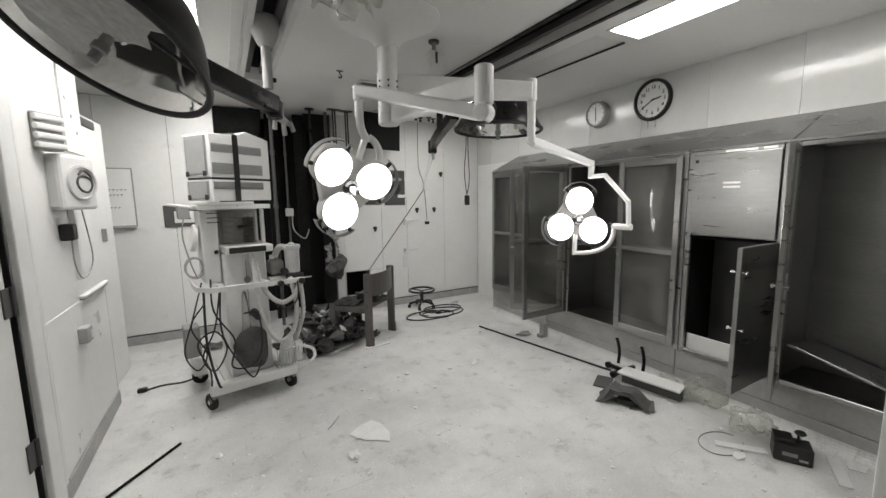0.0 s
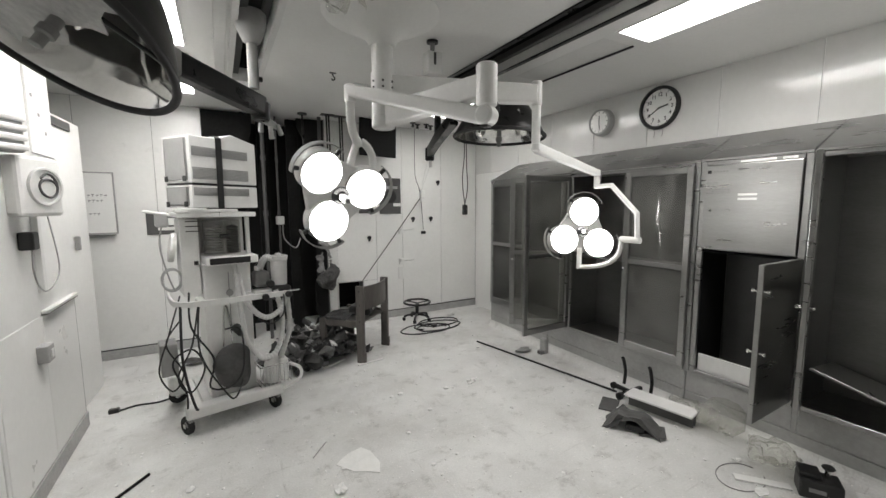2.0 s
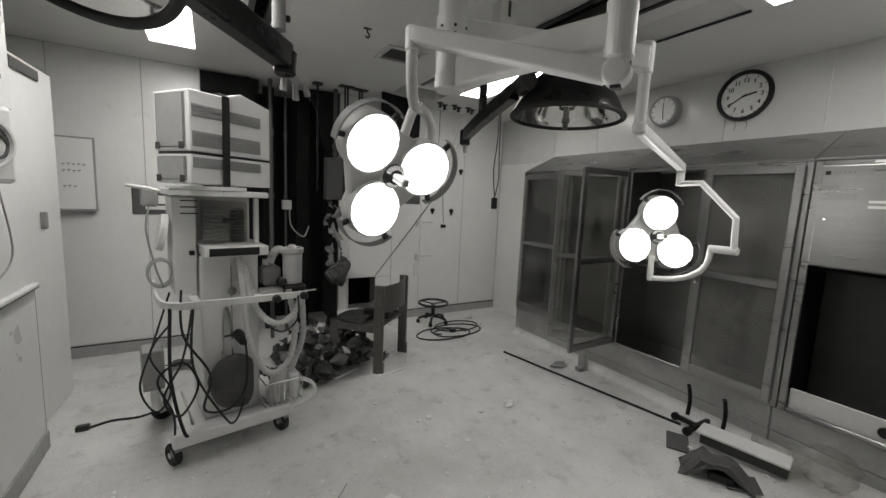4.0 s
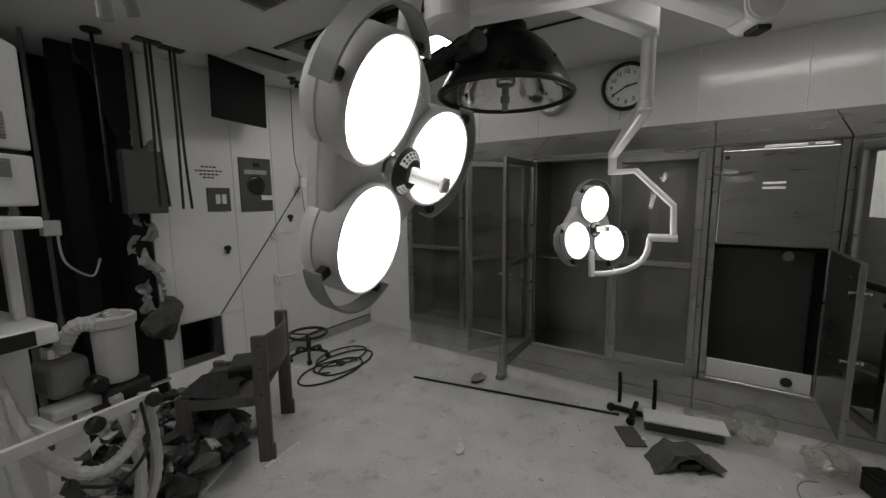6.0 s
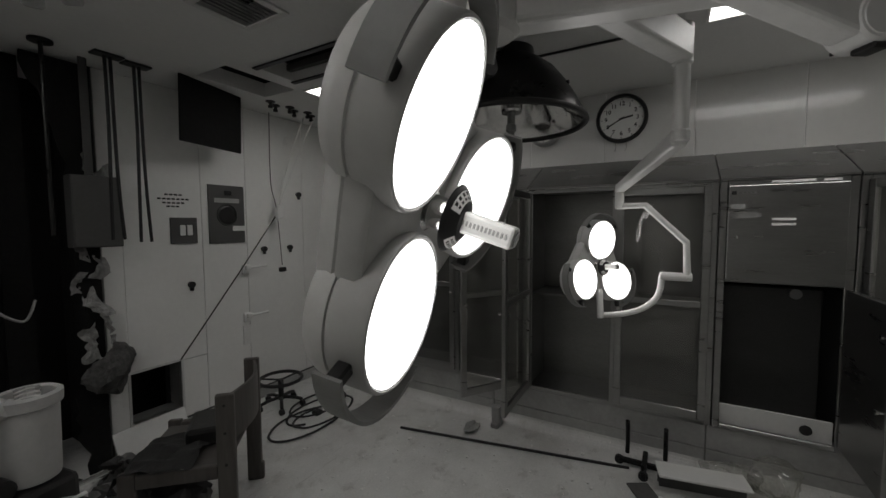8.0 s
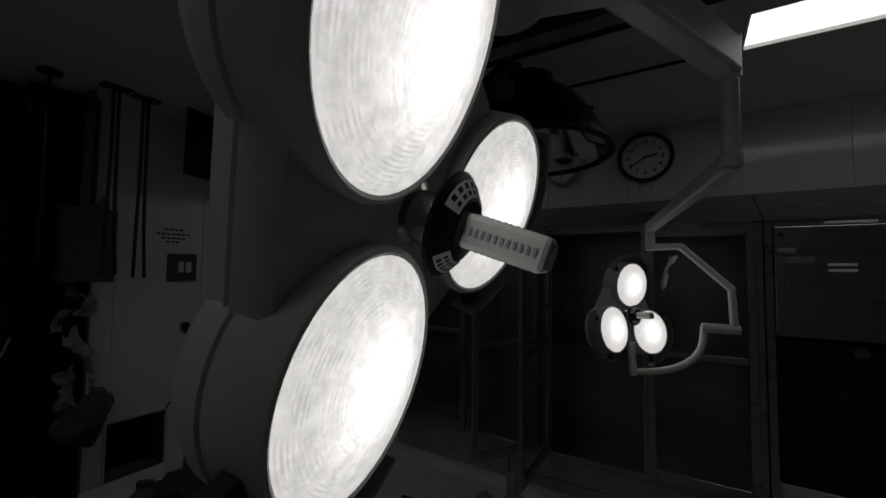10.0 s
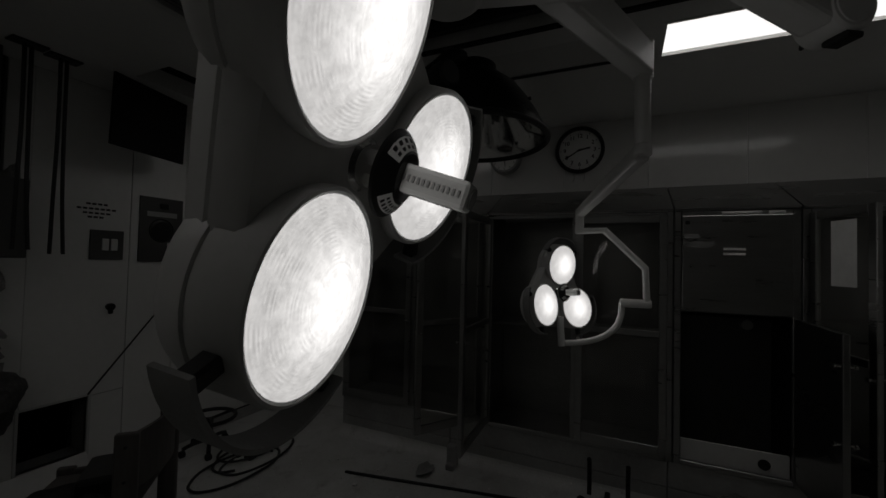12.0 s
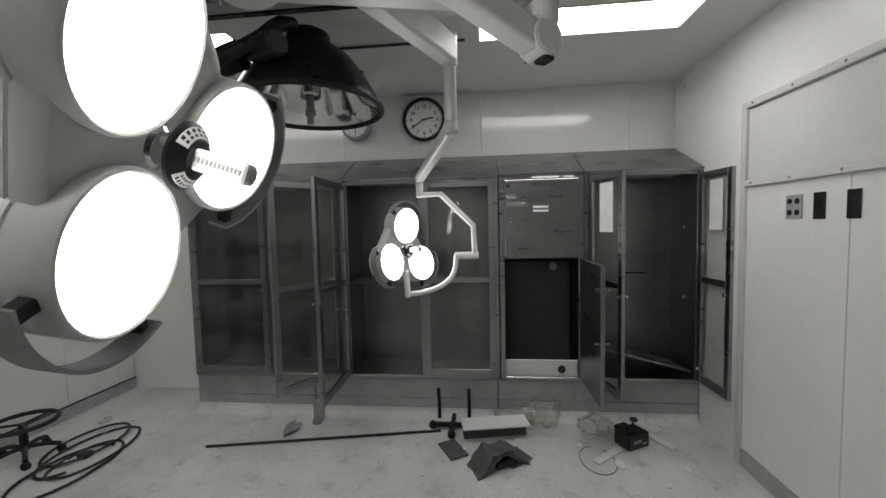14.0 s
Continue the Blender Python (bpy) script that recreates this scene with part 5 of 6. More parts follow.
part("slot", bm_box((-0.03, -0.022, -0.035), (0.06, -0.0202, -0.02)), BLACK, t)

# open white door in the recess
t = thing("open_door", "plain white door standing open in the recess", "door", Matrix.Translation((-0.56, 3.81, 0.0)) @ pose(0, 0, 0, 0, 0, 87.5))
part("leaf", bm_box((0.0, -0.02, 0.01), (0.62, 0.02, 2.08), 0.004), WALL, t)
part("top_edge", bm_box((0.05, -0.034, 2.0), (0.4, -0.0205, 2.06), 0.004, seg=1), GREYPAINT, t, "dark door closer")
part("handle", bm_box((0.3, -0.05, 1.15), (0.33, -0.0205, 1.25), 0.006), GREY, t)

# ---- west wall fittings ----
leafm = Matrix.Translation((WEST - 0.03, DOOR[1] - 0.03, 0.0)) @ pose(0, 0, 0, 0, 0, -90 - 3)
t = thing("entrance_door", "white painted door with steel hinges, almost shut", "door", leafm)
part("leaf", bm_box((0.005, -0.022, 0.012), (0.93, 0.022, 2.04), 0.004), WALL, t)
for z in (0.4, 1.06, 1.8):
    hg = part("hinge", bm_box((-0.03, 0.0225, z - 0.06), (0.05, 0.0285, z + 0.06), 0.002, seg=1), GREYPAINT, t, "dull steel hinge")
    part("knuckle", bm_cyl((-0.012, 0.034, z - 0.06), (-0.012, 0.034, z + 0.06), 0.009, n=10), GREYPAINT, hg)
for lo, hi in (((DOOR[1] + 0.001, 0.0), (DOOR[1] + 0.13, 2.2)), ((DOOR[0] - 0.1, 0.0), (DOOR[0] - 0.001, 2.2)), ((DOOR[0], 2.09), (DOOR[1], 2.2))):
    fr = setting("door_frame", bm_box((WEST + 0.001, lo[0], lo[1]), (WEST + 0.03, hi[0], hi[1]), 0.006), ENAMEL, "white painted door frame, chipped at the foot", "door frame")
# near-black strip fills the gap beside the leaf in place of its shade
setting("door_gap_shade", bm_box((WEST - 0.12, DOOR[1] - 0.012, 0.0), (WEST, DOOR[1] - 0.0005, 2.085)), DARK, "near-black strip painting the shade of the door gap", "trim")
setting("trim", bm_box((WEST + 0.001, 2.58, 0.1), (WEST + 0.014, 2.61, 2.3), 0.003, seg=1), ENAMEL, "white panel edge strip", "trim")

t = thing("wall_dial_box", "white instrument box with a round glass dial on the wall", "instrument", Matrix.Translation((-0.40, 3.03, 1.56)) @ pose(0, 0, 0, 0, 0, 66))
part("body", bm_box((-0.12, -0.05, -0.145), (0.12, 0.04, 0.145), 0.018), WHITE, t)
part("dial", bm_lathe([(0.0, 0.004), (0.078, 0.004), (0.082, 0.012), (0.092, 0.012), (0.096, 0.0)], 36, m=Matrix.Translation((0.015, -0.05, 0.0)) @ pose(0, 0, 0, 90, 0, 0)), ENAMEL2, t, "round dial with a grey bezel")
part("coil", bm_tube([(0.03 + 0.05 * math.cos(a * 0.8), -0.056, 0.06 * math.sin(a * 0.8) * (0.5 + 0.06 * a)) for a in range(12)], 0.006, 6, steps=3), GREYPAINT, t, "coiled dark wire behind the glass")
part("mount", bm_box((-0.08, 0.04, -0.1), (0.03, 0.075, 0.1), 0.005), WHITE, t)
t = thing("intercom", "pale ribbed intercom housing on the wall", "intercom", Matrix.Translation((-0.42, 2.87, 1.8)) @ pose(0, 0, 0, 0, 0, 60))
part("body", bm_box((-0.07, -0.02, -0.09), (0.07, 0.05, 0.09), 0.01), MIDGREY, t)
for k in range(4):
    part("fin", bm_box((-0.075, -0.035, -0.08 + 0.044 * k), (0.075, -0.005, -0.053 + 0.044 * k), 0.008), WHITE, t)
t = thing("conduit", "white conduit with a black plug and thin wires down the wall", "conduit", (WEST + 0.001, 3.18, 1.01))
part("pipe", bm_box((0.0, -0.02, 0.0), (0.03, 0.02, 0.46), 0.004), WHITE, t)
part("plug", bm_box((0.0, -0.2, 0.24), (0.06, -0.12, 0.33), 0.01), BLACK, t, "black plug")
part("wire", bm_tube([(0.04, -0.16, 0.25), (0.05, -0.2, 0.12), (0.04, -0.08, 0.02), (0.03, 0.1, 0.02), (0.03, 0.22, 0.12), (0.02, 0.16, 0.4)], 0.004, 5), GREY, t)
t = thing("wall_board", "tall white wall board with small marks", "board", (WEST + 0.001, 3.41, 2.05))
part("sheet", bm_box((0.0, -0.14, -0.3), (0.012, 0.18, 0.33), 0.002, seg=1), WHITE, t)
for k in range(3):
    part("mark", bm_box((0.0122, -0.1 + 0.08 * k, 0.0 - 0.09 * k), (0.0128, -0.07 + 0.08 * k, 0.02 - 0.09 * k)), PRINT, t)
t = thing("wall_ledge", "dark-edged angled ledge of the wainscot panel", "ledge", (WEST + 0.001, 3.42, 0.915))
part("strip", bm_box((0.0, -0.26, -0.02), (0.03, 0.26, 0.0), 0.004, seg=1), ENAMEL, t)
part("edge", bm_box((0.0, -0.26, -0.026), (0.026, 0.26, -0.0205)), GREYPAINT, t, "dark lower edge")
t = thing("switch_box", "small white surface switch box on the wall", "switch", (WEST + 0.001, 3.08, 0.7))
part("body", bm_box((0.0, -0.045, -0.04), (0.05, 0.045, 0.05), 0.006), MIDGREY, t)
part("rocker", bm_box((0.05, -0.015, -0.02), (0.056, 0.015, 0.025), 0.002, seg=1), WHITE, t)
for y0, y1 in ((2.64, 3.16), (3.164, 3.69)):
    part("panel", bm_box((WEST - 0.001, y0, 0.102), (WEST + 0.005, y1, 0.888), 0.002, seg=1), WALL, wall_west)
part("joint_strip", bm_box((WEST, 3.692, 0.1), (WEST + 0.004, 3.7, 0.9)), JOINT, wall_west)
# hanging cord with plug near the corner
t = thing("power_cord", "dark doubled cord with a black plug hanging from the ceiling", "cord", (2.9, 4.26, CEILING))
part("cord", bm_tube([(0, 0, 0), (0.0, 0.0, -0.4), (-0.02, 0.01, -0.7), (0.02, 0.02, -0.98)], 0.006, 6), BLACK, t)
part("cord", bm_tube([(0.02, 0, 0), (0.03, 0.0, -0.5), (0.05, 0.01, -0.78), (0.02, 0.02, -0.98)], 0.006, 6), BLACK, t)
part("plug", bm_box((-0.005, 0.0, -1.1), (0.05, 0.045, -0.98), 0.01), BLACK, t)
part("ceiling_cap", bm_cyl((0.01, 0, -0.02), (0.01, 0, -0.001), 0.03, n=14), BLACK, t)
# hooks and plastic on the ceiling
t = thing("ceiling_hook", "small dark hook in the ceiling", "hook", (1.194, 3.41, CEILING))
part("plate", bm_box((-0.025, -0.012, -0.006), (0.025, 0.012, -0.001), 0.002, seg=1), BLACK, t)
part("hook", bm_tube([(0.0, 0, 0), (0, 0, -0.02), (0.012, 0, -0.035), (0.012, 0.0, -0.048), (0.0, 0, -0.055), (-0.012, 0, -0.045)], 0.005, 7), BLACK, t)
t = thing("track_hanger", "grey clamp with a dark knob hanging from the ceiling", "hanger", (1.58, 2.55, CEILING))
part("disc", bm_cyl((0, 0, -0.015), (0, 0, -0.001), 0.035, n=18), BLACK, t)
part("stem", bm_cyl((0, 0, -0.09), (0, 0, -0.014), 0.014, n=12), GREY, t)
part("clamp", bm_box((-0.05, -0.04, -0.2), (0.05, 0.04, -0.07), 0.01), ENAMEL2, t)
part("slot", bm_box((-0.012, -0.043, -0.15), (0.004, -0.0402, -0.08), 0.001, seg=1), BLACK, t)
t = thing("torn_plastic", "torn clear plastic sheeting hanging from the canopy", "plastic sheet", (0.86, 2.05, 2.3))
rnd = random.Random(4)
bm = bmesh.new()
bmesh.ops.create_grid(bm, x_segments=18, y_segments=14, size=0.14)
for v in bm.verts:
    v.co = Vector((v.co.x, v.co.y * 0.7, 0.1 * noise.noise(v.co * 9) + 0.06))
crumple(bm, 0.07, 11, 1)
part("sheet", bm, FILM, t)
bm = bmesh.new()
bmesh.ops.create_icosphere(bm, subdivisions=3, radius=0.06)
crumple(bm, 0.06, 12, 7)
part("wad", bm, FILM, t)

# ---- anaesthesia trolley with two equipment cases on top ----
MM = Matrix.Translation((0.4, 3.5, 0.0)) @ pose(0, 0, 0, 0, 0, 10) @ Matrix.Diagonal((1, 1, 1.02, 1))
t = thing("anaesthesia_trolley", "cream wheeled anaesthesia machine tangled in hoses and cables", "medical trolley", MM)
part("front_bar", bm_box((-0.31, -0.285, 0.112), (0.28, -0.2, 0.185), 0.012), WHITE, t, "thick white front bar")
for x in (-0.24, 0.2):
    part("side_bar", bm_box((x - 0.03, -0.2, 0.12), (x + 0.03, 0.32, 0.165), 0.008), ENAMEL, t)
part("base_plate", bm_box((-0.2, -0.19, 0.14), (0.165, 0.3, 0.16), 0.004), ENAMEL2, t)
for x, y in ((-0.29, -0.24), (0.25, -0.24), (-0.27, 0.32), (0.24, 0.32)):
    c = part("caster", bm_box((-0.016, -0.02, 0.05), (0.016, 0.035, 0.115), 0.006), GREY, t, at=Matrix.Translation((x, y, 0)) @ pose(0, 0, 0, 0, 0, 20 + 60 * (y > 0)))
    part("wheel", bm_lathe([(0.0, -0.014), (0.03, -0.014), (0.034, -0.018), (0.052, -0.018), (0.058, -0.012), (0.058, 0.012), (0.052, 0.018), (0.034, 0.018), (0.03, 0.014), (0.0, 0.014)], 28, m=Matrix.Translation((0, 0.03, 0.058)) @ pose(0, 0, 0, 0, 90, 0)), RUBBER, c, "black rubber wheel", smooth=False)
    part("axle_cap", bm_cyl((-0.022, 0.03, 0.058), (0.022, 0.03, 0.058), 0.016, n=14), CHROME, c)
part("column", bm_box((-0.15, -0.15, 0.16), (0.14, 0.16, 1.06), 0.012), ENAMEL, t, "scuffed cream cabinet body")
part("column_seam", bm_box((-0.004, -0.153, 0.2), (0.0, -0.1505, 1.0)), JOINT, t)
part("side_tower", bm_box((-0.26, -0.12, 0.86), (-0.155, 0.12, 1.355), 0.008), ENAMEL, t, "tall cream side panel")
part("side_label", bm_box((-0.235, -0.1225, 1.18), (-0.18, -0.1205, 1.29)), WHITE, t)
part("tower_latch", bm_box((-0.19, -0.128, 1.06), (-0.165, -0.1202, 1.085), 0.003, seg=1), BLACK, t)
part("back_panel", bm_box((-0.15, 0.1, 1.06), (0.16, 0.16, 1.36), 0.006), ENAMEL2, t)
part("frame_post", bm_box((0.13, -0.12, 1.06), (0.155, -0.09, 1.36), 0.004, seg=1), ENAMEL, t)
part("top_shelf", bm_box((-0.28, -0.25, 1.365), (0.17, 0.26, 1.395), 0.006), ENAMEL, t, "cream top shelf")
part("shelf_lip", bm_box((-0.29, -0.255, 1.395), (0.06, -0.242, 1.415), 0.003, seg=1), ENAMEL, t)
for k, (x, r) in enumerate(((-0.06, 0.062), (0.055, 0.05))):
    part("bellows_glass", bm_lathe([(r, 1.115), (r, 1.33), (r * 0.96, 1.34), (0.0, 1.342)], 28, m=Matrix.Translation((x, -0.06, 0))), CLEAR, t, "clear bellows cylinder", smooth=True)
    prof = []
    for i in range(11):
        prof += [(r * 0.86, 1.12 + 0.017 * i), (r * 0.66, 1.1285 + 0.017 * i)]
    part("bellows", bm_lathe(prof + [(0.0, 1.31)], 24, m=Matrix.Translation((x, -0.06, 0))), GREY if k == 0 else BLACK, t, "ribbed rubber bellows")
part("tray", bm_box((-0.14, -0.25, 1.06), (0.17, 0.1, 1.112), 0.008), ENAMEL, t)
part("tray_front", bm_box((-0.12, -0.256, 1.066), (0.12, -0.2505, 1.106), 0.002, seg=1), BLACK, t, "dark front band")
part("absorber_knob", bm_cyl((0.0, -0.165, 0.86), (0.0, -0.151, 0.86), 0.022, n=18), GREY, t)
part("clamp", bm_cyl((-0.04, -0.16, 1.24), (0.02, -0.16, 1.24), 0.014, n=12), BLACK, t)
part("round_gauge", bm_lathe([(0.0, 0.03), (0.09, 0.03), (0.095, 0.02), (0.095, 0.0)], 30, m=Matrix.Translation((-0.28, -0.02, 1.17)) @ pose(0, 0, 0, 0, -80, 0)), WHITE, t, "pale round gauge")
for k in range(3):
    part("vent_slit", bm_box((-0.24, -0.275, 1.34 - 0.03 * k), (-0.17, -0.2705, 1.346 - 0.03 * k), m=None), BLACK, t)
part("rail", bm_tube([(-0.33, 0.1, 0.89), (-0.34, -0.17, 0.87), (-0.3, -0.3, 0.85), (-0.1, -0.32, 0.845), (0.35, -0.33, 0.84)], 0.02, flat=(0.012, 0.035), steps=3), ENAMEL, t, "cream equipment rail")
part("rail_foot", bm_box((-0.2, -0.32, 0.82), (-0.16, -0.12, 0.85), 0.004, seg=1), ENAMEL, t)
part("rail_foot", bm_box((0.1, -0.32, 0.82), (0.13, -0.12, 0.85), 0.004, seg=1), ENAMEL, t)
for x in (0.18, 0.33):
    part("rail_knob", bm_cyl((x, -0.36, 0.835), (x, -0.32, 0.835), 0.022, n=14, bevel=0.006), BLACK, t)
# absorber arm with jar
part("jar_arm", bm_box((0.14, -0.22, 0.83), (0.38, -0.14, 0.86), 0.006), ENAMEL2, t)
jar = part("suction_jar", bm_lathe([(0.0, 0.0), (0.05, 0.0), (0.052, 0.01), (0.055, 0.17), (0.062, 0.175), (0.063, 0.2), (0.055, 0.205), (0.05, 0.2), (0.046, 0.02), (0.0, 0.015)], 28), TUBING, t, "milky plastic jar", at=(0.315, -0.2, 0.885), smooth=True)
part("jar_clamp", bm_box((-0.06, -0.065, -0.1), (0.06, 0.06, -0.005), 0.012), BLACK, jar, "black clamp under the jar")
part("clamp_pin", bm_cyl((0.05, -0.04, -0.05), (0.12, -0.06, -0.045), 0.006, n=8), CHROME, jar)
part("valve_block", bm_box((0.16, -0.18, 0.87), (0.26, -0.06, 0.98), 0.02), GREY, t)
part("valve_cap", bm_cyl((0.2, -0.12, 0.98), (0.2, -0.12, 1.02), 0.03, n=16, bevel=0.006), CHROME, t)
part("valve_cap", bm_cyl((0.245, -0.2, 0.9), (0.245, -0.25, 0.9), 0.025, n=16, bevel=0.006), BLACK, t)
# breathing hoses
H = [[(0.03, -0.19, 1.05), (0.035, -0.24, 0.9), (0.05, -0.3, 0.62), (0.13, -0.33, 0.43), (0.24, -0.33, 0.46), (0.29, -0.31, 0.65), (0.27, -0.26, 0.86)],
     [(0.05, -0.19, 1.0), (0.08, -0.28, 0.8), (0.17, -0.34, 0.7), (0.28, -0.33, 0.74), (0.33, -0.3, 0.85)],
     [(0.2, -0.16, 1.01), (0.23, -0.2, 1.08), (0.3, -0.22, 1.06), (0.315, -0.2, 1.1)],
     [(0.33, -0.3, 0.84), (0.34, -0.3, 0.6), (0.3, -0.26, 0.42), (0.28, -0.2, 0.3)]]
for i, path in enumerate(H):
    part("breathing_hose", bm_tube(path, 0.017 if i != 2 else 0.022, 10, steps=12, ribs=0.08), TUBING, t, "pale corrugated hose")
B = [[(-0.2, -0.26, 0.84), (-0.26, -0.34, 0.6), (-0.34, -0.33, 0.42), (-0.28, -0.35, 0.32), (-0.2, -0.34, 0.45), (-0.26, -0.34, 0.58), (-0.36, -0.3, 0.5), (-0.3, -0.28, 0.3), (-0.3, -0.25, 0.14)],
     [(-0.24, -0.2, 0.9), (-0.25, -0.3, 0.7), (-0.15, -0.36, 0.5), (-0.18, -0.37, 0.33), (-0.06, -0.36, 0.3), (0.02, -0.34, 0.4), (0.03, -0.26, 0.62), (-0.06, -0.24, 0.64)],
     [(-0.27, 0.0, 0.85), (-0.36, -0.12, 0.62), (-0.42, -0.1, 0.4), (-0.36, -0.16, 0.28), (-0.3, -0.2, 0.4), (-0.38, -0.22, 0.6), (-0.3, -0.26, 0.75)],
     [(-0.3, -0.3, 0.84), (-0.31, -0.33, 0.5), (-0.26, -0.3, 0.2), (-0.22, -0.24, 0.17)],
     [(0.3, -0.33, 0.84), (0.28, -0.38, 0.72), (0.2, -0.38, 0.66), (0.12, -0.36, 0.7)],
     [(-0.32, 0.05, 1.36), (-0.36, -0.04, 1.2), (-0.33, -0.08, 1.0), (-0.3, -0.1, 0.9)],
     [(-0.2, -0.28, 0.84), (-0.22, -0.36, 0.55), (-0.1, -0.4, 0.28), (-0.04, -0.36, 0.22), (0.02, -0.3, 0.3)]]
for i, path in enumerate(B):
    part("cable", bm_tube(path, (0.0055, 0.006, 0.005, 0.008, 0.005, 0.005, 0.0055)[i], 7, steps=7), RUBBER if i != 5 else GREY, t, "black cable")
coil = [(-0.31 + 0.055 * math.cos(a * 0.7), -0.1 + 0.012 * a / 6, 0.97 + 0.07 * math.sin(a * 0.7)) for a in range(38)]
part("coiled_tube", bm_tube(coil, 0.006, 6, steps=2), MIDGREY, t, "coiled grey tube")
bm = bmesh.new()
bmesh.ops.create_icosphere(bm, subdivisions=4, radius=0.12)
for v in bm.verts:
    v.co = Vector((v.co.x, v.co.y * 0.5, v.co.z * 1.25))
crumple(bm, 0.03, 8, 5)
part("breathing_bag", bm, surf("dark_rubber_bag", 0.05, 0.5, vary=0.5, scale=6, bump=0.003, dirt=0.5, dirt_tone=2.5), t, "limp dark rubber bag", at=(-0.02, -0.24, 0.38), smooth=True)
part("bag_valve", bm_cyl((0.02, -0.16, 0.62), (0.04, -0.25, 0.6), 0.03, n=14, bevel=0.006), BLACK, t)
part("tongs", bm_tube([(-0.06, -0.165, 0.5), (-0.05, -0.17, 0.72), (-0.035, -0.17, 0.78), (-0.02, -0.17, 0.72), (-0.005, -0.17, 0.5)], 0.006, 7, steps=3), CHROME, t, "bright wire clip")
# wire basket with bottles
bk = part("wire_basket", bm_tube([(0.13, -0.3, 0.34), (0.34, -0.3, 0.34), (0.34, -0.14, 0.34), (0.13, -0.14, 0.34), (0.13, -0.3, 0.34)], 0.004, 6, steps=1), CHROME, t, "wire basket")
for k in range(9):
    x = 0.13 + 0.026 * k
    part("wire", bm_tube([(x, -0.3, 0.34), (x + 0.004, -0.285, 0.2), (x, -0.14, 0.2)], 0.003, 5, steps=1), CHROME, bk)
part("bottle", bm_lathe([(0.0, 0.0), (0.055, 0.0), (0.058, 0.01), (0.058, 0.13), (0.03, 0.17), (0.022, 0.2), (0.0, 0.2)], 22, m=Matrix.Translation((0.21, -0.22, 0.205)) @ pose(0, 0, 0, 0, 12, 0)), TUBING, bk, "white plastic bottle", smooth=True)
part("bottle", bm_box((0.27, -0.28, 0.205), (0.33, -0.18, 0.36), 0.012), WHITE, bk, "white carton")
part("guard_hoop", bm_tube([(0.28, -0.3, 0.16), (0.38, -0.34, 0.22), (0.4, -0.3, 0.28), (0.34, -0.2, 0.3)], 0.012, 8), ENAMEL, t, smooth=True)
part("instrument_box", bm_box((-0.4, 0.06, 0.3), (-0.3, 0.22, 0.52), 0.008), GREY, t, "small grey box")
part("side_bag", bm_box((-0.36, 0.18, 0.1), (-0.24, 0.32, 0.25), 0.03), WHITE, t, "white box at the rear wheel")
part("hook_cup", bm_box((-0.37, 0.0, 1.3), (-0.3, 0.1, 1.4), 0.012), MIDGREY, t)
part("side_frame", bm_tube([(-0.3, 0.1, 1.38), (-0.42, 0.02, 1.4), (-0.4, -0.1, 1.4), (-0.3, -0.14, 1.38)], 0.008, 7, steps=3), ENAMEL, t)
# mains lead on the floor
t = thing("mains_lead", "black mains lead with a plug trailing on the floor", "cable", (-0.33, 3.81, 0.0))
part("lead", bm_tube([(0.02, 0.0, 0.01), (0.12, 0.04, 0.008), (0.25, 0.02, 0.008), (0.36, 0.06, 0.012)], 0.007, 7), BLACK, t)
part("plug", bm_box((-0.04, -0.02, 0.001), (0.025, 0.02, 0.034), 0.008), BLACK, t)

# stacked louvred cases, strapped
CM = Matrix.Translation((0.262, 3.165, 1.446)) @ pose(0, 0, 0, 0, 0, 36)
W, D = 0.465, 0.265


def case(name, z0, z1, peak, label, bands):
    t = thing(name, label, "equipment case", CM @ Matrix.Translation((0, 0, z0)), "strapped equipment cases")
    h = z1 - z0
    m = Matrix(((1, 0, 0, 0), (0, 0, 1, 0), (0, 1, 0, 0), (0, 0, 0, 1)))
    top = [(W, h), (W * 0.6, h + peak), (W * 0.4, h + peak * 0.1), (0, h)] if peak else [(W, h), (0, h)]
    part("shell", bm_prism([(0, 0.004), (W, 0.004), *top], 0.0, D, m=m, bevel=0.006), ENAMEL, t, "cream plastic shell")
    for a, b in bands:
        n = 7
        for k in range(n):
            z = a + (b - a) * k / n
            part("louvre", bm_box((0.012, -0.006, z), (W - 0.07, -0.0005, z + (b - a) / n * 0.6), 0.001, seg=1), MIDGREY, t)
        part("louvre_band", bm_box((0.01, -0.0015, a - 0.003), (W - 0.068, -0.0004, b + 0.003)), GREY, t, "grey louvred band")
    part("side_recess", bm_box((-0.002, 0.03, 0.02), (-0.0005, D - 0.02, h - 0.012)), GREY, t)
    for k in range(12):
        y = 0.04 + (D - 0.08) * k / 12
        part("side_fin", bm_box((-0.01, y, 0.025), (-0.0022, y + 0.016, h - 0.018), 0.001, seg=1), MIDGREY, t)
    for y in (0.03, D - 0.06):
        part("foot", bm_box((-0.013, y, 0.012), (-0.0105, y + 0.035, 0.045), 0.001, seg=1), BLACK, t)
    return t


case("equipment_case", 0.0, 0.145, 0, "low cream louvred equipment case under a strap", ((0.085, 0.128),))
up = case("equipment_case", 0.155, 0.44, 0.04, "tall cream louvred equipment case with a peaked top", ((0.03, 0.095), (0.17, 0.22)))
part("plinth", bm_box((0.01, 0.01, -0.0095), (W - 0.01, D - 0.01, 0.0035)), BLACK, up)
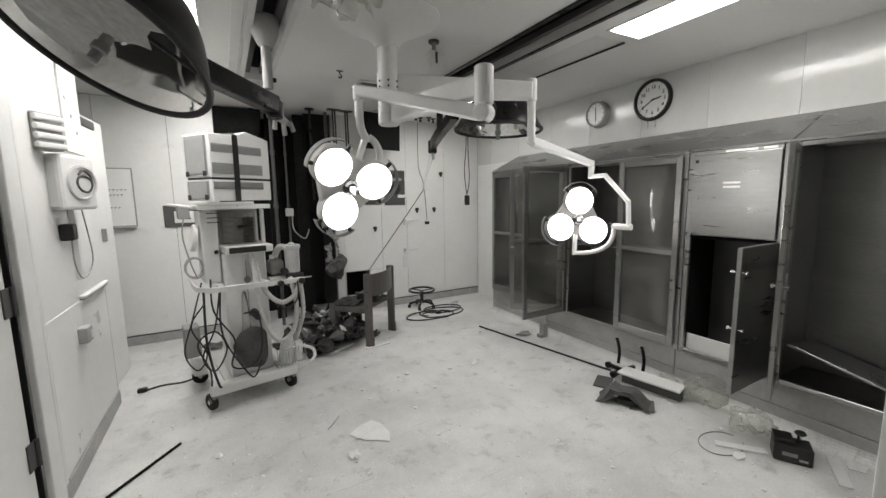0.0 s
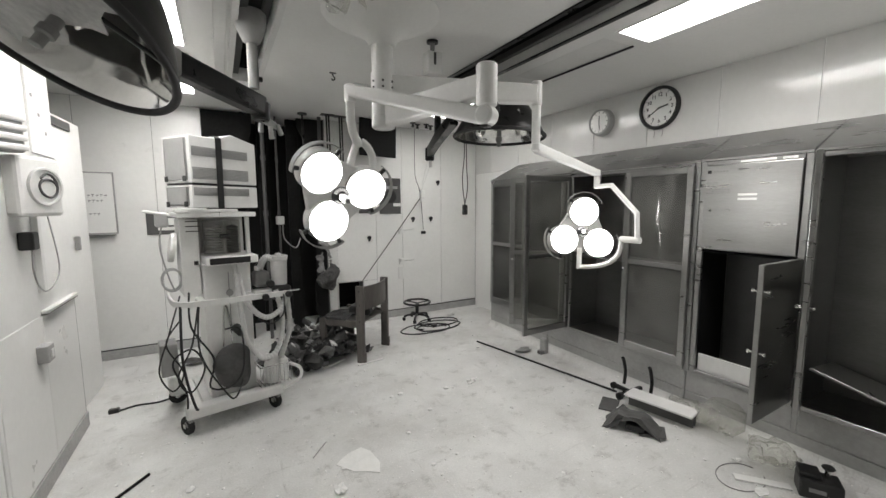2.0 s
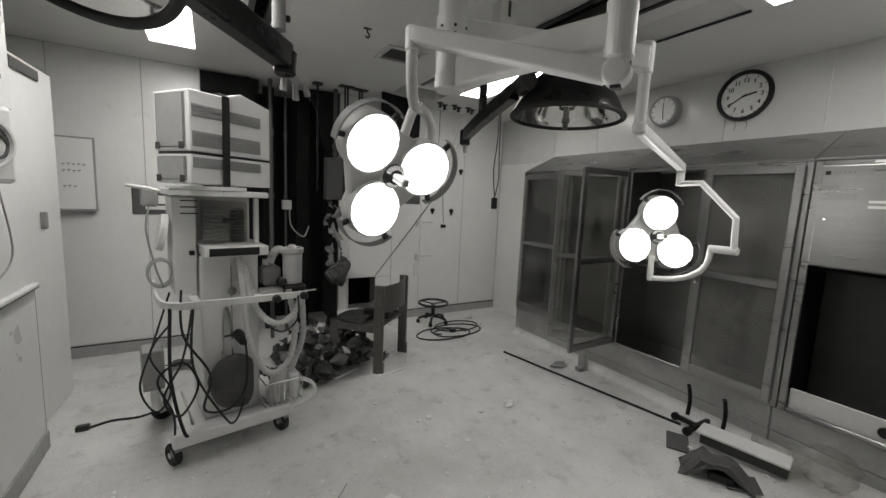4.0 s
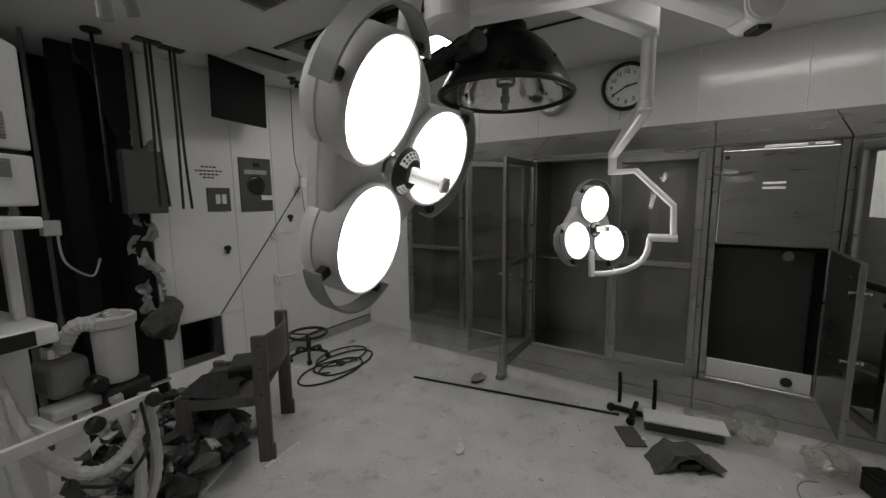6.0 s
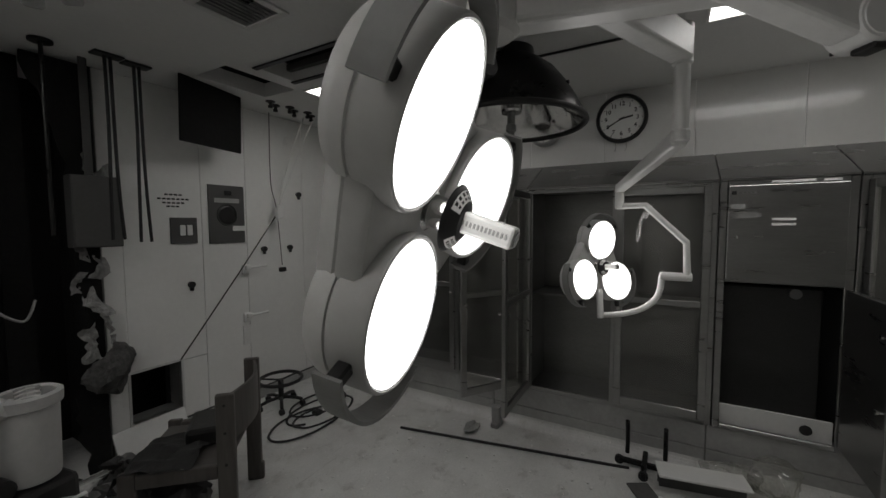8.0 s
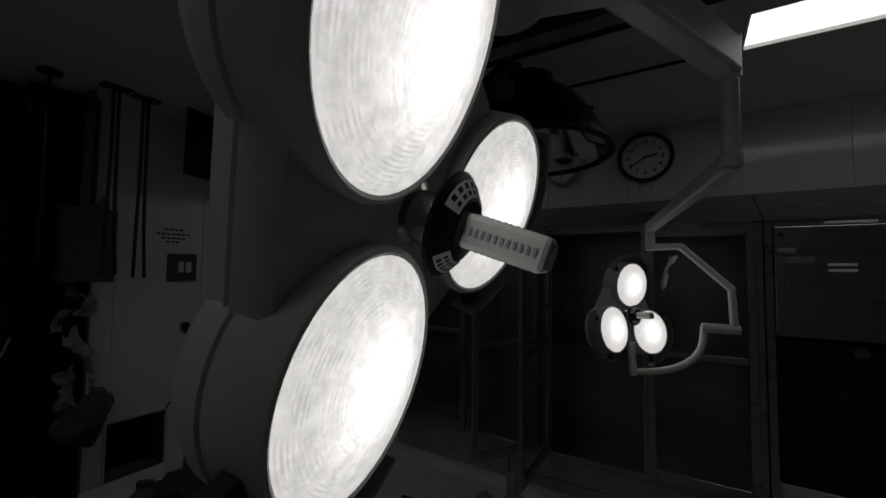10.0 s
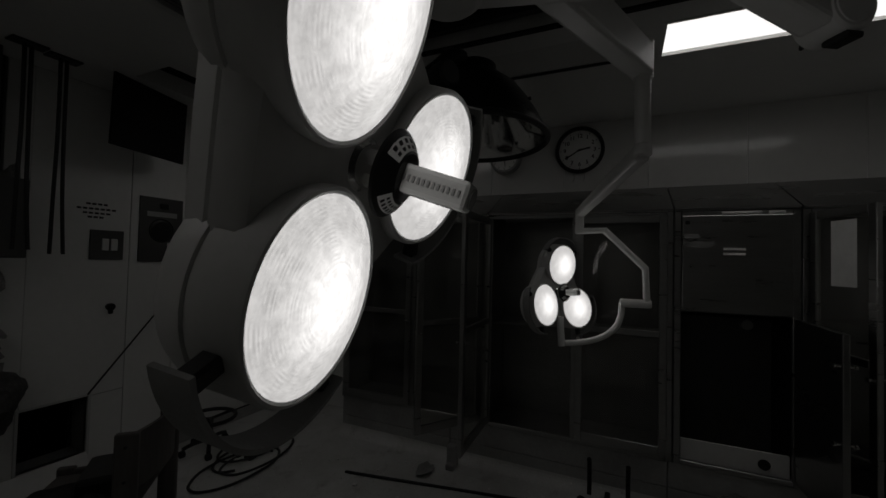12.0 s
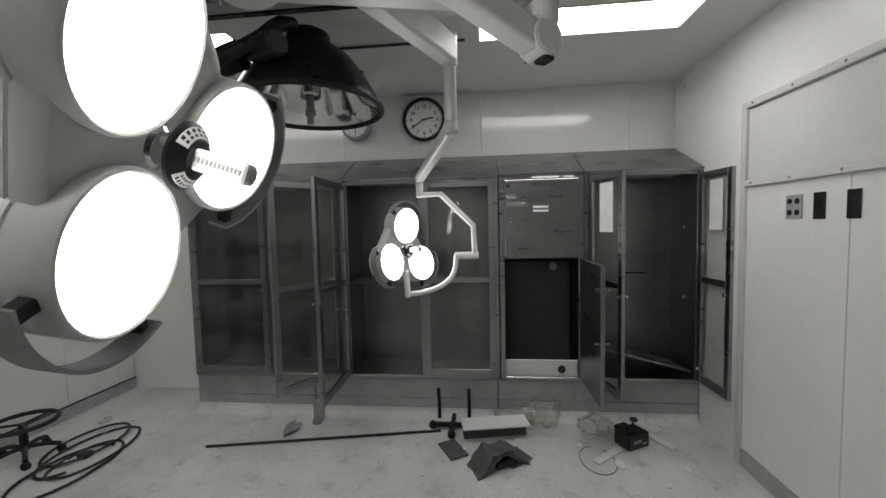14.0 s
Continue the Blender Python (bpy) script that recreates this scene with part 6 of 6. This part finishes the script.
part("strap", bm_tube([(0.175, -0.012, -0.2), (0.18, -0.012, 0.14), (0.18, -0.012, 0.288), (0.18, 0.012, 0.302), (0.18, 0.26, 0.302)], 0.02, flat=(0.04, 0.004), steps=1), BLACK, up, "black webbing strap")

# ---- chair with rubbish ----
CHM = Matrix.Translation((1.65, 3.98, 0.0)) @ pose(0, 0, 0, 0, 0, 43)
t = thing("wooden_chair", "brown wooden chair with slab legs, loaded with a black bag", "chair", CHM)
for sx in (-1, 1):
    x = sx * 0.25
    part("back_leg", bm_box((x - 0.016, -0.05, 0.0), (x + 0.016, 0.03, 0.73), 0.008), WOOD, t)
    part("front_leg", bm_box((x - 0.016, 0.36, 0.0), (x + 0.016, 0.43, 0.41), 0.008), WOOD, t)
    part("side_rail", bm_box((x - 0.014, 0.03, 0.335), (x + 0.014, 0.36, 0.4), 0.006), WOOD, t)
    part("skid", bm_box((x - 0.015, -0.06, 0.0), (x + 0.015, 0.0, 0.1), 0.006), WOOD, t)
    for z in (0.4, 0.55, 0.68):
        part("screw", bm_cyl((x + sx * 0.016, -0.01, z), (x + sx * 0.018, -0.01, z), 0.007, n=8), BLACK, t)
bm = bmesh.new()
back = [(-0.234 + 0.468 * k / 12, -0.035 - 0.05 * math.sin(math.pi * k / 12)) for k in range(13)]
bm_prism(back + [(x, y + 0.014) for x, y in reversed(back)], 0.5, 0.72, bm=bm)
part("backrest", bm, WOOD, t, "curved plywood backrest")
part("seat", bm_box((-0.234, 0.0, 0.36), (0.234, 0.42, 0.382), 0.008), WOOD, t)
part("front_rail", bm_box((-0.234, 0.37, 0.31), (0.234, 0.39, 0.355), 0.004), WOOD, t)
t = thing("black_case", "black tool case lying on the chair seat", "case", CHM @ Matrix.Translation((0.08, 0.14, 0.383)))
part("body", bm_box((-0.12, -0.1, 0.0), (0.14, 0.12, 0.09), 0.02, m=pose(0, 0, 0, 0, 0, 10)), BLACK, t)
part("catch", bm_box((-0.02, -0.115, 0.04), (0.02, -0.09, 0.07), 0.006), CHROME, t)
t = thing("dark_cloth", "crumpled dark cloth hanging over the chair seat", "cloth", CHM @ Matrix.Translation((-0.1, 0.3, 0.383)))
bm = bmesh.new()
bmesh.ops.create_grid(bm, x_segments=16, y_segments=16, size=0.17)
for v in bm.verts:
    v.co.z = 0.03 + 0.02 * noise.noise(v.co * 12) - max(0, v.co.y - 0.12) * 1.6
crumple(bm, 0.015, 16, 2)
part("fold", bm, CLOTH, t)
t = thing("chair_paper", "crumpled paper under the chair", "paper", (1.32, 4.25, 0.0))
bm = bmesh.new()
bmesh.ops.create_grid(bm, x_segments=12, y_segments=12, size=0.16)
for v in bm.verts:
    v.co.z = 0.05 + 0.05 * noise.noise(v.co * 7)
part("sheet", bm, PAPER, t)

# heap of sooty rubble between trolley and chair
heap = thing("rubble_heap", "heap of sooty plaster chunks and torn insulation by the bay", "rubble", (1.04, 4.15, 0.0), kind="stuff")
rnd = random.Random(21)
for g, mt in enumerate((surf("sooty_rubble", 0.06, 0.95, vary=0.5, scale=14, bump=0.01), surf("grey_rubble", 0.2, 0.95, vary=0.4, scale=14, bump=0.01, dirt=0.6, dirt_tone=0.3), PLASTER)):
    bm = bmesh.new()
    for k in range((150, 70, 22)[g]):
        f = rnd.random()
        x, y = -0.18 + 0.62 * f + rnd.gauss(0, 0.1), -0.42 + 0.75 * rnd.random() + 0.28 * f
        hgt = 0.26 * max(0, 1 - abs(f - 0.45) * 1.5) * rnd.random()
        own = bmesh.new()
        bmesh.ops.create_icosphere(own, subdivisions=1, radius=rnd.uniform(0.018, 0.075) * (1 if g < 2 else 0.7))
        sx, sy, sz = rnd.uniform(0.7, 1.7), rnd.uniform(0.5, 1.3), rnd.uniform(0.15, 0.7)
        for v in own.verts:
            v.co = Vector((v.co.x * sx, v.co.y * sy, v.co.z * sz))
        crumple(own, 0.055, 24, k + 50 * g)
        bmesh.ops.transform(own, matrix=Matrix.Translation((x, y, hgt + 0.03)) @ pose(0, 0, 0, rnd.uniform(-40, 40), rnd.uniform(-40, 40), rnd.uniform(0, 360)), verts=own.verts)
        join(own, bm)
    part("chunks", bm, mt, heap, kind="stuff")
for k in range(5):
    t = thing("torn_rag", "torn grey sheet of insulation in the rubble", "rag", (0.9 + 0.14 * k, 4.0 + 0.12 * (k % 3), 0.08 + 0.03 * (k % 2)), "torn rags in the rubble")
    bm = bmesh.new()
    bmesh.ops.create_grid(bm, x_segments=12, y_segments=10, size=0.12)
    crumple(crumple(bm, 0.1, 6, k), 0.03, 20, k)
    part("rag", bm, CLOTH if k % 2 else TILE, t)
for x, y, a in ((1.55, 3.77, 8), (1.24, 3.9, 30)):
    t = thing("wood_strip", "thin pale strip lying on the floor", "strip", Matrix.Translation((x, y, 0.0)) @ pose(0, 0, 0, 0, 0, a), "pale strips")
    part("strip", bm_box((-0.13, -0.012, 0.0), (0.13, 0.012, 0.012), 0.003, seg=1), PAPER, t)

# ---- loose things on the floor ----
t = thing("swivel_stool", "low dark round-topped swivel stool on casters", "stool", (2.53, 4.8, 0.0))
part("seat_ring", bm_tube([(0.165 * math.cos(2 * math.pi * k / 30), 0.165 * math.sin(2 * math.pi * k / 30), 0.235) for k in range(31)], 0.014, 8, steps=1), BLACK, t, "black ring of the missing seat")
for k in range(3):
    part("seat_spoke", bm_cyl((0, 0, 0.225), (0.16 * math.cos(2.1 * k), 0.16 * math.sin(2.1 * k), 0.232), 0.008, n=8), BLACK, t)
part("column", bm_cyl((0, 0, 0.06), (0, 0, 0.23), 0.022, n=14), BLACK, t)
for k in range(5):
    a = 2 * math.pi * k / 5 + 0.3
    lg = part("leg", bm_tube([(0, 0, 0.08), (0.1 * math.cos(a), 0.1 * math.sin(a), 0.075), (0.17 * math.cos(a), 0.17 * math.sin(a), 0.055)], 0.014, 8), BLACK, t)
    part("caster", bm_cyl((0.17 * math.cos(a) - 0.012, 0.17 * math.sin(a), 0.024), (0.17 * math.cos(a) + 0.012, 0.17 * math.sin(a), 0.024), 0.024, n=14), RUBBER, lg)
t = thing("coiled_cable", "black cable lying in loose coils with a plug", "cable", Matrix.Translation((2.57, 4.44, 0.0)) @ Matrix.Diagonal((1.3, 1.35, 1, 1)))
path = []
for k in range(46):
    a = k * 0.36
    r = 0.18 + 0.05 * math.sin(k * 0.21)
    path.append((r * math.cos(a) * 1.15 + 0.0035 * k - 0.1, r * 0.62 * math.sin(a) + 0.0012 * k - 0.05, 0.008 + 0.0012 * (k % 7)))
part("coil", bm_tube(path, 0.007, 7, steps=3), BLACK, t)
part("coil", bm_tube([(0.1 + 0.2 * math.cos(a * 0.35), 0.08 + 0.12 * math.sin(a * 0.35), 0.018) for a in range(19)], 0.007, 7, steps=3), BLACK, t)
part("plug", bm_box((-0.02, -0.03, 0.0), (0.03, 0.02, 0.035), 0.01), BLACK, t)
t = thing("metal_rod", "long thin black rod lying on the floor", "rod", (2.725, 3.73, 0.0))
part("rod", bm_cyl((0, 0, 0.009), (0.29, -1.5, 0.009), 0.009, n=10), BLACK, t)
t = thing("metal_rod", "thin dark strip lying by the white wall", "rod", (-0.02, 2.875, 0.0))
part("rod", bm_cyl((0, 0, 0.008), (-0.28, -0.34, 0.008), 0.008, n=8), SOOT, t)
t = thing("metal_rod", "short thin wire on the floor", "rod", (0.84, 2.64, 0.0))
part("rod", bm_cyl((0.05, 0.06, 0.003), (-0.05, -0.06, 0.003), 0.003, n=6), GREY, t)


def scrap(name, place, size, seed, material, label, category, lift=0.012, group=""):
    """A thin broken piece with a ragged outline, a little curled."""
    rnd = random.Random(seed)
    n = 14
    t = thing(name, label, category, place, group)
    bm = bmesh.new()
    top = [bm.verts.new((size[0] * math.cos(2 * math.pi * k / n) * rnd.uniform(0.7, 1.05), size[1] * math.sin(2 * math.pi * k / n) * rnd.uniform(0.65, 1.05), 0.003 + lift * rnd.random())) for k in range(n)]
    c = bm.verts.new((0, 0, 0.004 + lift * 0.5))
    for k in range(n):
        bm.faces.new((top[k], top[(k + 1) % n], c))
    ex = bmesh.ops.extrude_face_region(bm, geom=bm.faces[:])
    bmesh.ops.translate(bm, verts=[v for v in ex["geom"] if isinstance(v, bmesh.types.BMVert)], vec=(0, 0, 0.004))
    part("sheet", bm, material, t)
    return t


t = thing("paper_scrap", "torn white sheet of paper on the floor", "paper", (1.0, 2.41, 0))
bm = bm_prism([(0.06, 0.13), (0.1, 0.06), (0.115, -0.06), (0.08, -0.15), (0.02, -0.1), (-0.04, -0.07), (-0.11, 0.03), (-0.07, 0.07), (-0.02, 0.1)], 0.004, 0.0075)
bmesh.ops.triangulate(bm, faces=bm.faces[:])
crumple(bm, 0.004, 9, 2)
part("sheet", bm, PAPER, t)
scrap("paper_scrap", (0.86, 2.24, 0), (0.035, 0.05), 4, PAPER, "small torn paper scrap on the floor", "paper")
scrap("paper_scrap", (2.12, 2.935, 0), (0.045, 0.035), 5, PAPER, "small crumpled white paper on the floor", "paper", 0.03)
scrap("dark_scrap", (1.55, 1.37, 0), (0.035, 0.012), 6, BLACK, "small dark scrap on the floor", "scrap")
rnd = random.Random(12)
bm = bmesh.new()
for k in range(520):
    x, y = rnd.uniform(-0.3, 3.15), rnd.uniform(0.5, 4.9)
    s = rnd.uniform(0.003, 0.012) * (2.2 if rnd.random() < 0.08 else 1)
    own = bmesh.new()
    bmesh.ops.create_icosphere(own, subdivisions=1, radius=s)
    for v in own.verts:
        v.co = Vector((v.co.x * rnd.uniform(0.7, 1.3), v.co.y * rnd.uniform(0.7, 1.3), v.co.z * 0.4))
    bmesh.ops.translate(own, verts=own.verts, vec=(x, y, s * 0.35))
    join(own, bm)
tagged(part("plaster_crumbs", bm, PAPER, kind="stuff"), "scattered crumbs of white plaster on the floor", "crumbs")

t = thing("light_fitting", "white fluorescent fitting casing lying on the floor", "light fitting", Matrix.Translation((2.985, 1.865, 0.0)) @ pose(0, 0, 0, 0, 0, -79))
part("casing", bm_box((-0.22, -0.075, 0.085), (0.22, 0.075, 0.1), 0.004, seg=1), WHITE, t, "white top plate")
for y in (-0.014, 0.03):
    part("side_plate", bm_box((-0.21, y, 0.0), (0.21, y + 0.008, 0.085), 0.002, seg=1), GREYPAINT, t)
for x in (-0.205, -0.05, 0.1, 0.197):
    part("divider", bm_box((x, -0.005, 0.0), (x + 0.008, 0.029, 0.084)), GREYPAINT, t)
t = thing("caster_frame", "upturned grey base frame with casters and uprights", "trolley base", (3.06, 2.15, 0.0))
for p, q in (((-0.05, 0.1, 0.03), (0.02, -0.12, 0.03)), ((-0.1, 0.0, 0.03), (0.1, 0.02, 0.03))):
    part("foot_bar", bm_box((-0.14, -0.015, 0.015), (0.14, 0.015, 0.045), 0.006, m=Matrix.Translation((0, 0, 0)) @ pose(0, 0, 0, 0, 0, 90 if p[1] else 0)), BLACKPAINT, t)
for x, y, h in ((0.07, 0.1, 0.23), (0.09, -0.11, 0.22)):
    part("upright", bm_tube([(x, y, 0.04), (x + 0.01, y, h * 0.6), (x - 0.015, y, h), (x - 0.03, y, h + 0.03)], 0.013, 9), BLACKPAINT, t)
for x, y in ((-0.12, 0.0), (0.0, -0.14), (0.0, 0.14)):
    part("caster", bm_cyl((x - 0.012, y, 0.026), (x + 0.012, y, 0.026), 0.026, n=14), RUBBER, t)
# bent grey card box and board
t = thing("card_box", "crushed dark grey card box on the floor", "box", Matrix.Translation((2.67, 1.85, 0.0)) @ pose(0, 0, 0, 0, 0, -60) @ Matrix.Diagonal((0.7, 0.7, 0.55, 1)))
bm = bm_prism([(-0.26, 0.0), (-0.12, 0.2), (0.08, 0.17), (0.24, 0.02), (0.2, 0.0), (0.05, 0.13), (-0.1, 0.15), (-0.22, 0.0)], -0.1, 0.1, m=Matrix(((1, 0, 0, 0), (0, 0, 1, 0), (0, 1, 0, 0), (0, 0, 0, 1))))
bmesh.ops.subdivide_edges(bm, edges=bm.edges[:], cuts=3, use_grid_fill=True)
crumple(bm, 0.05, 7, 3)
part("folded_sheet", bm, CARD, t)
part("flap", bm_box((0.0, -0.11, 0.0), (0.22, 0.1, 0.008), 0.002, m=pose(0.05, 0, 0.004, 0, -8, 6), seg=1), CARD, t)
part("inner_tray", bm_box((-0.06, -0.08, 0.02), (0.1, 0.07, 0.09), 0.01), BLACK, t)
t = thing("floor_board", "small dark grey square of board on the floor", "board", Matrix.Translation((2.8, 2.13, 0.0)) @ pose(0, 0, 0, 0, 0, 30))
part("board", bm_box((-0.1, -0.06, 0.0), (0.1, 0.06, 0.012), 0.003, seg=1), CARD, t)


def film(name, place, size, seed, label):
    t = thing(name, label, "plastic bag", place, "crumpled clear bags")
    bm = bmesh.new()
    bmesh.ops.create_icosphere(bm, subdivisions=4, radius=1.0)
    for v in bm.verts:
        v.co = Vector((v.co.x * size[0], v.co.y * size[1], max(-0.9, v.co.z) * size[2]))
    crumple(crumple(bm, 0.05, 11, seed), 0.025, 28, seed + 3)
    lo = min(v.co.z for v in bm.verts)
    bmesh.ops.translate(bm, verts=bm.verts, vec=(0, 0, 0.002 - lo))
    part("bag", bm, FILM, t)


film("plastic_bag", (3.09, 1.54, 0), (0.09, 0.13, 0.1), 2, "crumpled clear plastic bag by the light fitting")
film("plastic_bag", (3.12, 1.72, 0), (0.05, 0.14, 0.05), 6, "flattened clear plastic bag against the kerb")
film("plastic_bag", (2.97, 1.23, 0), (0.1, 0.11, 0.06), 9, "crumpled clear plastic bag beside the pump")
t = thing("hand_pump", "black battery pump unit with a knob on top", "pump", Matrix.Translation((2.94, 1.01, 0.0)) @ pose(0, 0, 0, 0, 0, -62) @ Matrix.Diagonal((0.72, 0.72, 0.8, 1)))
part("body", bm_box((-0.12, -0.085, 0.0), (0.11, 0.085, 0.12), 0.012), BLACK, t)
part("step", bm_box((-0.12, -0.05, 0.12), (0.0, 0.085, 0.15), 0.008), BLACK, t)
part("neck", bm_cyl((0.04, 0.02, 0.12), (0.04, 0.02, 0.175), 0.016, n=14), CHROME, t)
part("knob", bm_lathe([(0.0, 0.0), (0.03, 0.002), (0.038, 0.012), (0.03, 0.022), (0.0, 0.024)], 20, m=Matrix.Translation((0.04, 0.02, 0.173))), BLACK, t)
part("label", bm_box((-0.07, -0.0875, 0.05), (0.02, -0.0855, 0.075)), PRINT, t)
part("label", bm_box((0.03, -0.0875, 0.03), (0.08, -0.0855, 0.045)), MIDGREY, t)
t = thing("pump_lead", "thin wire loop on the floor by the pump", "wire", (2.75, 1.27, 0.0))
part("wire", bm_tube([(0.14 * math.cos(a * 0.4) , 0.1 * math.sin(a * 0.4), 0.004) for a in range(15)], 0.003, 5, steps=3), GREY, t)
for p, q, w in (((3.13, 0.9), (2.89, 0.775), 0.028), ((2.72, 1.29), (2.88, 1.1), 0.026)):
    d = Vector((q[0] - p[0], q[1] - p[1], 0))
    t = thing("wood_strip", "flat white strip lying on the floor", "strip", Matrix.Translation((p[0], p[1], 0)) @ pose(0, 0, 0, 0, 0, math.degrees(math.atan2(d.y, d.x))), "flat white strips")
    part("strip", bm_box((0, -w, 0.0), (d.length, w, 0.01), 0.003, seg=1), WHITE, t)
scrap("paper_scrap", (3.13, 0.8, 0), (0.06, 0.05), 31, PAPER, "small white tile piece on the floor", "tile", 0.006)
scrap("paper_scrap", (2.707, 1.155, 0), (0.05, 0.035), 33, PAPER, "small paper scrap by the pump", "paper", 0.006)
scrap("glove", (2.97, 3.27, 0), (0.1, 0.06), 41, surf("grey_glove", 0.3, 0.7, vary=0.3, bump=0.002), "limp grey glove on the floor", "glove", 0.03)
t = thing("door_prop", "worn grey boot-like block under the open door", "block", (3.12, 3.13, 0.0))
part("block", bm_box((-0.03, -0.03, 0.0), (0.03, 0.04, 0.15), 0.012), MIDGREY, t)
part("toe", bm_box((-0.07, -0.03, 0.0), (-0.02, 0.03, 0.04), 0.01), GREY, t)
scrap("debris_piece", (0.12, 4.55, 0), (0.14, 0.07), 51, surf("dark_debris", 0.12, 0.9, vary=0.5, bump=0.004), "dark crumpled debris by the far wall", "debris", 0.05)
scrap("debris_piece", (3.0, 4.75, 0), (0.06, 0.04), 52, PLASTER, "small plaster debris near the corner", "debris", 0.02)
scrap("debris_piece", (2.85, 4.6, 0), (0.04, 0.05), 53, PLASTER, "small plaster debris near the corner", "debris", 0.02)
